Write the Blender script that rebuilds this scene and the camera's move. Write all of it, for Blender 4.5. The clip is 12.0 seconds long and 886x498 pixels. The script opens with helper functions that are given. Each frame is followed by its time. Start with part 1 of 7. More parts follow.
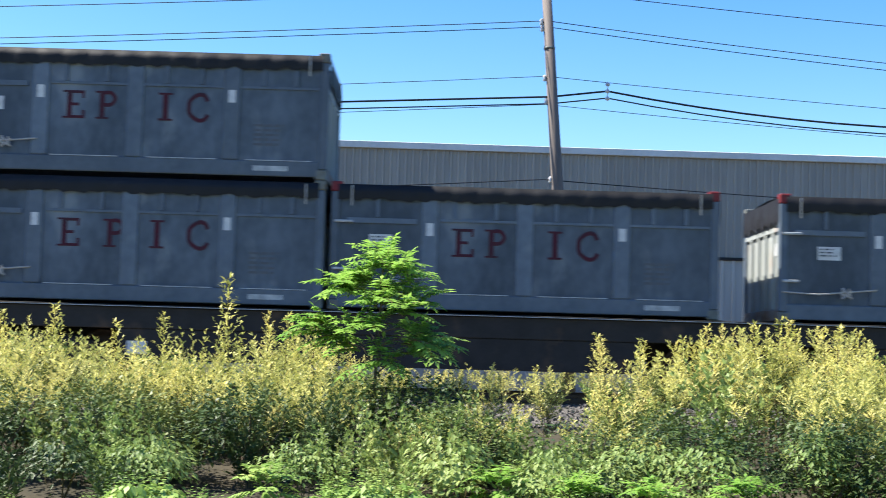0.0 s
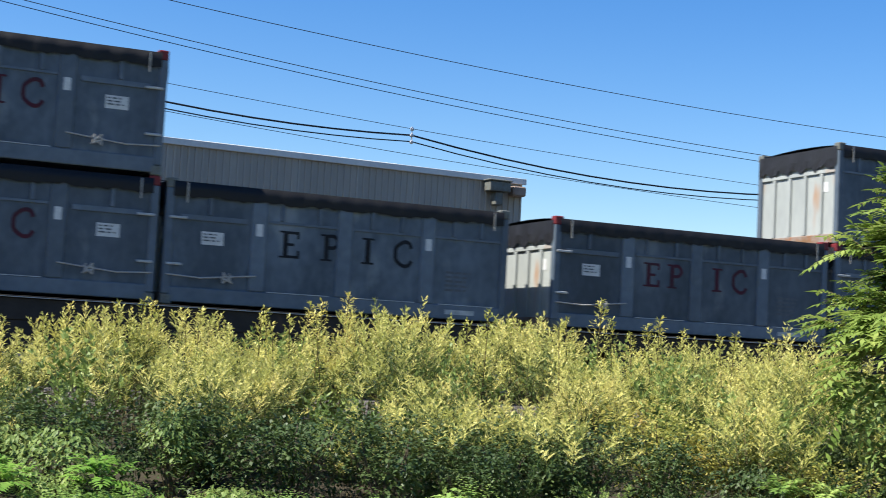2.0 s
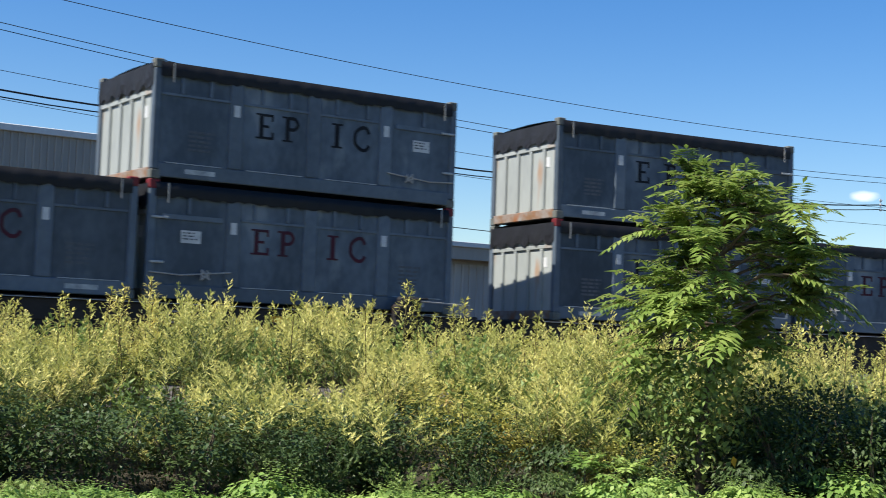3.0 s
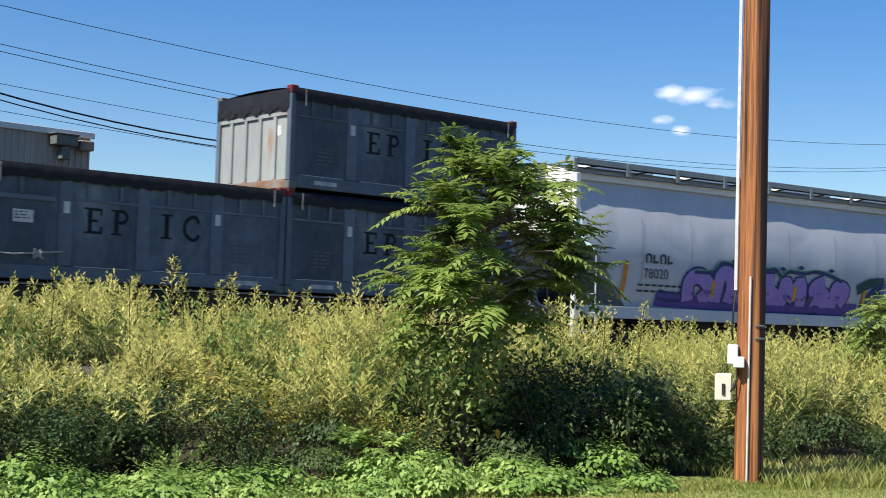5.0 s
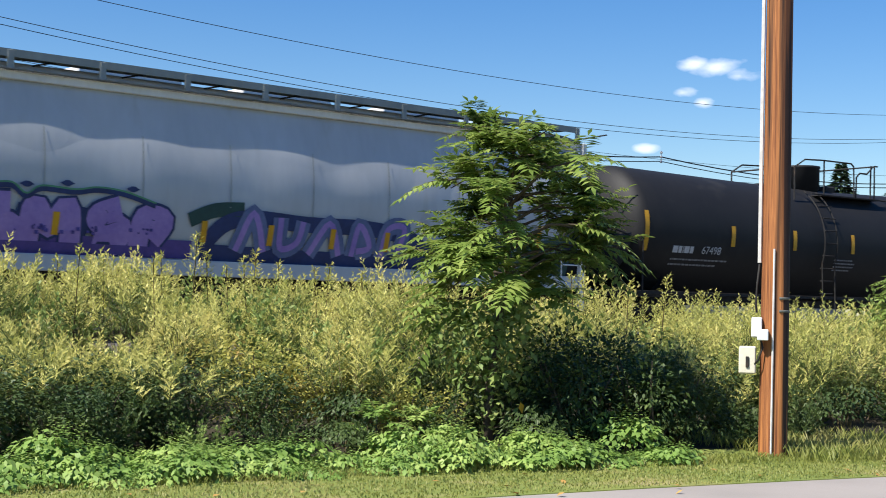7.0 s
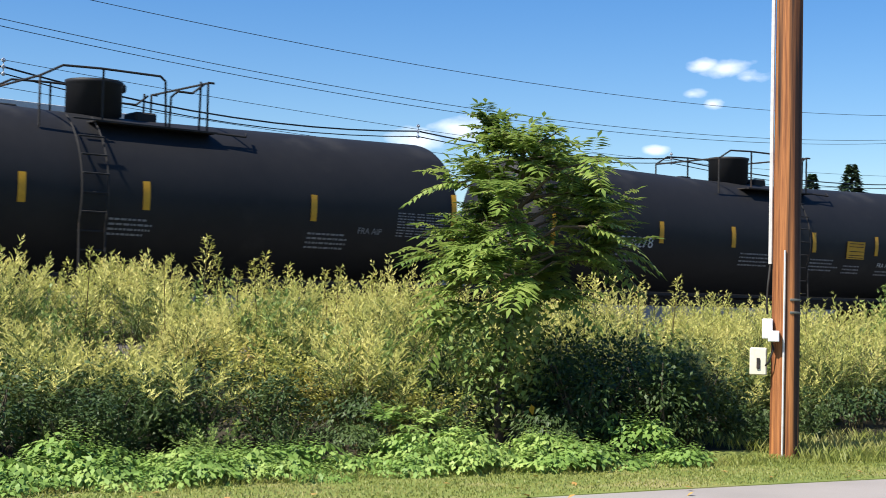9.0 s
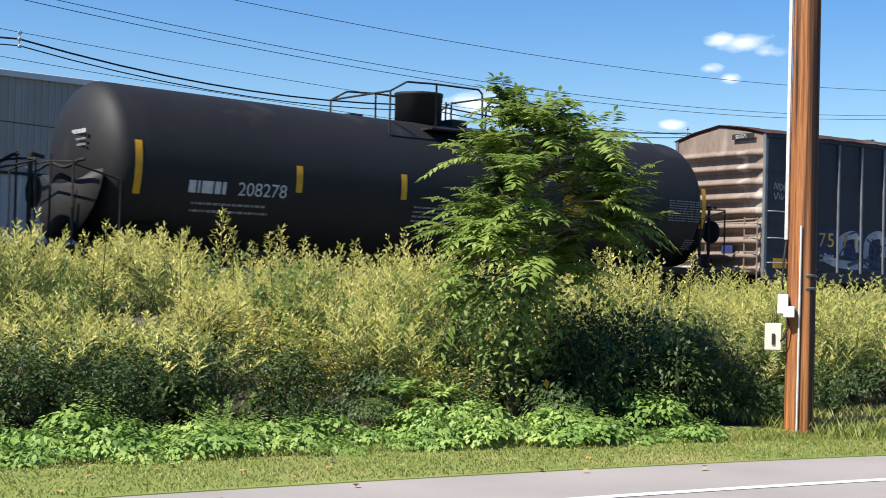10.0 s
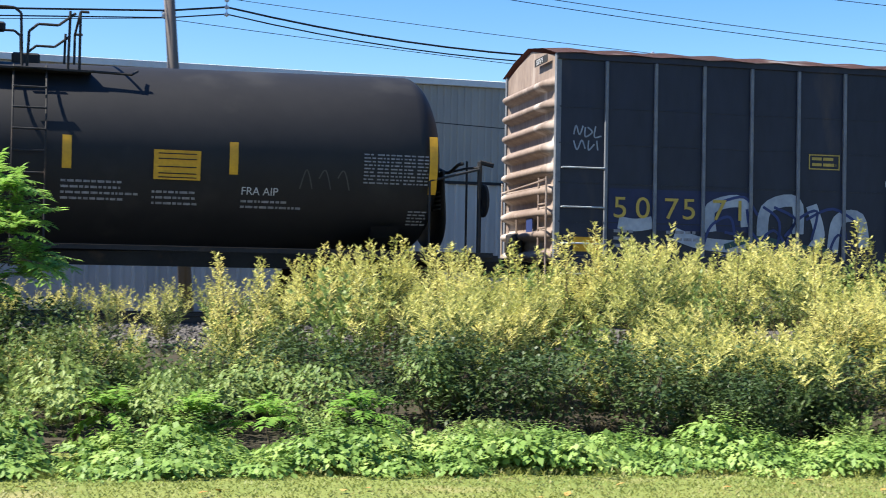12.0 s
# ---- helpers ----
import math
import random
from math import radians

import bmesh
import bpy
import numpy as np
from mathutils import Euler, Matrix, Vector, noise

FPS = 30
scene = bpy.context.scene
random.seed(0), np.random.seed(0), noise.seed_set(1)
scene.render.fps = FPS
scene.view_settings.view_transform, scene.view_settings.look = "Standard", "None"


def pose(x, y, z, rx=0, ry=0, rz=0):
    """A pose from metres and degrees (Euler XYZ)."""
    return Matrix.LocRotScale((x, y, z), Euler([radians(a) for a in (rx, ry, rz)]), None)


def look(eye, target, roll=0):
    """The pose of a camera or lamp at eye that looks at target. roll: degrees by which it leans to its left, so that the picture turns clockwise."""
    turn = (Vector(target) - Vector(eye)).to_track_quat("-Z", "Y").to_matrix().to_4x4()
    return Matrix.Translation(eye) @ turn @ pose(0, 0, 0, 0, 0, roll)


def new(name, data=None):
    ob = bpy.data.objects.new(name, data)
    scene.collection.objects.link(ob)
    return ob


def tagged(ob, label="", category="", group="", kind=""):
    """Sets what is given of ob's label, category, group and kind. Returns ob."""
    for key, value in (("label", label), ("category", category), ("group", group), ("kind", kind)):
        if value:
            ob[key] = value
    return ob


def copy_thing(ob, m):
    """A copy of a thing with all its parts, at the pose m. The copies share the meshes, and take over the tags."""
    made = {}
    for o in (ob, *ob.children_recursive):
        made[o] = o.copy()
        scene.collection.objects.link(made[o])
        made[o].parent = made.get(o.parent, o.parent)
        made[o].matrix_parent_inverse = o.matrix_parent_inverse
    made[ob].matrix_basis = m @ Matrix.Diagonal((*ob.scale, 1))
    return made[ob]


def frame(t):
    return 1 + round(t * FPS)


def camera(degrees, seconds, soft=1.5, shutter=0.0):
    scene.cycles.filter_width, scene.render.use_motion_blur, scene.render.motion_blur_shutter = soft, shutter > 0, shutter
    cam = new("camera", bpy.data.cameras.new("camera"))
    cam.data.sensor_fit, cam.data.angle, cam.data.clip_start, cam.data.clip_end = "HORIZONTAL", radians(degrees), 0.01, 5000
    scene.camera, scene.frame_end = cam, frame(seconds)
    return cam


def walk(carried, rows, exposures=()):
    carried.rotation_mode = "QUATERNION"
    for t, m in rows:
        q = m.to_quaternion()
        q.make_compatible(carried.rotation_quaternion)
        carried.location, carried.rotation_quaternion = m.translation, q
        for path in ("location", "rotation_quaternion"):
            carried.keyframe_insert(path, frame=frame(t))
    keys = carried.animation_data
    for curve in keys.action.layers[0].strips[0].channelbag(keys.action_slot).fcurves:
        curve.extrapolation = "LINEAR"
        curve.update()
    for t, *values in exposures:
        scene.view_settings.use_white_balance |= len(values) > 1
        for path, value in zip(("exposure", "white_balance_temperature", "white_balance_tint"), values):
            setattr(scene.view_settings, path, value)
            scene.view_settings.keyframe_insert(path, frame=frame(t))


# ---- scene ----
EYE = (0.0, 0.0, 1.6)
cam = camera(34.73, 12.0, soft=0.95, shutter=0.12)
# seconds, yaw to the left from +y, pitch up, roll, in degrees: a standing operator who pans along the train and back
PAN = [
    (0.0, -1.25, 4.21, 1.62),
    (0.5, -8.49, 4.49, 1.55),
    (1.0, -14.52, 4.50, 1.97),
    (1.5, -20.75, 4.48, 2.55),
    (2.0, -26.48, 4.40, 2.96),
    (2.5, -30.59, 4.24, 3.04),
    (3.0, -34.36, 4.03, 1.96),
    (3.5, -37.93, 3.85, 1.37),
    (3.7, -39.23, 3.73, 1.39),
    (5.3, -44.03, 3.23, 1.57),
    (5.5, -44.07, 3.14, 1.48),
    (6.0, -43.75, 2.93, 1.27),
    (6.5, -43.23, 2.68, 1.27),
    (7.0, -42.85, 2.28, 1.32),
    (7.5, -42.55, 2.17, 1.39),
    (9.3, -42.44, 2.38, 1.16),
    (9.5, -42.40, 2.08, 1.40),
    (10.0, -41.85, 1.30, 1.43),
    (10.5, -39.78, 1.27, 1.51),
    (11.0, -33.68, 1.67, 1.38),
    (11.5, -25.18, 1.87, 1.01),
    (12.0, -16.65, 1.27, 1.02),
]


def aimed(yaw, pitch, roll):
    """The pose of the camera at EYE for a yaw, a pitch and a roll."""
    a, b = radians(yaw), radians(pitch)
    way = Vector((-math.sin(a) * math.cos(b), math.cos(a) * math.cos(b), math.sin(b)))
    return look(EYE, Vector(EYE) + way * 10, roll)


EXPOSURES = [(0.0, 1.5), (0.5, 1.37), (1.0, 1.18), (1.5, 1.15), (2.0, 0.95), (2.5, 0.78), (3.5, 0.75), (5.5, 0.62), (6.5, 0.65), (7.5, 0.71), (9.5, 0.74), (10.5, 0.8), (11.0, 0.95), (11.5, 1.1), (12.0, 1.25)]
walk(cam, [(t, aimed(y, p, r)) for t, y, p, r in PAN], EXPOSURES)

# ---- daylight: high sun from beyond the train's head, clear sky ----
SUN_HIGH, SUN_SIDE = radians(51), radians(4)
TO_SUN = Vector((-math.cos(SUN_HIGH) * math.cos(SUN_SIDE), math.cos(SUN_HIGH) * math.sin(SUN_SIDE), math.sin(SUN_HIGH)))
sun = new("sun", bpy.data.lights.new("sun", "SUN"))
sun.data.energy, sun.data.angle, sun.data.color = 5.0, radians(0.5), (1.0, 0.95, 0.86)
sun.matrix_world = look((0, 0, 40), Vector((0, 0, 40)) - TO_SUN)


def daylight():
    world = bpy.data.worlds.new("clear_sky")
    scene.world = world
    world.use_nodes = True
    nt = world.node_tree
    nt.nodes.clear()
    add = nt.nodes.new
    sky = add("ShaderNodeTexSky")
    sky.sky_type, sky.sun_disc = "NISHITA", False
    sky.sun_elevation, sky.sun_rotation = SUN_HIGH, radians(-82)
    sky.air_density, sky.dust_density, sky.ozone_density = 1.0, 0.4, 2.2
    geo = add("ShaderNodeTexCoord")
    wisp = add("ShaderNodeTexNoise")
    wisp.inputs["Scale"].default_value, wisp.inputs["Detail"].default_value = 26, 7
    stretch = add("ShaderNodeMapping")
    stretch.inputs["Scale"].default_value = (1, 1, 2.2)
    nt.links.new(geo.outputs["Generated"], stretch.inputs["Vector"])
    nt.links.new(stretch.outputs[0], wisp.inputs["Vector"])
    rich = add("ShaderNodeHueSaturation")
    rich.inputs["Saturation"].default_value = 1.42
    rich.inputs["Hue"].default_value = 0.51
    nt.links.new(sky.outputs[0], rich.inputs["Color"])
    total = None
    # small fair-weather clouds: direction and size
    for way, size in (((0.7943, 0.584, 0.1675), 0.026), ((0.7858, 0.5944, 0.1707), 0.018), ((0.804, 0.5721, 0.162), 0.02), ((0.7827, 0.6038, 0.1508), 0.017), ((0.7918, 0.5936, 0.1438), 0.014),
                      ((0.6778, 0.7244, 0.1262), 0.034), ((0.6553, 0.7465, 0.1156), 0.032), ((0.7708, 0.6272, 0.1118), 0.013)):
        far = add("ShaderNodeVectorMath")
        far.operation = "DISTANCE"
        way = Vector(way).normalized()
        far.inputs[1].default_value = (way.x, way.y, way.z * 2.2)
        nt.links.new(stretch.outputs[0], far.inputs[0])
        soft = add("ShaderNodeMapRange")
        soft.inputs["From Min"].default_value, soft.inputs["From Max"].default_value = size * 1.22, 0.0
        nt.links.new(far.outputs["Value"], soft.inputs["Value"])
        if total is None:
            total = soft.outputs[0]
        else:
            most = add("ShaderNodeMath")
            most.operation = "MAXIMUM"
            nt.links.new(total, most.inputs[0])
            nt.links.new(soft.outputs[0], most.inputs[1])
            total = most.outputs[0]
    eaten = add("ShaderNodeMath")
    eaten.operation = "MULTIPLY_ADD"
    eaten.inputs[1].default_value, eaten.inputs[2].default_value = 1.6, -1.3
    nt.links.new(wisp.outputs["Fac"], eaten.inputs[0])
    joined = add("ShaderNodeMath")
    nt.links.new(total, joined.inputs[0])
    nt.links.new(eaten.outputs[0], joined.inputs[1])
    edge = add("ShaderNodeMapRange")
    edge.inputs["From Min"].default_value, edge.inputs["From Max"].default_value = 0.02, 0.55
    edge.inputs["To Max"].default_value = 0.9
    nt.links.new(joined.outputs[0], edge.inputs["Value"])
    mix = add("ShaderNodeMix")
    mix.data_type = "RGBA"
    mix.inputs["B"].default_value = (8.6, 9.0, 9.8, 1)
    nt.links.new(edge.outputs[0], mix.inputs["Factor"])
    nt.links.new(rich.outputs[0], mix.inputs["A"])
    back = add("ShaderNodeBackground")
    back.inputs["Strength"].default_value = 0.09
    out = add("ShaderNodeOutputWorld")
    nt.links.new(mix.outputs["Result"], back.inputs["Color"])
    nt.links.new(back.outputs[0], out.inputs["Surface"])


daylight()

# ---- materials ----
def surface(name, color, dark=None, scale=3.0, rough=0.6, metal=0.0, grain=40.0, bump=0.15, streak=(1, 1, 1), spots=None, spot_scale=1.2, spot_at=0.62, vary=0.0, sharp=0.18):
    """A worn surface: two colours mixed by noise at two scales, fine relief, optional stains of a third colour."""
    m = bpy.data.materials.new(name)
    m.use_nodes = True
    nt = m.node_tree
    link, add = nt.links.new, nt.nodes.new
    shader = nt.nodes["Principled BSDF"]
    shader.inputs["Roughness"].default_value, shader.inputs["Metallic"].default_value = rough, metal
    shader.inputs["Specular IOR Level"].default_value = 0.32
    where = add("ShaderNodeTexCoord")
    squeeze = add("ShaderNodeMapping")
    squeeze.inputs["Scale"].default_value = streak
    link(where.outputs["Object"], squeeze.inputs["Vector"])
    big, fine = add("ShaderNodeTexNoise"), add("ShaderNodeTexNoise")
    for node, s, d in ((big, scale, 5), (fine, grain, 3)):
        node.inputs["Scale"].default_value, node.inputs["Detail"].default_value = s, d
        link(squeeze.outputs[0], node.inputs["Vector"])
    ramp = add("ShaderNodeValToRGB")
    ramp.color_ramp.elements[0].position, ramp.color_ramp.elements[1].position = 0.5 - sharp, 0.5 + sharp
    dark = dark or [c * 0.7 for c in color]
    ramp.color_ramp.elements[0].color, ramp.color_ramp.elements[1].color = (*dark, 1), (*color, 1)
    half = add("ShaderNodeMath")
    half.operation = "MULTIPLY_ADD"
    half.inputs[1].default_value = 0.35
    link(fine.outputs["Fac"], half.inputs[0])
    part_of = add("ShaderNodeMath")
    part_of.operation = "MULTIPLY"
    part_of.inputs[1].default_value = 0.65
    link(big.outputs["Fac"], part_of.inputs[0])
    link(part_of.outputs[0], half.inputs[2])
    link(half.outputs[0], ramp.inputs["Fac"])
    colour = ramp.outputs["Color"]
    if spots:
        stain = add("ShaderNodeTexNoise")
        stain.inputs["Scale"].default_value, stain.inputs["Detail"].default_value = spot_scale, 6
        link(squeeze.outputs[0], stain.inputs["Vector"])
        cut = add("ShaderNodeMapRange")
        cut.inputs["From Min"].default_value, cut.inputs["From Max"].default_value = spot_at, spot_at + 0.12
        link(stain.outputs["Fac"], cut.inputs["Value"])
        mix = add("ShaderNodeMix")
        mix.data_type = "RGBA"
        mix.inputs["B"].default_value = (*spots, 1)
        link(cut.outputs[0], mix.inputs["Factor"])
        link(colour, mix.inputs["A"])
        colour = mix.outputs["Result"]
    if vary:
        which = add("ShaderNodeObjectInfo")
        span = add("ShaderNodeMapRange")
        span.inputs["To Min"].default_value, span.inputs["To Max"].default_value = 1 - vary, 1 + vary
        link(which.outputs["Random"], span.inputs["Value"])
        hue = add("ShaderNodeHueSaturation")
        link(span.outputs[0], hue.inputs["Value"])
        link(colour, hue.inputs["Color"])
        colour = hue.outputs["Color"]
    link(colour, shader.inputs["Base Color"])
    if bump:
        relief = add("ShaderNodeBump")
        relief.inputs["Strength"].default_value, relief.inputs["Distance"].default_value = bump, 0.02
        link(half.outputs[0], relief.inputs["Height"])
        link(relief.outputs[0], shader.inputs["Normal"])
    return m


def leafy(name, colors, patch=0.6, through_light=0.35, rough=0.5):
    """Leaves: each leaf takes its own tone, patches of plants lean to one colour or another, light shines through."""
    m = bpy.data.materials.new(name)
    m.use_nodes = True
    nt = m.node_tree
    link, add = nt.links.new, nt.nodes.new
    shader = nt.nodes["Principled BSDF"]
    shader.inputs["Roughness"].default_value = rough
    shader.inputs["Specular IOR Level"].default_value = 0.3
    geo, where = add("ShaderNodeNewGeometry"), add("ShaderNodeTexCoord")
    noise_tex = add("ShaderNodeTexNoise")
    noise_tex.inputs["Scale"].default_value, noise_tex.inputs["Detail"].default_value = patch, 3
    link(geo.outputs["Position"], noise_tex.inputs["Vector"])
    blend = add("ShaderNodeMath")
    blend.operation = "MULTIPLY_ADD"
    blend.inputs[1].default_value = 0.16
    link(geo.outputs["Random Per Island"], blend.inputs[0])
    tuft = add("ShaderNodeTexNoise")
    tuft.inputs["Scale"].default_value, tuft.inputs["Detail"].default_value = 5.5, 2
    link(geo.outputs["Position"], tuft.inputs["Vector"])
    by_tuft = add("ShaderNodeMapRange")
    by_tuft.inputs["From Min"].default_value, by_tuft.inputs["From Max"].default_value = 0.3, 0.7
    by_tuft.inputs["To Max"].default_value = 0.36
    link(tuft.outputs["Fac"], by_tuft.inputs["Value"])
    both = add("ShaderNodeMath")
    wide = add("ShaderNodeMapRange")
    wide.inputs["From Min"].default_value, wide.inputs["From Max"].default_value = 0.3, 0.7
    wide.inputs["To Max"].default_value = 0.5
    link(noise_tex.outputs["Fac"], wide.inputs["Value"])
    link(wide.outputs[0], both.inputs[0])
    link(by_tuft.outputs[0], both.inputs[1])
    link(both.outputs[0], blend.inputs[2])
    ramp = add("ShaderNodeValToRGB")
    els = ramp.color_ramp.elements
    while len(els) < len(colors):
        els.new(0.5)
    for i, c in enumerate(colors):
        els[i].position, els[i].color = i / (len(colors) - 1), (*c, 1)
    link(blend.outputs[0], ramp.inputs["Fac"])
    link(ramp.outputs["Color"], shader.inputs["Base Color"])
    glow = add("ShaderNodeBsdfTranslucent")
    link(ramp.outputs["Color"], glow.inputs["Color"])
    mix = add("ShaderNodeMixShader")
    mix.inputs["Fac"].default_value = through_light
    link(shader.outputs[0], mix.inputs[1])
    link(glow.outputs[0], mix.inputs[2])
    link(mix.outputs[0], nt.nodes["Material Output"].inputs["Surface"])
    return m


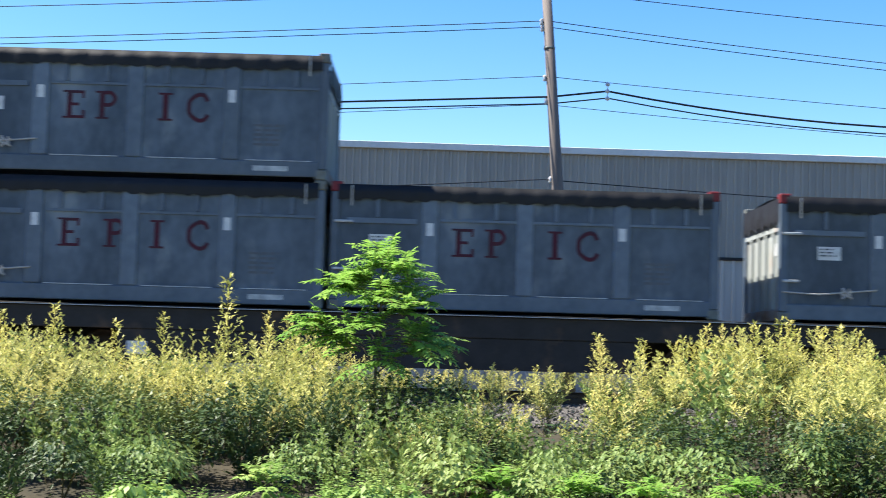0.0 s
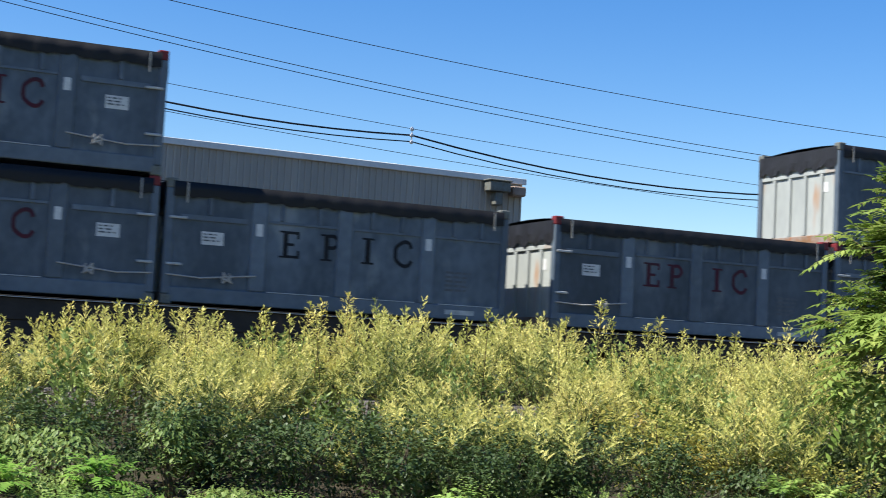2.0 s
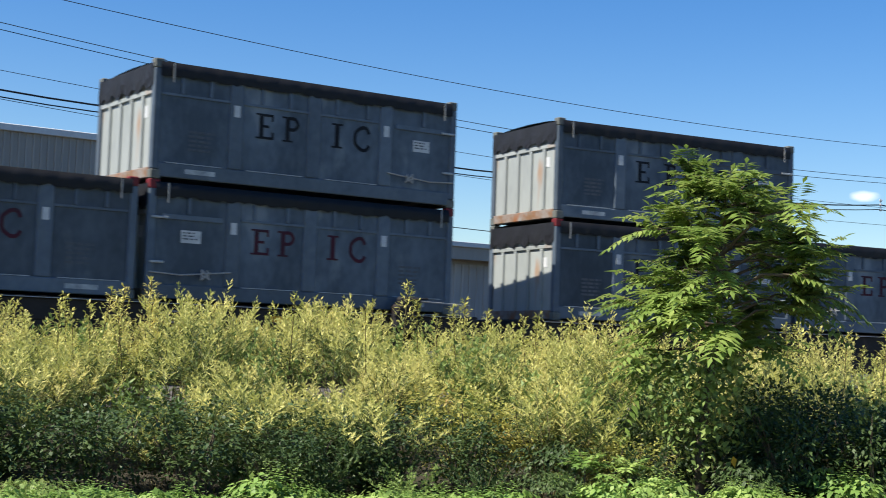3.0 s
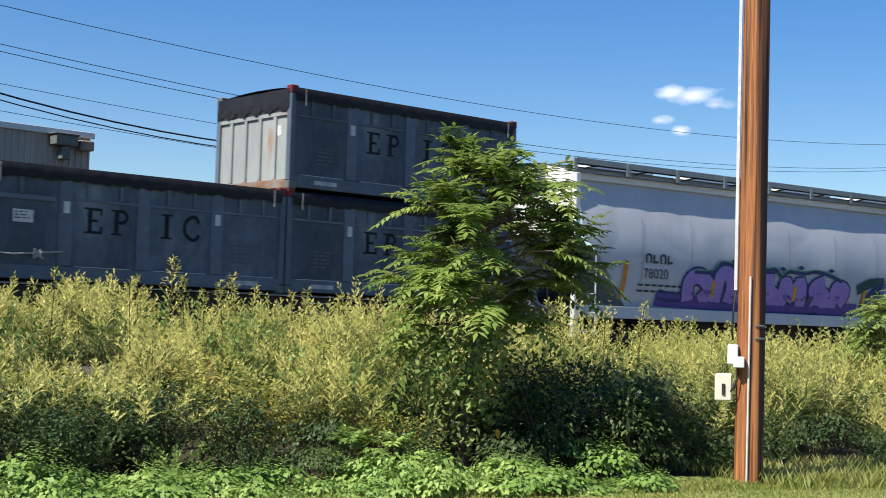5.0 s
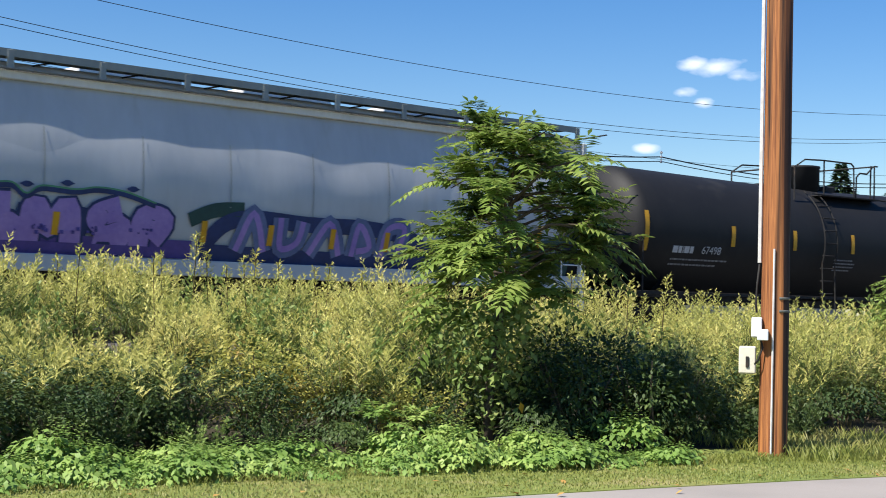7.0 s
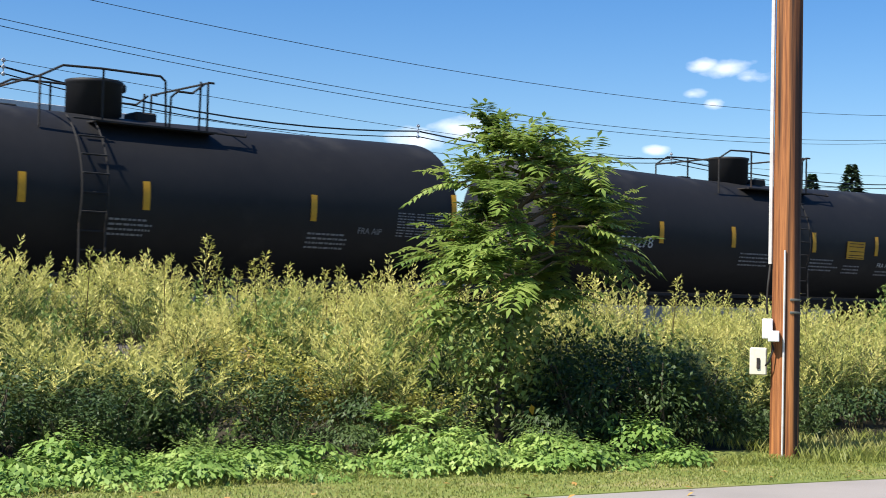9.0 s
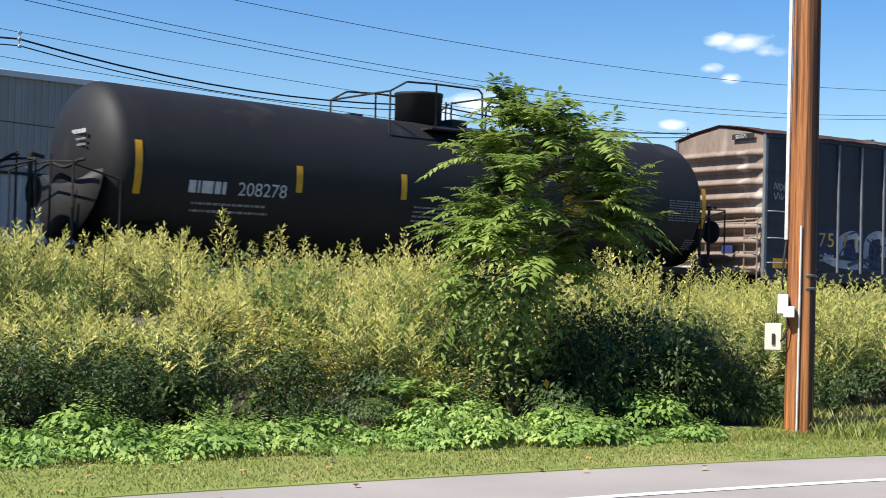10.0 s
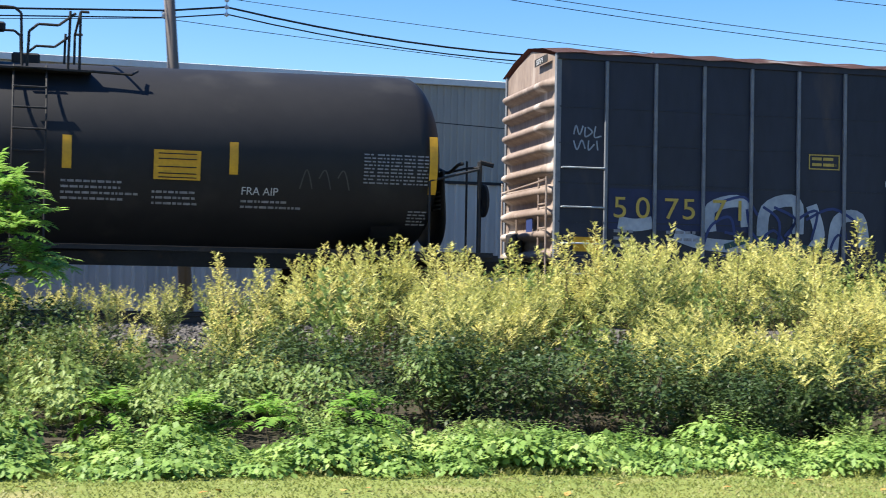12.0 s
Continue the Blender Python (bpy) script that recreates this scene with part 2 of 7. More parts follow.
M = dict(
    asphalt=surface("asphalt", (0.34, 0.305, 0.28), (0.26, 0.235, 0.215), 0.8, 0.9, grain=120, bump=0.3),
    line=surface("road_paint", (0.75, 0.75, 0.72), (0.5, 0.5, 0.48), 4, 0.7, grain=60),
    soil=surface("soil", (0.06, 0.048, 0.03), (0.025, 0.025, 0.013), 1.2, 0.95, grain=25, bump=0.6),
    turf=surface("turf", (0.22, 0.24, 0.06), (0.13, 0.18, 0.035), 1.1, 0.95, grain=60, bump=0.5, spots=(0.30, 0.26, 0.11), spot_scale=0.9, spot_at=0.55),
    ballast=surface("ballast", (0.17, 0.155, 0.14), (0.07, 0.065, 0.06), 5, 0.95, grain=40, bump=0.8),
    rail=surface("rail_steel", (0.10, 0.07, 0.055), None, 6, 0.5, 0.6, grain=50),
    tie=surface("tie_wood", (0.06, 0.045, 0.035), None, 5, 0.9, grain=30, bump=0.4),
    paint=surface("grey_blue_paint", (0.112, 0.142, 0.175), (0.066, 0.088, 0.114), 1.1, 0.5, grain=9, bump=0.05, spots=(0.13, 0.155, 0.18), spot_scale=1.6, spot_at=0.60, vary=0.2),
    paint_dark=surface("grey_blue_panel", (0.088, 0.113, 0.142), (0.040, 0.055, 0.072), 1.3, 0.5, grain=7, bump=0.06, streak=(1, 1, 0.6), spots=(0.15, 0.175, 0.195), spot_scale=1.5, spot_at=0.58, vary=0.28, sharp=0.13),
    end_paint=surface("end_paint", (0.34, 0.36, 0.34), (0.25, 0.27, 0.26), 1.6, 0.55, grain=12, bump=0.08, streak=(1, 1, 0.3), spots=(0.30, 0.15, 0.06), spot_scale=1.5, spot_at=0.63, vary=0.1),
    rusty_sill=surface("rusty_sill", (0.26, 0.24, 0.22), (0.20, 0.11, 0.055), 2.5, 0.7, grain=14, bump=0.12, sharp=0.1, spots=(0.26, 0.10, 0.035), spot_scale=2.0, spot_at=0.52),
    tarp=surface("black_tarp", (0.008, 0.0085, 0.010), (0.005, 0.005, 0.006), 2, 0.6, grain=14, bump=0.5, spots=(0.03, 0.03, 0.032), spot_scale=2.2, spot_at=0.66),
    tarp_flap=surface("tarp_flap", (0.05, 0.053, 0.06), (0.03, 0.03, 0.035), 2, 0.5, grain=14, bump=0.4, vary=0.2),
    red=surface("red_casting", (0.20, 0.018, 0.024), (0.10, 0.015, 0.016), 8, 0.6, grain=30),
    casting=surface("grey_casting", (0.15, 0.17, 0.16), (0.1, 0.09, 0.07), 8, 0.6, grain=30),
    letter_red=surface("letter_red", (0.072, 0.012, 0.022), (0.04, 0.02, 0.028), 5, 0.9, grain=25, bump=0),
    letter_black=surface("letter_black", (0.008, 0.008, 0.010), (0.018, 0.02, 0.024), 5, 0.9, grain=25, bump=0),
    sticker=surface("sticker", (0.62, 0.63, 0.62), (0.45, 0.46, 0.46), 9, 0.6, grain=30, bump=0),
    faded=surface("faded_stencil", (0.10, 0.11, 0.13), (0.07, 0.08, 0.09), 12, 0.6, grain=30, bump=0),
    rope=surface("rope", (0.45, 0.44, 0.41), (0.25, 0.24, 0.22), 20, 0.8, grain=90),
    edge=surface("bright_edge", (0.5, 0.52, 0.52), (0.22, 0.24, 0.25), 9, 0.4, grain=30, bump=0),
    chassis=surface("black_chassis", (0.028, 0.026, 0.025), (0.015, 0.014, 0.013), 3, 0.75, grain=20, bump=0.2, spots=(0.07, 0.045, 0.03), spot_scale=2, spot_at=0.6),
    wheel=surface("wheel_steel", (0.09, 0.06, 0.045), (0.05, 0.035, 0.028), 6, 0.6, 0.5, grain=30),
    yellow=surface("yellow_reflector", (0.68, 0.36, 0.02), (0.5, 0.25, 0.02), 6, 0.45, grain=20, bump=0),
    orange=surface("orange_reflector", (0.72, 0.27, 0.03), (0.5, 0.18, 0.02), 6, 0.45, grain=20, bump=0),
    white=surface("white_paint", (0.78, 0.78, 0.76), (0.62, 0.61, 0.57), 1.5, 0.45, grain=18, bump=0.04, streak=(1, 1, 0.35)),
    hopper=surface("hopper_grey", (0.50, 0.52, 0.545), (0.41, 0.43, 0.455), 0.8, 0.30, grain=6, bump=0.05, streak=(1, 1, 0.25), spots=(0.36, 0.355, 0.35), spot_scale=1.5, spot_at=0.64),
    black_text=surface("black_stencil", (0.02, 0.03, 0.035), (0.05, 0.06, 0.07), 9, 0.6, grain=30, bump=0),
    white_text=surface("white_stencil", (0.58, 0.58, 0.58), (0.38, 0.38, 0.38), 14, 0.6, grain=40, bump=0),
    dim_text=surface("dim_stencil", (0.30, 0.30, 0.31), (0.14, 0.14, 0.15), 14, 0.6, grain=40, bump=0),
    lavender=surface("lavender_spray", (0.37, 0.25, 0.55), (0.25, 0.16, 0.45), 2.2, 0.55, grain=12, bump=0),
    violet=surface("violet_spray", (0.11, 0.075, 0.30), (0.07, 0.05, 0.2), 2.2, 0.55, grain=12, bump=0),
    navy=surface("navy_spray", (0.03, 0.05, 0.16), (0.02, 0.03, 0.09), 2.2, 0.55, grain=12, bump=0),
    slate=surface("slate_spray", (0.15, 0.19, 0.34), (0.09, 0.12, 0.24), 2.2, 0.55, grain=12, bump=0),
    green_spray=surface("dark_green_spray", (0.03, 0.08, 0.07), (0.02, 0.05, 0.05), 2.2, 0.55, grain=12, bump=0),
    pale_spray=surface("pale_spray", (0.40, 0.43, 0.46), (0.20, 0.23, 0.27), 1.6, 0.55, grain=10, bump=0),
    green_line=surface("green_line_spray", (0.12, 0.33, 0.16), (0.07, 0.22, 0.12), 2.2, 0.55, grain=12, bump=0),
    lime_spray=surface("lime_spray", (0.42, 0.50, 0.20), (0.3, 0.38, 0.16), 4, 0.55, grain=10, bump=0),
    pink_spray=surface("pink_spray", (0.45, 0.09, 0.13), (0.3, 0.06, 0.1), 4, 0.55, grain=10, bump=0),
    tank=surface("tank_black", (0.015, 0.0145, 0.015), (0.009, 0.009, 0.010), 0.7, 0.62, grain=5, bump=0.04, spots=(0.024, 0.023, 0.022), spot_scale=0.9, spot_at=0.6),
    tank_shield=surface("tank_shield", (0.030, 0.029, 0.028), (0.02, 0.019, 0.019), 0.9, 0.6, grain=8, bump=0.05),
    tank_pale=surface("tank_head", (0.075, 0.072, 0.068), (0.05, 0.048, 0.046), 0.9, 0.5, grain=8, bump=0.05, spots=(0.11, 0.10, 0.09), spot_scale=1.1, spot_at=0.58),
    boxcar=surface("boxcar_blue_black", (0.020, 0.024, 0.040), (0.011, 0.013, 0.022), 1.0, 0.5, grain=8, bump=0.08, streak=(1, 1, 0.3), spots=(0.055, 0.042, 0.04), spot_scale=1.3, spot_at=0.62),
    boxcar_end=surface("boxcar_end_rust", (0.29, 0.225, 0.18), (0.16, 0.115, 0.09), 1.8, 0.7, grain=14, bump=0.15, streak=(1, 1, 0.4), spots=(0.42, 0.36, 0.31), spot_scale=1.4, spot_at=0.55),
    boxcar_roof=surface("boxcar_roof", (0.13, 0.06, 0.045), (0.07, 0.045, 0.04), 1.5, 0.75, grain=14, bump=0.15, spots=(0.34, 0.30, 0.28), spot_scale=0.8, spot_at=0.6),
    boxcar_patch=surface("boxcar_patch", (0.018, 0.026, 0.075), (0.012, 0.017, 0.045), 1.4, 0.55, grain=10, bump=0.03),
    rib=surface("boxcar_rib", (0.18, 0.19, 0.205), (0.10, 0.11, 0.125), 3, 0.5, grain=20),
    gold=surface("gold_number", (0.50, 0.36, 0.07), (0.36, 0.25, 0.06), 8, 0.6, grain=30, bump=0),
    cladding=surface("grey_cladding", (0.40, 0.36, 0.305), (0.31, 0.28, 0.24), 0.5, 0.6, grain=5, bump=0.03, streak=(1, 1, 0.15), vary=0.04),
    cladding_low=surface("pale_cladding", (0.52, 0.48, 0.42), (0.36, 0.33, 0.29), 1.2, 0.6, grain=8, bump=0.03, streak=(1, 1, 0.1), vary=0.06),
    trim=surface("roof_trim", (0.66, 0.66, 0.64), (0.52, 0.52, 0.5), 1, 0.5, grain=10),
    pole=surface("pole_wood", (0.50, 0.20, 0.065), (0.17, 0.06, 0.024), 1.5, 0.75, grain=14, bump=0.6, streak=(13, 13, 0.2), spots=(0.03, 0.016, 0.012), spot_scale=0.8, spot_at=0.49, sharp=0.10),
    old_pole=surface("old_pole_wood", (0.20, 0.17, 0.15), (0.12, 0.10, 0.09), 2.2, 0.85, grain=30, bump=0.4, streak=(8, 8, 0.2)),
    wire=surface("wire", (0.02, 0.022, 0.026), None, 4, 0.5, grain=30, bump=0),
    ceramic=surface("insulator", (0.6, 0.6, 0.6), (0.4, 0.4, 0.4), 9, 0.3, grain=30, bump=0),
    conduit=surface("conduit", (0.7, 0.69, 0.66), (0.52, 0.5, 0.47), 5, 0.5, grain=20, bump=0.05),
    box_cream=surface("cream_box", (0.72, 0.68, 0.55), (0.6, 0.56, 0.44), 5, 0.5, grain=20, bump=0.03),
    box_white=surface("white_box", (0.74, 0.75, 0.76), (0.62, 0.63, 0.64), 5, 0.45, grain=20, bump=0.03),
    bark=surface("bark", (0.14, 0.11, 0.075), (0.07, 0.055, 0.04), 5, 0.9, grain=40, bump=0.6),
    stem=surface("stem", (0.16, 0.14, 0.05), (0.10, 0.07, 0.035), 6, 0.8, grain=30, bump=0.1),
    plume=leafy("goldenrod_plume", [(0.205, 0.25, 0.07), (0.44, 0.45, 0.12), (0.75, 0.69, 0.23), (0.62, 0.49, 0.19)], 1.1, 0.32),
    # green of the weeds' leaves, darkened to paint shade into recesses and undersides
    shaded_weed_leaf=leafy("shaded_weed_leaf", [(0.04, 0.07, 0.02), (0.08, 0.12, 0.03), (0.18, 0.215, 0.055), (0.16, 0.12, 0.05)], 1.1, 0.18),
    nettle=leafy("nettle_leaf", [(0.09, 0.17, 0.036), (0.23, 0.36, 0.08), (0.50, 0.60, 0.18)], 1.6, 0.3),
    # leaf green darkened: shade of the hollow and the shrubs put into the colour
    shrub=leafy("shaded_shrub_leaf", [(0.025, 0.048, 0.015), (0.05, 0.085, 0.024), (0.12, 0.165, 0.048)], 1.1, 0.14),
    yellow_shrub=leafy("yellow_shrub_leaf", [(0.15, 0.20, 0.045), (0.32, 0.34, 0.08), (0.50, 0.46, 0.12), (0.42, 0.27, 0.10)], 2.2, 0.4),
    tree_leaf=leafy("tree_leaf", [(0.09, 0.15, 0.032), (0.21, 0.30, 0.065), (0.46, 0.52, 0.15)], 1.4, 0.36, 0.4),
    mid_leaf=leafy("bank_weed_leaf", [(0.07, 0.13, 0.035), (0.15, 0.23, 0.06), (0.30, 0.38, 0.11), (0.40, 0.40, 0.14)], 0.9, 0.3),
    young_leaf=leafy("young_leaf", [(0.12, 0.26, 0.045), (0.25, 0.44, 0.08), (0.42, 0.58, 0.14)], 0.9, 0.5),
    grass=leafy("grass_blade", [(0.18, 0.23, 0.05), (0.30, 0.32, 0.085), (0.46, 0.40, 0.18)], 1.0, 0.4),
    pine=leafy("pine_needle", [(0.015, 0.035, 0.015), (0.03, 0.055, 0.02), (0.05, 0.08, 0.03)], 0.3, 0.15),
    autumn=surface("fallen_leaf", (0.35, 0.14, 0.03), (0.45, 0.33, 0.1), 3, 0.8, grain=20),
)

# ---- small builders ----
def part(name, bm, material, parent, label=""):
    """Links a bmesh, or a mesh, as ONE mesh object under a thing or a part."""
    if isinstance(bm, bmesh.types.BMesh):
        data = bpy.data.meshes.new(name)
        bm.to_mesh(data)
        bm.free()
        data.materials.append(material)
    else:
        data = bm
    ob = new(name, data)
    ob.parent = parent
    if label:
        ob["label"] = label
    return ob


def thing(name, label, category, group="", kind="", at=None):
    ob = tagged(new(name), label, category, group, kind)
    if at is not None:
        ob.matrix_world = at
    return ob


def block(bm, x0, x1, y0, y1, z0, z1, bevel=0.0, turn=None):
    m = Matrix.Translation(((x0 + x1) / 2, (y0 + y1) / 2, (z0 + z1) / 2))
    if turn is not None:
        m = m @ turn
    made = bmesh.ops.create_cube(bm, size=1, matrix=m @ Matrix.Diagonal((abs(x1 - x0), abs(y1 - y0), abs(z1 - z0), 1)))
    if bevel:
        edges = list({e for v in made["verts"] for e in v.link_edges})
        bmesh.ops.bevel(bm, geom=edges, offset=bevel, segments=1, affect="EDGES", profile=0.5)
    return bm


def blocks(*boxes, bevel=0.0):
    bm = bmesh.new()
    for b in boxes:
        block(bm, *b, bevel=bevel)
    return bm


def rod(bm, a, b, r, sides=8, r2=None):
    a, b = Vector(a), Vector(b)
    way = b - a
    m = Matrix.Translation((a + b) / 2) @ way.to_track_quat("Z", "Y").to_matrix().to_4x4()
    bmesh.ops.create_cone(bm, cap_ends=True, segments=sides, radius1=r, radius2=r if r2 is None else r2, depth=way.length, matrix=m)
    return bm


def rods(r, *paths, sides=6):
    """Round bars along paths of points, in one bmesh."""
    bm = bmesh.new()
    for path in paths:
        for a, b in zip(path, path[1:]):
            rod(bm, a, b, r, sides)
    return bm


def tube(points, radii, sides=8):
    """A smooth tapering tube along points."""
    bm, rings = bmesh.new(), []
    points = [Vector(p) for p in points]
    for i, p in enumerate(points):
        way = (points[min(i + 1, len(points) - 1)] - points[max(i - 1, 0)]).normalized()
        side = way.orthogonal().normalized() if i == 0 else (side - way * side.dot(way)).normalized()
        up = way.cross(side)
        rings.append([bm.verts.new(p + (side * math.cos(a) + up * math.sin(a)) * radii[i]) for a in (2 * math.pi * k / sides for k in range(sides))])
    for a, b in zip(rings, rings[1:]):
        for k in range(sides):
            bm.faces.new((a[k], a[(k + 1) % sides], b[(k + 1) % sides], b[k]))
    bm.faces.new(rings[0][::-1]), bm.faces.new(rings[-1])
    for f in bm.faces:
        f.smooth = True
    return bm


def lathe(profile, sides=24, axis="z"):
    """A round body from (radius, height) pairs."""
    bm, rings = bmesh.new(), []
    for r, h in profile:
        ring = []
        for k in range(sides):
            a = 2 * math.pi * k / sides
            c, s = r * math.cos(a), r * math.sin(a)
            ring.append(bm.verts.new((c, s, h) if axis == "z" else (h, c, s) if axis == "x" else (c, h, s)))
        rings.append(ring)
    for a, b in zip(rings, rings[1:]):
        for k in range(sides):
            bm.faces.new((a[k], a[(k + 1) % sides], b[(k + 1) % sides], b[k]))
    bm.faces.new(rings[0][::-1]), bm.faces.new(rings[-1])
    bmesh.ops.recalc_face_normals(bm, faces=bm.faces)
    for f in bm.faces:
        f.smooth = True
    return bm


def ribbon(strokes, width, lay):
    """Flat painted strokes, each a list of (x, z): lay(x, z) gives the point on the painted surface."""
    bm = bmesh.new()
    for pts in strokes:
        pts = [Vector((p[0], p[1])) for p in pts]
        fine = []
        for i in range(len(pts) - 1):
            p0, p1, p2, p3 = pts[max(i - 1, 0)], pts[i], pts[i + 1], pts[min(i + 2, len(pts) - 1)]
            for k in range(5):
                u = k / 5
                fine.append(0.5 * (2 * p1 + (p2 - p0) * u + (2 * p0 - 5 * p1 + 4 * p2 - p3) * u * u + (3 * p1 - p0 - 3 * p2 + p3) * u ** 3))
        fine.append(pts[-1])
        last = None
        for i, p in enumerate(fine):
            way = (fine[min(i + 1, len(fine) - 1)] - fine[max(i - 1, 0)])
            way = way.normalized() if way.length > 1e-6 else Vector((1, 0))
            side = Vector((-way.y, way.x)) * width / 2
            pair = [bm.verts.new(lay(*(p + side))), bm.verts.new(lay(*(p - side)))]
            if last:
                bm.faces.new((last[0], last[1], pair[1], pair[0]))
            last = pair
    return bm


def lettering(text, size, material, name="lettering", wide=1.0):
    """A mesh of letters in the x-z plane, facing -y, its left lower corner at the origin."""
    curve = bpy.data.curves.new(name, "FONT")
    curve.body, curve.size, curve.extrude = text, size, 0.001
    ob = bpy.data.objects.new(name, curve)
    scene.collection.objects.link(ob)
    data = bpy.data.meshes.new_from_object(ob.evaluated_get(bpy.context.evaluated_depsgraph_get()))
    bpy.data.objects.remove(ob)
    data.transform(Matrix.Diagonal((wide, 1, 1, 1)))
    data.transform(Matrix.Rotation(radians(90), 4, "X"))
    data.materials.clear()
    data.materials.append(material)
    return data


def bars(x, z, w, lines, h, pitch, y, seed=0, columns=1):
    """Rows of small plain bars: writing that is too small to read."""
    rnd, bm = random.Random(seed), bmesh.new()
    for i in range(lines):
        for c in range(columns):
            a = x + c * w / columns
            end = a + w / columns * (rnd.uniform(0.62, 0.92) if columns > 1 else rnd.uniform(0.7, 1.0))
            while a < end:
                b = min(end, a + rnd.uniform(0.06, 0.22) * max(h / 0.05, 0.6))
                block(bm, a, b, y - 0.004, y, z - i * pitch - h, z - i * pitch)
                a = b + 0.03
    return bm


def quads(name, corners, faces_mat, materials):
    """One mesh from an array of leaves of three or four corners (n, k, 3) and the material index of each."""
    corners = np.asarray(corners, np.float32)
    n, k = corners.shape[:2]
    data = bpy.data.meshes.new(name)
    data.vertices.add(k * n)
    data.vertices.foreach_set("co", corners.ravel())
    data.loops.add(k * n)
    data.loops.foreach_set("vertex_index", np.arange(k * n, dtype=np.int32))
    data.polygons.add(n)
    data.polygons.foreach_set("loop_start", np.arange(0, k * n, k, dtype=np.int32))
    for m in materials:
        data.materials.append(m)
    data.polygons.foreach_set("material_index", np.asarray(faces_mat, np.int32))
    data.update(calc_edges=True)
    return data


# ---- the large structure ----
# The track bends round the camera in a wide arc, and road and bank bend with it.
BEND, APEX_Y, RAIL_Z, SPEED = 265.0, 23.44, 1.0, 10.21


def track_y(x):
    """The y of the track's centre line at x."""
    x = min(max(x, -200.0), 200.0)
    return APEX_Y - BEND + math.sqrt(BEND * BEND - x * x)


def along(s):
    """The point on the centre line s metres along it from x = 0."""
    return Vector((BEND * math.sin(s / BEND), APEX_Y - BEND + BEND * math.cos(s / BEND), RAIL_Z))


def bank_foot(x):
    """The y where weeds begin behind the verge."""
    q = min(max(x, -12.0), 16.0)
    return 11.6 - 0.07 * q - 0.0115 * q * q - 0.44 * (x - q) * (x > q)


def road_edge(x):
    q = min(max(x, -12.0), 16.0)
    return 9.62 - 0.07 * q - 0.0087 * q * q - 0.35 * (x - q) * (x > q)


def land(x, y):
    """The height of the ground, which rises in a bank to the track."""
    foot, track = bank_foot(x), track_y(x)
    if y <= foot:
        return 0.0
    if y < track - 4.9:
        u = (y - foot) / max(track - 4.9 - foot, 0.5)
        return float(np.interp(u, (0, 0.2, 0.65, 1.0), (0.0, 0.09, 0.40, 0.63)))
    return float(np.interp(y - track, (-4.9, -2.5, -1.75, 1.75, 2.9, 7.5), (0.63, 0.78, 0.82, 0.82, 0.6, 0.45)))


def ribbon_ground(name, lines, xs, material, label, category, lift=0.0, skirt=False):
    """A sheet of ground between lines of y at each x."""
    bm, rows = bmesh.new(), []
    for x in xs:
        rows.append([bm.verts.new((x, y, land(x, y) + (-0.01 if skirt and k == 0 else lift))) for k, y in enumerate(lines(x))])
    for a, b in zip(rows, rows[1:]):
        for k in range(len(a) - 1):
            bm.faces.new((a[k], b[k], b[k + 1], a[k + 1]))
    bmesh.ops.recalc_face_normals(bm, faces=bm.faces)
    data = bpy.data.meshes.new(name)
    bm.to_mesh(data)
    bm.free()
    data.materials.append(material)
    if data.polygons[0].normal.z < 0:
        data.flip_normals()
    return tagged(new(name, data), label, category, kind="structure")


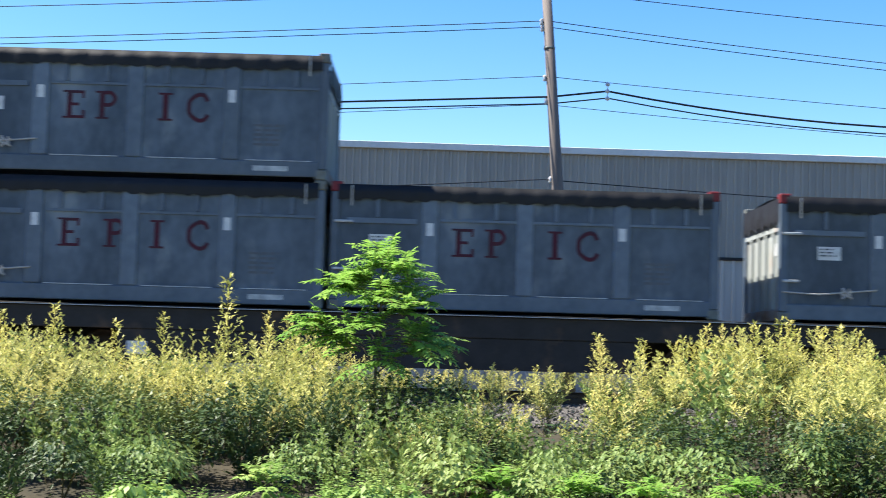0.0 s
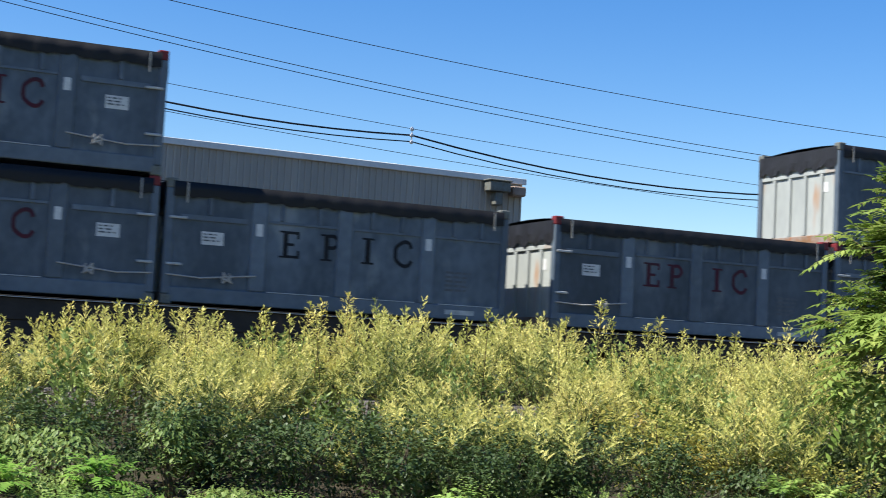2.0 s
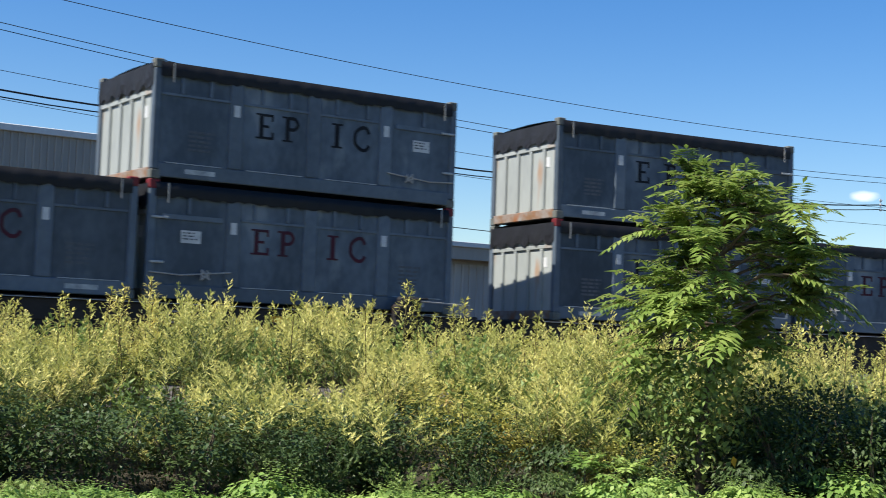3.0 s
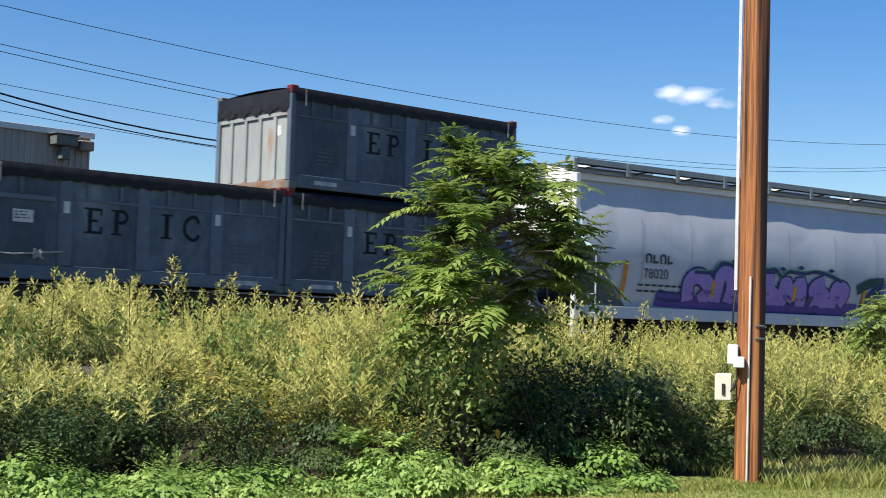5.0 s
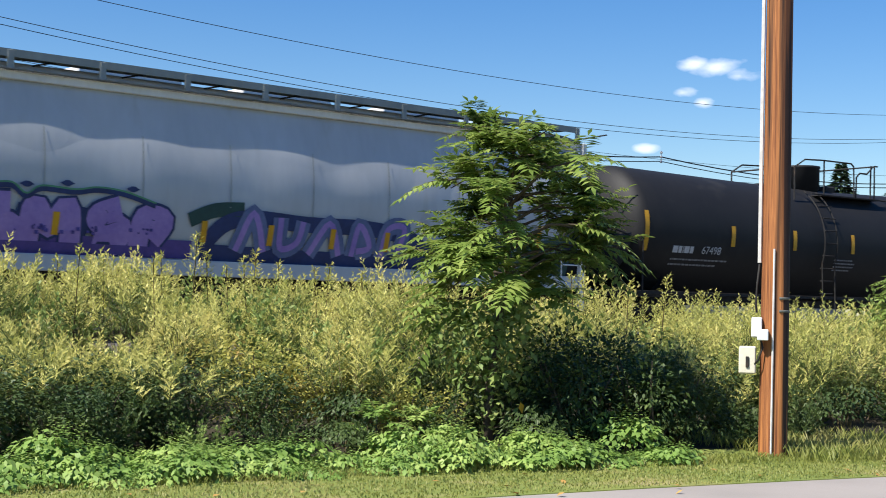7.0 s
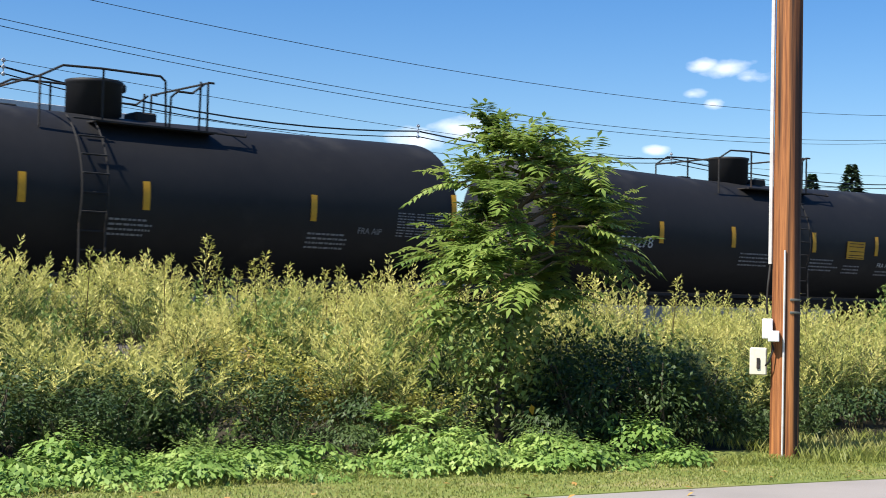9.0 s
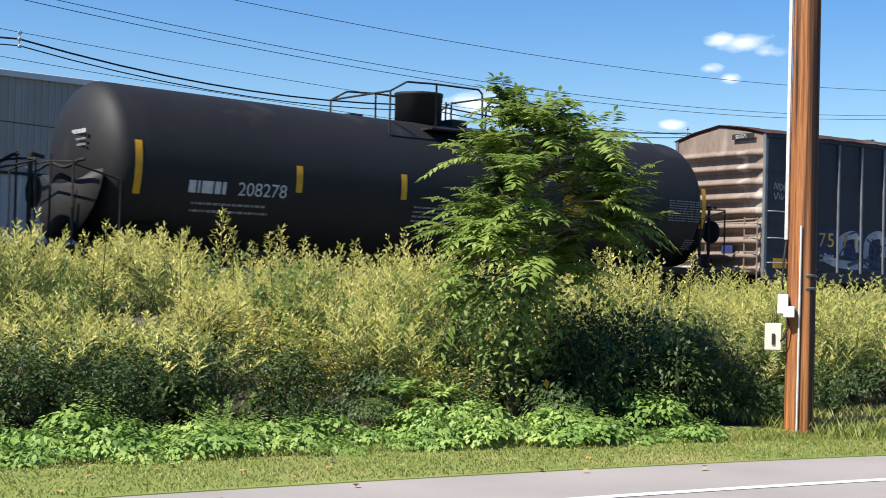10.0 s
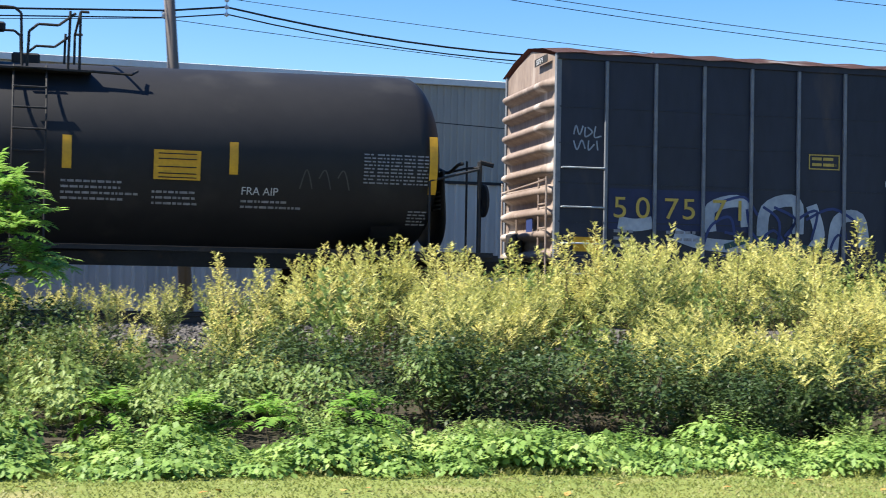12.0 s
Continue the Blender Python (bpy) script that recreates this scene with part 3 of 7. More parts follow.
def build_ground():
    far = sorted({*np.linspace(-1500, -60, 9), *np.linspace(-60, 80, 141), *np.linspace(80, 1500, 9)})

    def bands(x):
        foot, track = bank_foot(x), track_y(x)
        return [-900, -200, -90, foot - 12, foot - 8, foot - 4, foot - 1, foot, *(foot + (track - 4.9 - foot) * u for u in (0.1, 0.2, 0.4, 0.65, 0.85, 1.0)), *(track + d for d in (-3.6, -2.5, -1.75, 1.75, 2.9, 7.5)), track + 40, 200, 600, 2500]

    ribbon_ground("ground", bands, far, M["soil"], "bare brown soil and litter of the railway bank", "ground")
    near = np.linspace(-60, 50, 111)
    ribbon_ground("road", lambda x: [road_edge(x) - 7.2, road_edge(x) - 5, road_edge(x) - 2, road_edge(x)], near, M["asphalt"], "pale grey worn asphalt road along the bank", "road", 0.012)
    ribbon_ground("edge_line", lambda x: [road_edge(x) - 1.46, road_edge(x) - 1.34], np.linspace(-20, 30, 101), M["line"], "white painted edge line on the road", "road line", 0.017)
    ribbon_ground("verge", lambda x: [road_edge(x) - 0.024, road_edge(x) - 0.02, road_edge(x) + 0.5, road_edge(x) + 1.2, bank_foot(x), bank_foot(x) + 0.4, bank_foot(x) + 0.9], near, M["turf"], "mown grass verge between road and weeds", "grass verge", 0.02, True)
    ribbon_ground("ballast_bed", lambda x: [track_y(x) + d for d in (-4.6, -3.6, -2.5, -1.75, 1.75, 2.9)], near, M["ballast"], "grey crushed stone ballast under the track", "ballast", 0.02)
    # loose stones on the shoulder of the ballast
    rnd = np.random.RandomState(3)
    cs = []
    for i in range(9000):
        x = rnd.uniform(-4, 8)
        y = track_y(x) + rnd.uniform(-5.3, -1.6)
        c = np.array((x, y, land(x, y) + 0.03))
        a = rnd.uniform(-1, 1, (4, 3))
        a /= np.linalg.norm(a, axis=1)[:, None] + 1e-6
        p = c + a * rnd.uniform(0.02, 0.055)
        cs += [[p[0], p[1], p[2], p[2] + 1e-4], [p[0], p[2], p[3], p[3] + 1e-4], [p[0], p[3], p[1], p[1] + 1e-4], [p[1], p[3], p[2], p[2] + 1e-4]]
    tagged(new("ballast_stones", quads("ballast_stones", np.array(cs), np.zeros(len(cs)), [M["ballast"]])), "loose pale grey crushed stones on the bank", "stones", kind="stuff")
    for side in (-0.75, 0.75):
        bm, rows = bmesh.new(), []
        shape = ((-0.07, -0.17), (-0.07, -0.15), (-0.012, -0.14), (-0.012, -0.04), (-0.037, -0.035), (-0.037, 0.0), (0.037, 0.0), (0.037, -0.035), (0.012, -0.04), (0.012, -0.14), (0.07, -0.15), (0.07, -0.17))
        for k in range(-35, 46):
            a = k * 2.0 / BEND
            rows.append([bm.verts.new(((BEND + side + dy) * math.sin(a), APEX_Y - BEND + (BEND + side + dy) * math.cos(a), RAIL_Z + dz)) for dy, dz in shape])
        for a, b in zip(rows, rows[1:]):
            for k in range(len(shape)):
                bm.faces.new((a[k], b[k], b[(k + 1) % len(shape)], a[(k + 1) % len(shape)]))
        bmesh.ops.recalc_face_normals(bm, faces=bm.faces)
        tagged(part("rail", bm, M["rail"], None), "rusty steel rail on the ballast", "rail", "rails of the track", "structure")
    tie = blocks((-0.115, 0.115, -1.3, 1.3, -0.09, 0.05), bevel=0.012)
    data = bpy.data.meshes.new("tie")
    tie.to_mesh(data)
    tie.free()
    data.materials.append(M["tie"])
    for i in range(110):
        ob = tagged(new("tie", data), "dark creosoted wooden railway tie in the ballast", "railway tie", "ties of the track", "structure")
        s = -24 + i * 0.55
        p = along(s)
        ob.matrix_world = pose(p.x, p.y, RAIL_Z - 0.22, 0, 0, -math.degrees(s / BEND))


def corrugated(width, height, pitch, depth):
    """A sheet of ribbed metal cladding, its lower left corner at the origin, facing -y."""
    bm, n = bmesh.new(), round(width / pitch)
    line = []
    for i in range(n):
        a = i * pitch
        line += [(a, 0), (a + pitch * 0.62, 0), (a + pitch * 0.70, -depth), (a + pitch * 0.92, -depth)]
    line.append((n * pitch, 0))
    low = [bm.verts.new((x, y, 0)) for x, y in line]
    high = [bm.verts.new((x, y, height)) for x, y in line]
    for k in range(len(line) - 1):
        bm.faces.new((low[k], low[k + 1], high[k + 1], high[k]))
    return bm


def build_building():
    """The long ribbed metal hall beyond the track."""
    y, right, left, top, mid = 37.4, 21.2, -32.8, 7.0, 4.35
    hall = thing("industrial_hall", "long grey ribbed metal industrial hall with a pale roof edge", "industrial building", kind="structure")
    part("wall", blocks((left, right, y, y + 0.2, 0.3, top), (left, left + 0.2, y + 0.2, y + 30, 0.6, top), (right - 0.2, right, y + 0.2, y + 30, 0.6, top), (left, right, y + 30, y + 30.2, 0.6, top)), M["cladding"], hall)
    part("roof", blocks((left, right, y + 0.0, y + 30.2, top + 0.004, top + 0.12)), M["trim"], hall, "flat pale roof")
    part("roof_edge", blocks((left - 0.1, right + 0.1, y - 0.12, y - 0.01, top - 0.02, top + 0.16), bevel=0.01), M["trim"], hall, "pale metal roof edge")
    for upper in (True, False):
        z0, z1 = (mid, top - 0.02) if upper else (0.45, mid - 0.08)
        data = bpy.data.meshes.new("cladding_panel")
        bm = corrugated(1.8, z1 - z0, 0.2 if upper else 0.3, 0.045)
        bm.to_mesh(data)
        bm.free()
        data.materials.append(M["cladding" if upper else "cladding_low"])
        for i in range(30):
            ob = part("cladding_panel", data, None, hall)
            ob.location = (left + i * 1.8, y - 0.012, z0)
    part("flashing", blocks((left, right, y - 0.07, y - 0.005, mid - 0.08, mid)), M["chassis"], hall, "thin dark flashing")
    vent = part("roof_vent", blocks((19.85, 20.55, y - 0.5, y - 0.06, top - 0.35, top - 0.05), (19.8, 20.6, y - 0.55, y - 0.06, top - 0.05, top + 0.0), bevel=0.02), M["casting"], hall, "grey metal vent box under the roof edge")
    part("hood", blocks((20.1, 20.35, y - 0.4, y - 0.06, top - 0.75, top - 0.36), bevel=0.02), M["casting"], vent)
    part("rusty_box", blocks((20.7, 21.15, y - 0.4, y - 0.06, top - 0.42, top - 0.12), bevel=0.04), M["boxcar_end"], hall, "rust stained box at the corner")
    # the lower wing beyond the corner: a wall, an overhanging fascia and a pale roof edge
    wing, low, far = y + 0.35, 5.0, 62.0
    part("wing_wall", blocks((right + 0.01, far, wing, wing + 0.2, 0.3, low - 0.1), (far - 0.2, far, wing + 0.2, wing + 25, 0.3, low - 0.1)), M["cladding"], hall, "grey wall of the lower wing")
    data = bpy.data.meshes.new("cladding_panel")
    bm = corrugated(1.8, 3.95, 0.3, 0.045)
    bm.to_mesh(data)
    bm.free()
    data.materials.append(M["cladding_low"])
    for i in range(22):
        ob = part("cladding_panel", data, None, hall)
        ob.location = (right + 0.05 + i * 1.8, wing - 0.012, 0.42)
    part("fascia", blocks((right + 0.01, far, wing - 0.5, wing - 0.42, 4.5, 4.93), (right + 0.01, far, wing - 0.42, wing - 0.06, 4.5, 4.54)), M["cladding"], hall, "overhanging grey fascia")
    part("roof_edge", blocks((right + 0.01, far + 0.1, wing - 0.58, wing - 0.5, 4.9, 5.06), bevel=0.01), M["trim"], hall, "pale metal roof edge")
    part("roof", blocks((right + 0.01, far, wing - 0.5, wing + 25, 4.935, 5.03)), M["trim"], hall, "flat pale roof")
    part("roof_hump", blocks((11.0, 17.5, y + 1.0, y + 5.0, top + 0.1, top + 0.34), bevel=0.05), M["trim"], hall, "low pale roof hatch")


def wire_between(name, pts, r, label):
    data = bpy.data.curves.new(name, "CURVE")
    data.dimensions, data.bevel_depth, data.bevel_resolution = "3D", r, 1
    line = data.splines.new("POLY")
    line.points.add(len(pts) - 1)
    for p, q in zip(line.points, pts):
        p.co = (*q, 1)
    data.materials.append(M["wire"])
    return tagged(new(name, data), label, "overhead wire", "overhead wires", "structure")


def build_lines():
    """The old pole line beyond the track and its wires."""
    y = 30.0
    old = thing("utility_pole", "weathered grey-brown wooden utility pole beyond the track", "utility pole")
    part("shaft", tube([(3.43, y, 0.3), (3.03, y, 5.59), (2.67, y, 10.2)], [0.15, 0.125, 0.10], 12), M["old_pole"], old)
    for z in (8.77, 8.63, 7.55, 7.05, 5.36):
        x = 3.03 - (z - 5.59) * 0.078
        part("insulator", lathe([(0.02, -0.07), (0.05, -0.05), (0.03, 0), (0.05, 0.03), (0.02, 0.07)], 8), M["ceramic"], old).location = (x - 0.14, y, z)
    part("band", lathe([(0.115, -0.03), (0.125, -0.03), (0.125, 0.03), (0.115, 0.03)], 12), M["casting"], old).location = (2.82, y, 8.2)

    def sagging(z_pole, z_low, x_low, z_far):
        c = np.polyfit([2.75, x_low, 54.0], [z_pole, z_low, z_far], 2)
        left = [(x, y, z_pole - 0.075 * (2.75 - x) + 0.0008 * (2.75 - x) ** 2) for x in np.linspace(-22, 2.7, 14)]
        return left + [(x, y, float(np.polyval(c, x))) for x in np.linspace(2.75, 58, 60)]

    for z_pole, z_low, x_low, z_far, r in ((9.48, 8.46, 24.0, 9.95, 0.009), (8.80, 7.47, 24.5, 8.98, 0.009), (8.67, 7.29, 24.5, 8.85, 0.009), (7.59, 6.64, 25.0, 7.4, 0.007), (6.98, 6.05, 24.0, 6.9, 0.007), (5.36, 4.7, 24.0, 5.2, 0.012)):
        wire_between("overhead_wire", sagging(z_pole, z_low, x_low, z_far), r, "thin dark sagging overhead wire")
    # the heavy cable pair, held up by spacers
    held = [(-20.0, 5.9), (-1.71, 6.89), (2.88, 7.15), (4.09, 7.31), (13.96, 6.79), (26.37, 6.57), (37.76, 6.78), (54.0, 7.1)]
    sag = [0.0, 0.0, 0.0, 0.28, 0.38, 0.24, 0.3]
    pts = []
    for (xa, za), (xb, zb), s in zip(held, held[1:], sag):
        for k in range(10):
            u = k / 10
            pts.append((xa + (xb - xa) * u, y, za + (zb - za) * u - 4 * s * u * (1 - u)))
    for drop, r in ((0.0, 0.022), (0.15, 0.015)):
        wire_between("power_cable", [(p[0], p[1], p[2] - drop) for p in pts], r, "heavy black bundled overhead cable")
    for x, z in held[3:7]:
        spacer = thing("cable_spacer", "small pale ceramic spacer on the overhead cables", "insulator", "spacers on the cable", at=pose(x, y, z))
        part("stem", rods(0.012, [(0, -0.02, -0.2), (0, -0.02, 0.2)]), M["ceramic"], spacer)
        for dz in (-0.16, 0.0, 0.15):
            part("disc", lathe([(0.01, -0.05), (0.05, -0.03), (0.05, 0.01), (0.01, 0.05)], 8), M["ceramic"], spacer).location = (0, -0.02, dz)


def build_pole():
    """The front pole with its meter boxes at the verge."""
    x, y = 13.30, 8.95
    wood = thing("utility_pole", "reddish-brown stained wooden utility pole with meter boxes on the verge", "utility pole", at=pose(x, y, 0, 0, 0, -56))
    part("shaft", tube([(0, 0, -0.1), (0.0, 0, 0.02), (0.01, 0, 3), (0.02, 0, 6.5), (0.03, 0, 9.5)], [0.162, 0.157, 0.15, 0.14, 0.125], 28), M["pole"], wood)
    part("conduit", rods(0.012, [(-0.02, -0.178, 0.02), (-0.01, -0.17, 2.3)]), M["conduit"], wood, "thin white ground wire moulding")
    part("riser_pipe", rods(0.022, [(-0.165, -0.05, 2.15), (-0.155, -0.05, 6.0), (-0.145, -0.05, 9.0)]), M["conduit"], wood, "pale grey riser pipe")
    part("cable", tube([(-0.165, -0.05, 2.15), (-0.19, -0.07, 1.9), (-0.2, -0.09, 1.7), (-0.19, -0.09, 1.6)], [0.012] * 4, 6), M["chassis"], wood)
    part("cable", tube([(-0.16, -0.12, 1.36), (-0.12, -0.16, 1.22), (-0.17, -0.17, 1.08), (-0.24, -0.12, 1.0)], [0.011] * 4, 6), M["chassis"], wood)
    for z in (1.62, 1.76):
        part("strap", rods(0.014, [(0.155 * math.cos(a), 0.155 * math.sin(a), z) for a in np.linspace(-1.25, -0.1, 7)]), M["casting"], wood, "short grey steel strap")
    upper = part("switch_box", blocks((-0.245, -0.13, -0.15, -0.03, 1.33, 1.55), bevel=0.01), M["box_white"], wood, "small white switch box")
    part("lid", blocks((-0.24, -0.135, -0.16, -0.149, 1.34, 1.54), bevel=0.003), M["box_white"], upper)
    small = part("junction_box", blocks((-0.18, -0.06, -0.25, -0.15, 1.30, 1.42), bevel=0.008), M["box_white"], wood, "small white junction box")
    part("lid", blocks((-0.175, -0.065, -0.26, -0.249, 1.305, 1.415), bevel=0.003), M["box_white"], small)
    meter = part("meter_box", blocks((-0.375, -0.19, -0.14, 0.02, 0.93, 1.23), bevel=0.012), M["box_cream"], wood, "cream metal meter box")
    part("door", blocks((-0.365, -0.2, -0.152, -0.139, 0.94, 1.22), bevel=0.004), M["box_cream"], meter)
    part("latch", blocks((-0.3, -0.265, -0.17, -0.151, 1.0, 1.12), bevel=0.005), M["chassis"], meter)


build_ground()
build_building()
build_lines()
build_pole()

# ---- plants ----
RND = np.random.RandomState(11)
TOPS = ((-40, 1.9), (-4.85, 1.88), (-4.32, 2.0), (-3.5, 1.65), (-2.85, 1.85), (-2.1, 2.1), (-1.65, 1.9), (-0.6, 1.72), (0.4, 1.55), (1.4, 1.42), (1.9, 1.55), (2.2, 1.78), (2.75, 1.70), (4.1, 1.93), (5.3, 1.9), (7.0, 2.1), (7.6, 1.95),
        (8.5, 2.03), (10.0, 2.03), (10.8, 2.15), (11.7, 2.05), (13.0, 2.08), (15.0, 1.98), (17.9, 1.72), (19.3, 1.82), (22.3, 1.78), (24.9, 1.85), (60, 1.9))


def thicket_top(x, y):
    """How high the weeds reach at a place: low at the verge, then up to the crest before the track."""
    crest = float(np.interp(x, [p[0] for p in TOPS], [p[1] for p in TOPS]))
    e = y - bank_foot(x)
    rise = float(np.interp(e, (-0.3, 0.4, 1.0, 1.5, 2.0, 2.8, 3.8, 5.5), (0.22, 0.40, 0.55, 1.05, 1.36, 1.56, 1.76, 2.05)))
    gap = max(0.0, 1 - ((x - 1.2) / 1.7) ** 2)
    return min(rise - 0.42 * gap * (e > 2.5), 1.6 + (crest - 1.6) * y / (track_y(x) - 6.5))


def leaf(at, way, up, long, wide):
    """The four corners of a leaf that points along way."""
    way = way / (np.linalg.norm(way) + 1e-9)
    side = np.cross(way, up)
    side /= np.linalg.norm(side) + 1e-9
    droop = np.array((0, 0, -0.18)) * long
    return [at, at + way * long * 0.45 + side * wide / 2, at + way * long + droop, at + way * long * 0.45 - side * wide / 2]


def stalk(a, b, r):
    """Two crossed strips for a thin stem."""
    return [[a + (r, 0, 0), b + (r * 0.6, 0, 0), b - (r * 0.6, 0, 0), a - (r, 0, 0)], [a + (0, r, 0), b + (0, r * 0.6, 0), b - (0, r * 0.6, 0), a - (0, r, 0)]]


def blade(at, way, flat, long, wide):
    """The three corners of a slim leaflet: widest near its foot."""
    way = way / (np.linalg.norm(way) + 1e-9)
    side = np.cross(way, flat)
    side *= wide / 2 / (np.linalg.norm(side) + 1e-9)
    return [at + side + way * long * 0.2, at - side, at + way * long]


def spray_plant(rnd, stems, sprigs, leaflets, bare, plume_from, arch, reach_most, long, wide):
    """A clump one metre high of arching stems, each set with rising feathery sprays that shorten to a pointed tip."""
    cs, ms = [], []
    for i in range(stems):
        a = i * 2.4 + rnd.uniform(-0.5, 0.5)
        out = np.array((math.cos(a), math.sin(a), 0.0))
        r, h = arch * math.sqrt((i + 0.3) / stems) * rnd.uniform(0.7, 1.2), rnd.uniform(0.84, 1.0) * (1.0 - 0.30 * (i / stems) ** 2)
        foot = out * 0.12 * rnd.rand()

        def on(u):
            return foot + out * r * u ** 1.7 + np.array((0, 0, h * (u - 0.10 * arch * u ** 3)))

        for u0, u1 in ((0.0, 0.5), (0.5, 0.95)):
            p, q = on(u0), on(u1)
            cs.append([p + (0.004, 0, 0), p - (0.004, 0, 0), q]), ms.append(0)
        for k in range(sprigs):
            v = (k + rnd.uniform(0.1, 0.9)) / sprigs
            u = bare + (1 - bare) * v
            az = k * 2.4 + i + rnd.uniform(-0.5, 0.5)
            way = np.array((math.cos(az), math.sin(az), 0.95 + 0.9 * v)) + out * 0.3 + rnd.uniform(-0.2, 0.2, 3)
            way /= np.linalg.norm(way)
            reach = min(reach_most, reach_most * 1.7 * (1.04 - v)) * rnd.uniform(0.6, 1.25) + 0.012
            side = np.cross(way, (0, 0, 1.0)) + rnd.uniform(-0.4, 0.4, 3)
            side /= np.linalg.norm(side)
            flat = np.array((0.6 * math.cos(az), 0.6 * math.sin(az), 0.8)) + out * 0.6
            at = on(u)
            plume = v > plume_from + rnd.uniform(-0.15, 0.15)
            n = max(5, int(leaflets * (0.4 + 0.6 * reach / reach_most)))
            for j in range(n):
                w = (j + 0.5) / n
                p = at + way * reach * w + np.array((0, 0, -0.35 * reach * w * w))
                d = way + side * (0.7 if j % 2 else -0.7) * (1.1 - 0.7 * w) + rnd.uniform(-0.3, 0.3, 3) + np.array((0, 0, -0.35 * w))
                size = long * rnd.uniform(0.7, 1.25) * (1.15 - 0.6 * w)
                cs.append(blade(p, d, flat + rnd.uniform(-0.28, 0.28, 3), size, wide * size / long))
                ms.append(2 if plume else 1)
    return np.array(cs), np.array(ms)


def halved(plant):
    """The same plant with each four-cornered leaf cut into two triangles."""
    c, m = plant
    return np.concatenate((c[:, (0, 1, 2)], c[:, (0, 2, 3)])), np.concatenate((m, m))


def dome_plant(rnd, leaves, long, wide, low=0.0, shoots=6):
    """A rounded clump one metre high: broad leaves that hang outwards from a lumpy dome, with a few shoots above it."""
    cs, ms = [], []
    lumps = [(np.array((rnd.uniform(-0.26, 0.26), rnd.uniform(-0.26, 0.26), rnd.uniform(0.35, 0.68))), rnd.uniform(0.2, 0.32)) for _ in range(7)]
    for k in range(5):
        a = rnd.uniform(0, 6.283)
        for q in stalk(np.zeros(3), np.array((0.2 * math.cos(a), 0.2 * math.sin(a), 0.7)), 0.008):
            cs.append(q), ms.append(0)
    for k in range(leaves):
        c, r = lumps[rnd.randint(len(lumps))]
        d = rnd.normal(size=3)
        d[2] = abs(d[2]) * 0.9 - 0.25
        d /= np.linalg.norm(d)
        p = c + d * r * rnd.uniform(0.7, 1.12)
        p[2] = max(p[2], low)
        way = np.array((d[0], d[1], -0.45)) + rnd.uniform(-0.5, 0.5, 3)
        cs.append(leaf(p, way, d * 0.8 + np.array((0, 0, 0.55)) + rnd.uniform(-0.3, 0.3, 3), long * rnd.uniform(0.6, 1.2), wide * rnd.uniform(0.7, 1.2)))
        ms.append(1)
    for k in range(shoots):
        a, b = rnd.uniform(0, 6.283), rnd.uniform(0.05, 0.3)
        tip = np.array((b * math.cos(a), b * math.sin(a), rnd.uniform(0.9, 1.12)))
        for j in range(9):
            t = tip * (1, 1, 1 - 0.035 * j)
            c = j * 2.4
            cs.append(leaf(t, np.array((math.cos(c), math.sin(c), 0.1)), np.array((0.3 * math.cos(c), 0.3 * math.sin(c), 1.0)), long * (0.4 + 0.07 * j), wide * (0.4 + 0.07 * j)))
            ms.append(1)
    return np.array(cs), np.array(ms)


def spread_plants(kinds, places):
    """Joins turned and scaled copies of plants: places are x, y, z, height, width, kind."""
    cs, ms = [], []
    for x, y, z, h, w, k in places:
        c, m = kinds[k]
        a = RND.uniform(0, 6.283)
        s, t = math.sin(a), math.cos(a)
        lean = RND.uniform(-0.12, 0.12, 2)
        # stems stretch with the plant, leaves only grow
        mid = np.where((m == 0)[:, None, None], c, c.mean(axis=1, keepdims=True))
        rest = (c - mid) * (w * w * h) ** (1 / 3)
        q = np.empty_like(c)
        q[..., 0] = (mid[..., 0] * t - mid[..., 1] * s) * w + mid[..., 2] * h * lean[0] + x + rest[..., 0] * t - rest[..., 1] * s
        q[..., 1] = (mid[..., 0] * s + mid[..., 1] * t) * w + mid[..., 2] * h * lean[1] + y + rest[..., 0] * s + rest[..., 1] * t
        q[..., 2] = mid[..., 2] * h + z + rest[..., 2]
        cs.append(q), ms.append(m)
    return np.concatenate(cs), np.concatenate(ms)


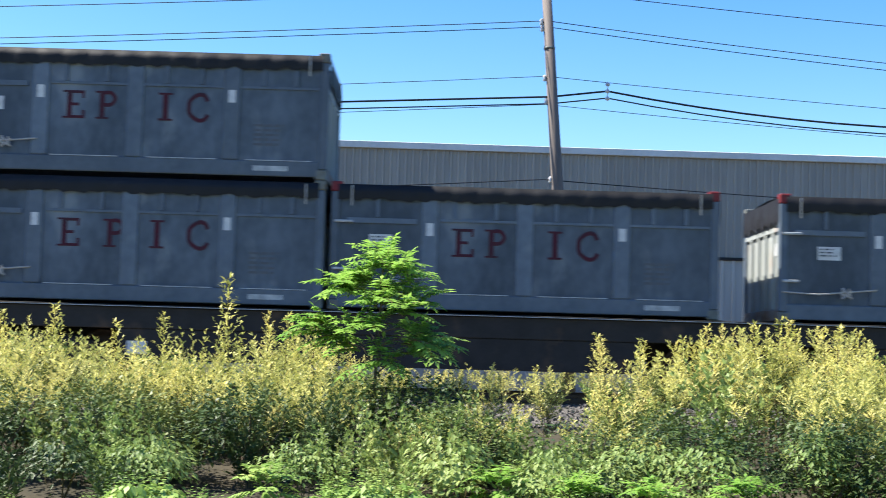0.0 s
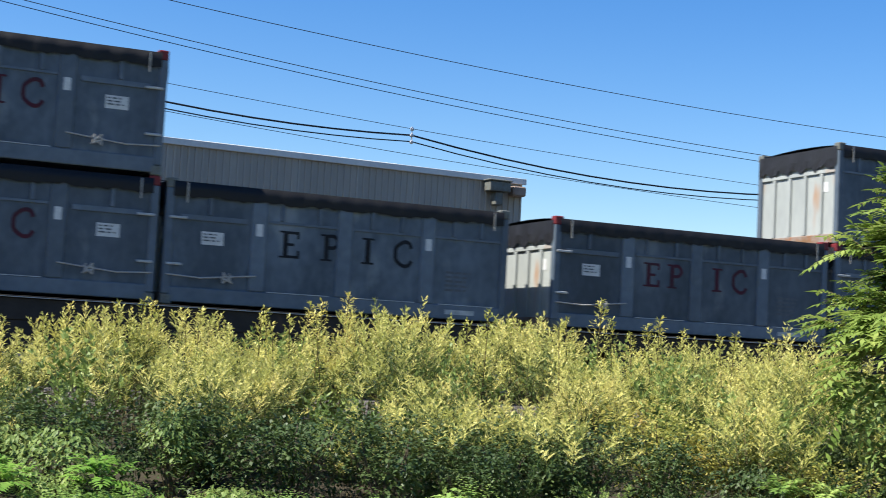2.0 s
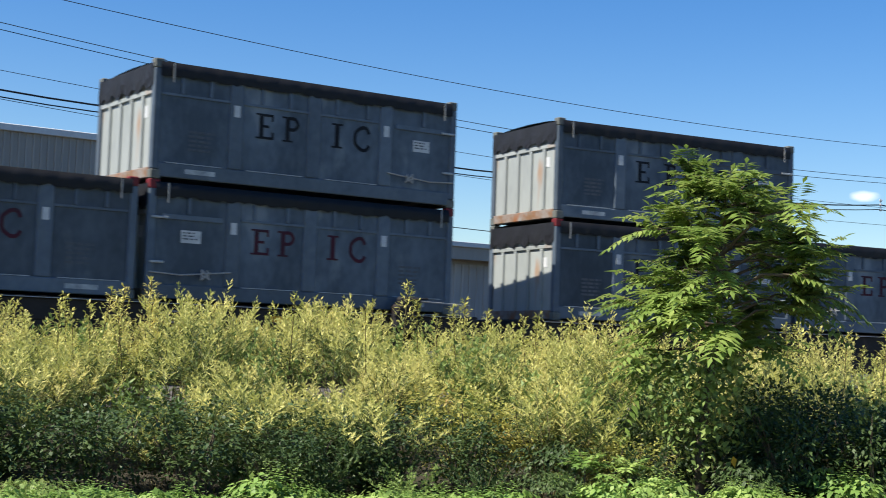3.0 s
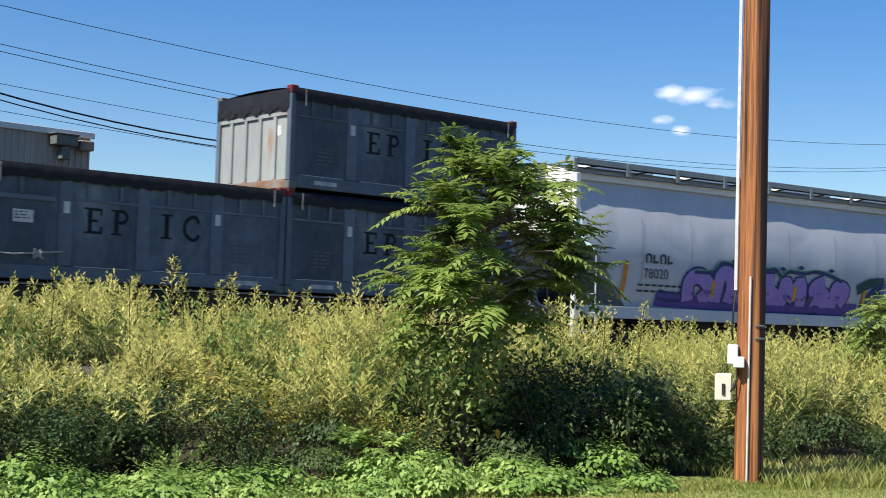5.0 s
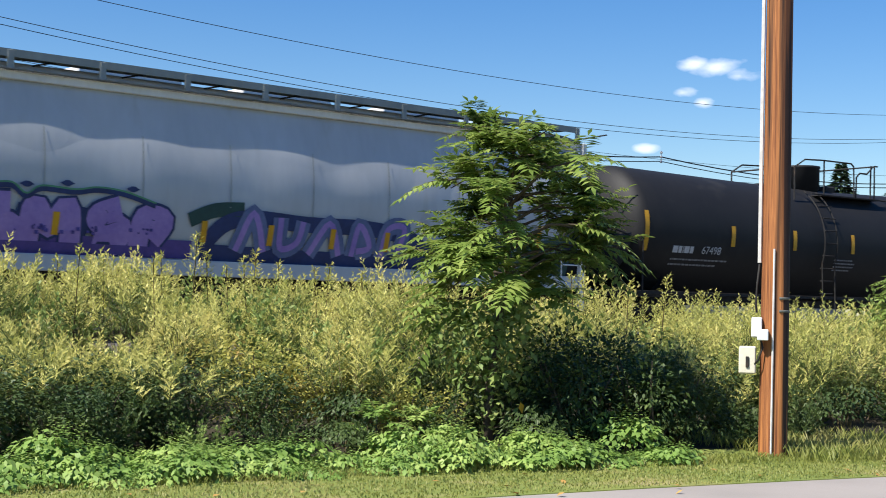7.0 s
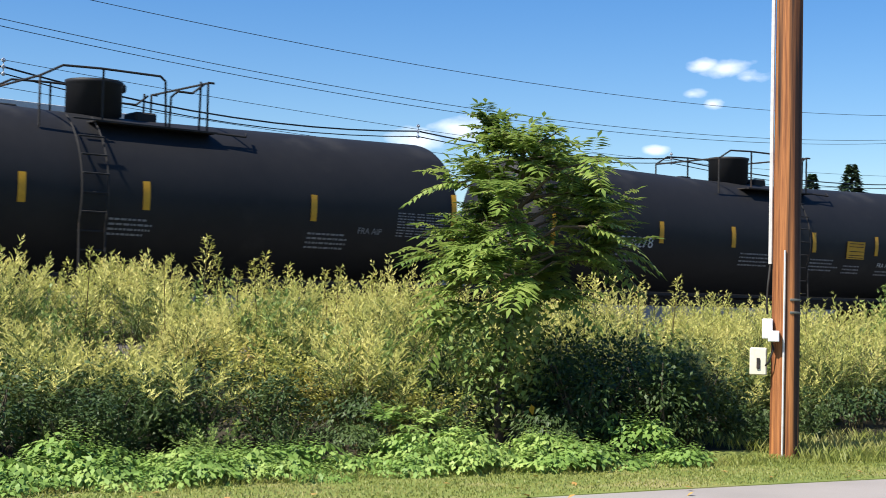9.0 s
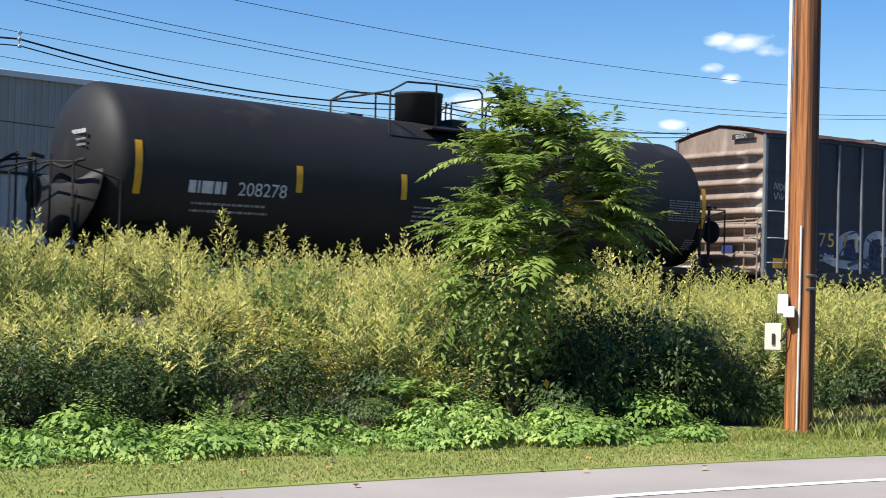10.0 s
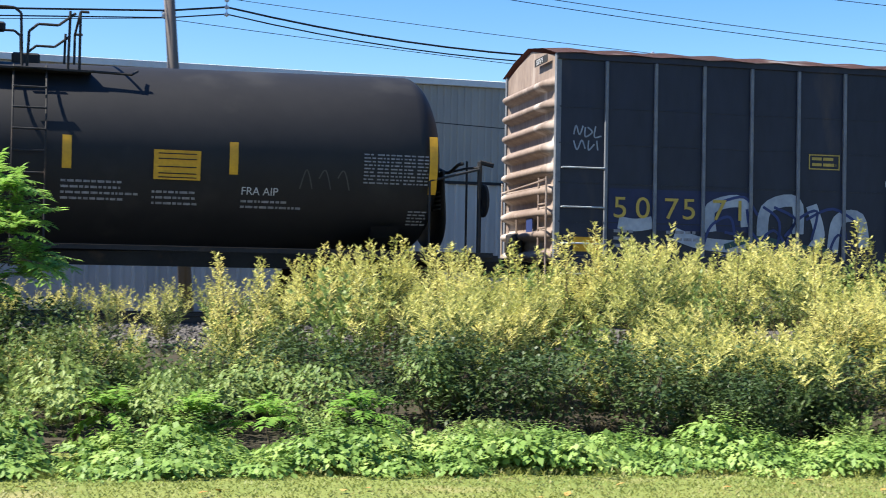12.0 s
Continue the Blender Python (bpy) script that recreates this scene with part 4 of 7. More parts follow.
def build_thicket():
    rnd = np.random.RandomState(5)
    # goldenrod clumps: four shapes that are bare below, four that are leafy to the ground
    # sprays below plume_from are green leaves, toned dark as shade under each billow
    bare_kind = [spray_plant(rnd, 15, 18, 14, 0.54 + 0.05 * (k % 3), (0.3, 0.45, 0.2, 0.55)[k % 4], 0.46, 0.16, 0.037, 0.0105) for k in range(5)]
    full_kind = [spray_plant(rnd, 14, 22, 13, 0.22, (0.5, 0.35, 0.6, 0.45)[k % 4], 0.44, 0.17, 0.039, 0.0108) for k in range(5)]
    tall = bare_kind + full_kind
    # green weeds: domes of small leaves, and leafy upright stems
    leafy_kind = [halved(dome_plant(rnd, 800, 0.065, 0.036, 0.05, 5)) for _ in range(4)] + [spray_plant(rnd, 12, 17, 10, 0.10, 2.0, 0.40, 0.13, 0.056, 0.028) for _ in range(4)]
    low = [dome_plant(rnd, 430, 0.125, 0.092, 0.04, 12) for _ in range(6)]
    gold, green, sunny, front = [], [], [], []
    # the weeds grow in billows: each has a heart, and falls away to a gap before the next
    hearts = np.array([(-8.5 + (i + RND.rand()) * 1.12, (j + RND.uniform(0.1, 0.9)) * 1.2, RND.uniform(0.86, 1.12)) for i in range(35) for j in range(9)])
    for i in range(58):
        for j in range(13):
            x = -8.5 + (i + RND.rand()) * 0.67
            foot = bank_foot(x)
            y = foot + 0.75 + (j + RND.rand()) * 0.70
            if y > track_y(x) - 4.2 or not -0.37 < math.atan2(x, y) < 1.09:
                continue
            z = land(x, y)
            room = thicket_top(x, y) - z
            stony = abs(x - 1.3) < 1.5 and y > track_y(x) - 7.4
            if room < 0.2 or (stony and RND.rand() < 0.88):
                continue
            e = y - foot
            # the tall weeds begin behind a brink; before it lies a hollow whose shade is put into dark leaves, or a
            # sunny green slope in lighter leaves where the bank is open
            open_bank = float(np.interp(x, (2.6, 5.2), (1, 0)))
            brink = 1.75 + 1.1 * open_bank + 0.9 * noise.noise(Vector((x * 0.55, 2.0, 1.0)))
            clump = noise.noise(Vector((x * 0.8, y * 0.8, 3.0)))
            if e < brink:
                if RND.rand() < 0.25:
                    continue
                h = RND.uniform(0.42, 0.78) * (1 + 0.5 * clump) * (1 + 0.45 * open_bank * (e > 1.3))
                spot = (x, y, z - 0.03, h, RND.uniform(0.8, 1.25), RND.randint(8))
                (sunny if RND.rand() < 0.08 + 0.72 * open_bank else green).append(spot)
                continue
            far = np.hypot(hearts[:, 0] - x, hearts[:, 1] - e)
            heart = int(np.argmin(far))
            fall = min(1.0, far[heart] / 0.68)
            if e < 7 and fall > 0.93 and RND.rand() < 0.75:
                continue
            h = float(np.interp(x, (3.0, 10.0), (1.0, 1.11))) * room * RND.uniform(0.94, 1.08) * float(hearts[heart, 2]) * (1.12 - (0.80 if e < 5.5 else 0.40) * fall ** 2)
            w = RND.uniform(1.1, 1.6) * min(1.0, 0.45 + 0.55 * h)
            hanging = 3.0 < x < 12.4
            # dark-leaved filler added below the tall weeds to deepen the shade there
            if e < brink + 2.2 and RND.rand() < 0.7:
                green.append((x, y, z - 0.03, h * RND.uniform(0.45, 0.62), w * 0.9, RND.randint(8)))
            if RND.rand() < 0.12 + 0.4 * (clump < -0.22):
                sunny.append((x, y, z - 0.03, h * RND.uniform(0.7, 0.95), w, 4 + RND.randint(4)))
            else:
                gold.append((x, y, z - 0.03, h, w, RND.randint(5) if hanging else 5 + RND.randint(5)))
    # the weeds that show under the train, beyond the track
    for i in range(110):
        x = -9 + (i + RND.rand()) * 0.49
        y = track_y(x) + RND.uniform(3.0, 5.2)
        gold.append((x, y, land(x, y) - 0.03, RND.uniform(0.7, 1.15), 1.2, 5 + RND.randint(5)))
    for i in range(66):
        for j in range(3):
            x = -6 + (i + RND.rand()) * 0.31
            e = -0.12 + (j + RND.rand()) * 0.26
            y = bank_foot(x) + e
            lump = noise.noise(Vector((x * 1.3, y * 1.1, 5)))
            if x > 12.0 or RND.rand() < 0.08 - 0.9 * lump:
                continue
            h = (0.25 + 0.13 * min(1, max(0, e) / 0.7)) * RND.uniform(0.75, 1.25) * (1 + 1.2 * lump)
            front.append((x, y, land(x, y) - 0.05, h, RND.uniform(0.55, 0.85), RND.randint(6)))
    # feathery tips all through the weeds
    tips = []
    for i in range(120):
        x = RND.uniform(-8, 27)
        y = bank_foot(x) + RND.uniform(4.2, 9.0)
        if y > track_y(x) - 5.2 or not -0.37 < math.atan2(x, y) < 1.09 or (abs(x - 1.3) < 1.3 and y > track_y(x) - 6.4):
            continue
        z = land(x, y)
        h = (thicket_top(x, y) - z) * RND.uniform(0.9, 1.16)
        tips.append((x, y, z, h, h * 0.95, RND.randint(4)))
    for name, kinds, places, mats, label in (
            ("weed_tips", spire_shapes(), tips, ("stem", "shaded_weed_leaf", "plume"), "feathery yellow-green flowering tips among the weeds"),
            ("goldenrod_thicket", tall, gold, ("stem", "shaded_weed_leaf", "plume"), "dense yellow-green goldenrod and mugwort weeds on the bank"),
            ("green_undergrowth", leafy_kind, green, ("stem", "shrub", "shaded_weed_leaf"), "tangled leafy undergrowth below the weeds, shade put into its dark green"),
            ("bank_weeds", leafy_kind, sunny, ("stem", "mid_leaf", "plume"), "mid-green leafy weeds on the open bank"),
            ("nettle_border", low, front, ("stem", "nettle", "plume"), "fresh green low nettles along the verge")):
        c, m = spread_plants(kinds, places)
        tagged(new(name, quads(name, c, m, [M[k] for k in mats])), label, "weeds", kind="stuff")


def spire_shapes():
    """Corners and materials of four feathery spires one metre high."""
    rnd = np.random.RandomState(21)
    shapes = []
    for _ in range(4):
        cs, ms = [], []
        for s in stalk(np.array((0, 0, 0.0)), np.array((0.02, 0, 1.0)), 0.006):
            cs.append(s), ms.append(0)
        for k in range(34):
            u = 0.35 + 0.65 * k / 34
            az = k * 2.4 + rnd.uniform(-0.4, 0.4)
            reach = 0.21 * (1.04 - u) / 0.69 + 0.012
            way = np.array((math.cos(az), math.sin(az), 1.0))
            way /= np.linalg.norm(way)
            for j in range(7):
                p = np.array((0.02 * u, 0, u)) + way * reach * (j + 0.5) / 7
                cs.append(leaf(p, way + rnd.uniform(-0.8, 0.8, 3), np.array((0, 0, 1.0)), rnd.uniform(0.03, 0.05), 0.014))
                ms.append(2)
        for k in range(40):
            u = rnd.uniform(0.1, 0.6)
            az = rnd.uniform(0, 6.283)
            cs.append(leaf(np.array((0, 0, u)), np.array((math.cos(az), math.sin(az), 0.3)), np.array((0, 0, 1.0)), rnd.uniform(0.06, 0.11), 0.02))
            ms.append(1)
        shapes.append((np.array(cs), np.array(ms)))
    return shapes


def build_spires():
    """Single tall weed spires that stand above the thicket."""
    rnd = np.random.RandomState(22)
    kinds = [quads("weed_spire", c, m, [M["stem"], M["shaded_weed_leaf"], M["plume"]]) for c, m in spire_shapes()]
    spots = [(-2.11, 2.46), (-4.29, 2.08), (-2.9, 2.0), (-1.5, 2.05), (4.04, 2.09), (4.45, 2.15), (3.3, 1.9), (5.0, 2.05), (5.9, 2.05), (6.62, 2.28), (6.95, 2.38), (7.4, 2.12), (7.9, 2.1), (8.8, 2.15), (9.5, 2.18), (10.76, 2.54), (10.4, 2.25), (11.1, 2.3),
             (11.74, 2.36), (12.3, 2.2), (13.0, 2.2), (13.6, 2.12), (2.3, 1.9), (2.8, 1.85), (17.5, 1.75), (19.0, 1.82), (20.6, 1.75), (22.5, 1.78), (-3.4, 1.9), (-4.9, 2.0), (24.0, 1.8)]
    for i, (x, top) in enumerate(spots):
        y = track_y(x) - 6.5
        z = land(x, y)
        ob = tagged(new("weed_spire", kinds[i % 4]), "tall pale yellow-green weed spire rising above the thicket", "weed", "weed spires")
        h = top - z
        ob.matrix_world = pose(x, y, z - 0.02, rnd.uniform(-4, 4), rnd.uniform(-4, 4), rnd.uniform(0, 360)) @ Matrix.Diagonal((h, h, h, 1))


def foliage_ball(rnd, n, size, wide, rough=0.35):
    """Leaves through a bushy body about one metre high and wide."""
    cs = []
    lumps = [(np.array((rnd.uniform(-0.35, 0.35), rnd.uniform(-0.35, 0.35), rnd.uniform(0.25, 0.8))), rnd.uniform(0.16, 0.32)) for _ in range(16)]
    for i in range(n):
        c, r = lumps[rnd.randint(len(lumps))]
        d = rnd.normal(size=3)
        d /= np.linalg.norm(d)
        p = c + d * r * rnd.uniform(0.5, 1.1)
        cs.append(leaf(p, d + rnd.uniform(-0.8, 0.8, 3), rnd.uniform(-0.5, 0.5, 3) + (0, 0, 1), size * rnd.uniform(0.6, 1.2), wide * rnd.uniform(0.7, 1.2)))
    return np.array(cs)


def build_shrubs():
    rnd = np.random.RandomState(8)
    dark = [foliage_ball(rnd, 2600, 0.055, 0.026) for _ in range(3)]
    meshes = {}
    for key in ("shrub", "yellow_shrub", "shaded_weed_leaf"):
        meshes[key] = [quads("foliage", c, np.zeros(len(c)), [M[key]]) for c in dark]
    stems = []
    for k in range(2):
        bm = bmesh.new()
        for i in range(9):
            a = rnd.uniform(0, 6.283)
            rod(bm, (rnd.uniform(-0.06, 0.06), rnd.uniform(-0.06, 0.06), -0.05), (0.3 * math.cos(a), 0.3 * math.sin(a), rnd.uniform(0.5, 0.8)), 0.012, 5, 0.005)
        data = bpy.data.meshes.new("stem")
        bm.to_mesh(data)
        bm.free()
        data.materials.append(M["bark"])
        stems.append(data)
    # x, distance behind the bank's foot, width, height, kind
    # the "shrub" kind wears darkened leaves that stand for the shade around it
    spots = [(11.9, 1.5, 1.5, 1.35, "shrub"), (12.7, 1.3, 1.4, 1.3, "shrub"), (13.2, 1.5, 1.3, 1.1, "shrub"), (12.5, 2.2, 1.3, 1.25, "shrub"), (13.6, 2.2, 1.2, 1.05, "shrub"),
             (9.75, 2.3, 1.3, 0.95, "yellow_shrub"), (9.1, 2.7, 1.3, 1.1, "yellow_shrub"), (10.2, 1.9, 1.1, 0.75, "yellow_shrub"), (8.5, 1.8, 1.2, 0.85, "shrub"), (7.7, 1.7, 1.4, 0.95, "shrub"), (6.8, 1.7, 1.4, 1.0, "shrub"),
             (5.8, 1.7, 1.4, 1.0, "shrub"), (6.4, 1.3, 1.1, 0.7, "shrub"), (4.9, 1.9, 1.4, 1.0, "shrub"), (3.9, 2.2, 1.4, 1.0, "shrub"), (2.9, 2.5, 1.3, 0.95, "shrub"), (1.9, 2.7, 1.2, 0.8, "shrub"), (0.5, 2.5, 1.4, 0.95, "shaded_weed_leaf"),
             (-0.4, 3.6, 1.5, 1.1, "shrub"), (0.2, 4.2, 1.3, 0.95, "shrub"), (-1.6, 2.9, 1.4, 1.05, "shrub"), (-2.9, 2.7, 1.4, 1.05, "shaded_weed_leaf"), (-4.2, 2.9, 1.4, 1.05, "shrub"), (15.2, 2.8, 1.2, 0.95, "shaded_weed_leaf"), (16.4, 3.2, 1.3, 1.0, "shaded_weed_leaf"), (17.6, 3.6, 1.4, 1.0, "shaded_weed_leaf"), (14.4, 2.9, 1.2, 1.05, "shaded_weed_leaf")]
    words = {"shrub": "leafy shrub on the bank, shade put into its dark green", "yellow_shrub": "yellowing shrub with autumn-tinted leaves", "shaded_weed_leaf": "olive green bushy shrub among the weeds"}
    for i, (x, e, w, h, key) in enumerate(spots):
        y = bank_foot(x) + e
        ob = thing("shrub", words[key], "shrub", "shrubs on the bank", at=pose(x, y, land(x, y) - 0.02, 0, 0, 77 * i))
        for name, data in (("stem", stems[i % 2]), ("foliage", meshes[key][i % 3])):
            p = part(name, data, None, ob)
            p.scale = (w, w, h)


def compound_leaf(rnd, at, way, long, pairs, wide):
    """A feather-like leaf: pairs of leaflets along a drooping stalk."""
    cs, ms = [], []
    way = way / np.linalg.norm(way)
    side = np.cross(way, (0, 0, 1.0))
    side /= np.linalg.norm(side) + 1e-9
    last = at
    for k in range(pairs):
        v = (k + 1) / pairs
        p = at + way * long * v + np.array((0, 0, -0.45 * long * v * v))
        cs.append([last + (0, 0, 0.003), p + (0, 0, 0.003), p - (0, 0, 0.003), last - (0, 0, 0.003)]), ms.append(0)
        size = wide * (1.15 - 0.5 * abs(v - 0.45)) * rnd.uniform(0.8, 1.15)
        for s in (-1, 1):
            d = side * s + way * 0.45 + np.array((0, 0, rnd.uniform(-0.5, -0.05)))
            cs.append(leaf(p, d, np.array((0, 0, 1.0)) + way * 0.3, size, size * 0.34)), ms.append(1)
        last = p
    cs.append(leaf(last, way + np.array((0, 0, -0.6)), np.array((0, 0, 1.0)), wide, wide * 0.34)), ms.append(1)
    return cs, ms


def feather_tree(name, label, x, y, foot, trunk_h, crown, limbs, leaves, long, wide, seed, material, vines=0, thick=0.055, rise=0.2):
    """A young tree with pinnate leaves. crown: centre x, y, z and half sizes."""
    rnd = np.random.RandomState(seed)
    tree = thing(name, label, "tree", at=pose(x, y, foot))
    cx, cy, cz, rx, ry, rz = crown
    top = np.array((cx, cy, cz + rz * 0.64))
    spine = [np.array((0, 0, -0.1)), np.array((0.03, 0.02, trunk_h * 0.5)), np.array((cx * 0.4, cy * 0.4, trunk_h)), np.array((cx * 0.8, cy, cz)), top]
    part("trunk", tube(spine, [thick, thick * 0.85, thick * 0.7, thick * 0.45, 0.008], 10), M["bark"], tree)
    cs, ms, ends = [], [], []
    for i in range(limbs):
        u = 0.12 + 0.88 * (i + rnd.rand() * 0.5) / limbs
        base = spine[2] * (1 - u) + top * u
        a = i * 2.4 + rnd.uniform(-0.4, 0.4)
        d = np.array((math.cos(a) * rx, math.sin(a) * ry, 0))
        size = float(np.interp(u, (0.0, 0.3, 0.65, 1.0), (0.55, 1.0, 0.98, 0.42))) * rnd.uniform(0.5, 1.0)
        end = np.array((cx, cy, base[2])) + d * size * 0.85 + np.array((0, 0, rz * rnd.uniform(-0.16, 0.30)))
        mid = (base + end) / 2 + np.array((0, 0, 0.10 * rz))
        part("limb", tube([base, mid, end], [thick * 0.34, thick * 0.22, 0.006], 6), M["bark"], tree)
        ends.append((base, mid, end))
    for i in range(leaves):
        base, mid, end = ends[rnd.randint(len(ends))]
        u = rnd.uniform(0.2, 1.0) ** 0.5
        at = (1 - u) ** 2 * base + 2 * u * (1 - u) * mid + u * u * end
        out = at - np.array((cx, cy, cz - rz * 0.4))
        way = out / (np.linalg.norm(out) + 1e-6) * (1.1, 1.1, 0.5) + rnd.uniform(-0.9, 0.9, 3) + np.array((0, 0, rise))
        c, m = compound_leaf(rnd, at, way, long * rnd.uniform(0.65, 1.1), 10, wide)
        cs += c
        ms += m
    for i in range(10):
        a = i * 0.63
        c, m = compound_leaf(rnd, top, np.array((math.cos(a), math.sin(a), 0.7 + 0.5 * (i % 3))), long * rnd.uniform(0.8, 1.1), 10, wide)
        cs += c
        ms += m
    part("crown", quads("crown", np.array(cs), np.array(ms), [M["stem"], M[material]]), None, tree)
    if vines:
        vs = []
        for i in range(vines):
            z = 0.2 + trunk_h * 1.1 * rnd.rand() ** 0.6
            r = rnd.uniform(0.05, 0.7) * (0.3 + 0.7 * z / trunk_h)
            a = rnd.uniform(0, 6.283)
            vs.append(leaf(np.array((r * math.cos(a), r * math.sin(a), z)), rnd.uniform(-1, 1, 3) + (0, 0, -0.3), rnd.uniform(-0.4, 0.4, 3) + (0, 0, 1), rnd.uniform(0.05, 0.11), rnd.uniform(0.04, 0.08)))
        part("creeper", quads("creeper", np.array(vs), np.zeros(len(vs)), [M["mid_leaf"]]), None, tree, "broad dark creeper leaves round the trunk")
    return tree


def build_trees():
    feather_tree("tree_of_heaven", "young tree of heaven with drooping feathery green leaves", 11.05, 11.12, 0.05, 1.3, (0.22, -0.1, 2.25, 1.62, 1.4, 1.62), 44, 450, 0.58, 0.155, 31, "tree_leaf", 1500, 0.065, 0.35)
    feather_tree("sumac", "bright green young sumac shoot rising from the weeds", -0.42, 15.9, 0.4, 0.75, (0.1, 0, 1.45, 1.05, 0.8, 1.05), 20, 190, 0.5, 0.13, 32, "young_leaf", 0, 0.03, 0.6)
    feather_tree("sumac", "dark green sumac bush beside the bank", 21.3, 11.3, 0.3, 0.7, (0.2, 0, 1.4, 1.7, 1.3, 0.95), 26, 300, 0.5, 0.13, 33, "tree_leaf", 500, 0.05)
    # low plants with arching leaves at the foot of the bank
    for i, (x, e, h) in enumerate(((2.9, 0.9, 0.42), (0.8, 1.0, 0.42), (1.5, 0.9, 0.38), (2.1, 0.9, 0.36), (9.3, 1.0, 0.4), (9.7, 0.9, 0.38), (-1.2, 0.8, 0.4))):
        y = bank_foot(x) + e
        feather_tree("sumac_seedling", "low bright green sumac seedling at the foot of the bank", x, y, land(x, y), h * 0.6, (0, 0, h * 0.8, 0.3, 0.3, h * 0.3), 4, 9, 0.34, 0.10, 40 + i, "young_leaf" if i < 4 else "nettle", 0, 0.012)
    leaf_mesh = quads("dry_leaf", np.array([leaf(np.zeros(3), np.array((0.3, 0, -1.0)), np.array((0, -1.0, 0)), 0.11, 0.09)]), [0], [M["yellow"]])
    tagged(new("dry_leaf", leaf_mesh), "single yellow dry leaf hanging by the trunk", "leaf").location = (11.02, 10.6, 0.58)


def build_pines():
    rnd = np.random.RandomState(17)
    for x, y, top, h, w in ((98.0, 60, 13.8, 15, 10), (106.8, 60, 13.6, 15, 11), (92.5, 60, 12.6, 14, 6), (113, 62, 14, 15, 7), (119, 60, 13, 14, 7)):
        pine = thing("spruce_tree", "distant dark green spruce tree beyond the train", "tree", "distant spruces", at=pose(x, y, 0.45))
        part("trunk", tube([(0, 0, 0), (0, 0, top - 1.0)], [0.25, 0.03], 8), M["bark"], pine)
        cs = []
        for k in range(1500):
            u = rnd.rand() ** 0.7
            z = (top - 0.8) * (0.12 + 0.88 * u)
            a = rnd.uniform(0, 6.283)
            reach = w / 2 * (1.02 - u) * rnd.uniform(0.35, 1.1) + 0.1
            p = np.array((math.cos(a) * reach * 0.5, math.sin(a) * reach * 0.5, z))
            cs.append(leaf(p, np.array((math.cos(a), math.sin(a), rnd.uniform(-0.35, 0.25))), np.array((0, 0, 1.0)) + rnd.uniform(-0.4, 0.4, 3), reach * 0.6 + 0.25, 0.35))
        part("crown", quads("crown", np.array(cs), np.zeros(len(cs)), [M["pine"]]), None, pine)


def build_grass():
    rnd = np.random.RandomState(13)
    cs = []
    for i in range(46000):
        x = rnd.uniform(-5, 17)
        lo, hi = road_edge(x), bank_foot(x) + 0.3
        y = lo + (hi - lo) * rnd.rand() ** 0.9
        h = rnd.uniform(0.02, 0.055) * (1.0 + 1.3 * (y > hi - 0.6))
        a = rnd.uniform(0, 6.283)
        cs.append(leaf(np.array((x, y, land(x, y) + 0.015)), np.array((math.cos(a) * 0.6, math.sin(a) * 0.6, 1.0)), np.array((math.sin(a), math.cos(a), 0.2)), h, 0.012))
    for i in range(9000):
        x = rnd.uniform(13.2, 21)
        y = bank_foot(x) + rnd.uniform(-0.4, 1.6)
        a = rnd.uniform(0, 6.283)
        cs.append(leaf(np.array((x, y, land(x, y) + 0.01)), np.array((math.cos(a) * 0.5, math.sin(a) * 0.5, 1.0)), np.array((math.sin(a), math.cos(a), 0.2)), rnd.uniform(0.12, 0.28), 0.016))
    tagged(new("grass_blades", quads("grass_blades", np.array(cs), np.zeros(len(cs)), [M["grass"]])), "short mown grass with straw-coloured patches", "grass", kind="stuff")
    cs = []
    for i in range(50):
        x = rnd.uniform(0, 16)
        y = road_edge(x) + rnd.uniform(-0.8, 1.4)
        cs.append(leaf(np.array((x, y, 0.05)), rnd.uniform(-1, 1, 3) * (1, 1, 0.2), np.array((0, 0, 1.0)), 0.08, 0.06))
    tagged(new("fallen_leaves", quads("fallen_leaves", np.array(cs), np.zeros(len(cs)), [M["autumn"]])), "scattered brown fallen leaves on grass and road", "leaves", kind="stuff")


build_thicket()
build_spires()
build_shrubs()
build_trees()
build_pines()
build_grass()

# ---- the train ----
MOVERS, WHEELS = [], []


def riding(s, long, reach=2.3):
    """The pose of a car whose left end lies s metres along the track: its two trucks stay on the bent track."""
    a, b = along(s + reach), along(s + long - reach)
    turn = math.degrees(math.atan2(b.y - a.y, b.x - a.x))
    return pose(a.x, a.y, RAIL_Z, 0, 0, turn) @ Matrix.Translation((-reach, 0, 0))


def car(name, label, category, s, long, group=""):
    ob = thing(name, label, category, group, at=riding(s, long))
    MOVERS.append((ob, s, long, Matrix.Identity(4)))
    return ob


def ring(cx, cz, w, h, y, t=0.085):
    return [(cx - w / 2, cx + w / 2, y - 0.004, y, cz + h / 2 - t, cz + h / 2), (cx - w / 2, cx + w / 2, y - 0.004, y, cz - h / 2, cz - h / 2 + t), (cx - w / 2, cx - w / 2 + t, y - 0.004, y, cz - h / 2 + t, cz + h / 2 - t), (cx + w / 2 - t, cx + w / 2, y - 0.004, y, cz - h / 2 + t, cz + h / 2 - t)]


def sprayed(parent, material, label, strokes, width, lay):
    """Sprayed paint: each stroke is a part of its own."""
    for stroke in strokes:
        part("graffiti", ribbon([stroke], width, lay), material, parent, label)


LONG, WIDE, TALL = 6.05, 2.60, 1.96


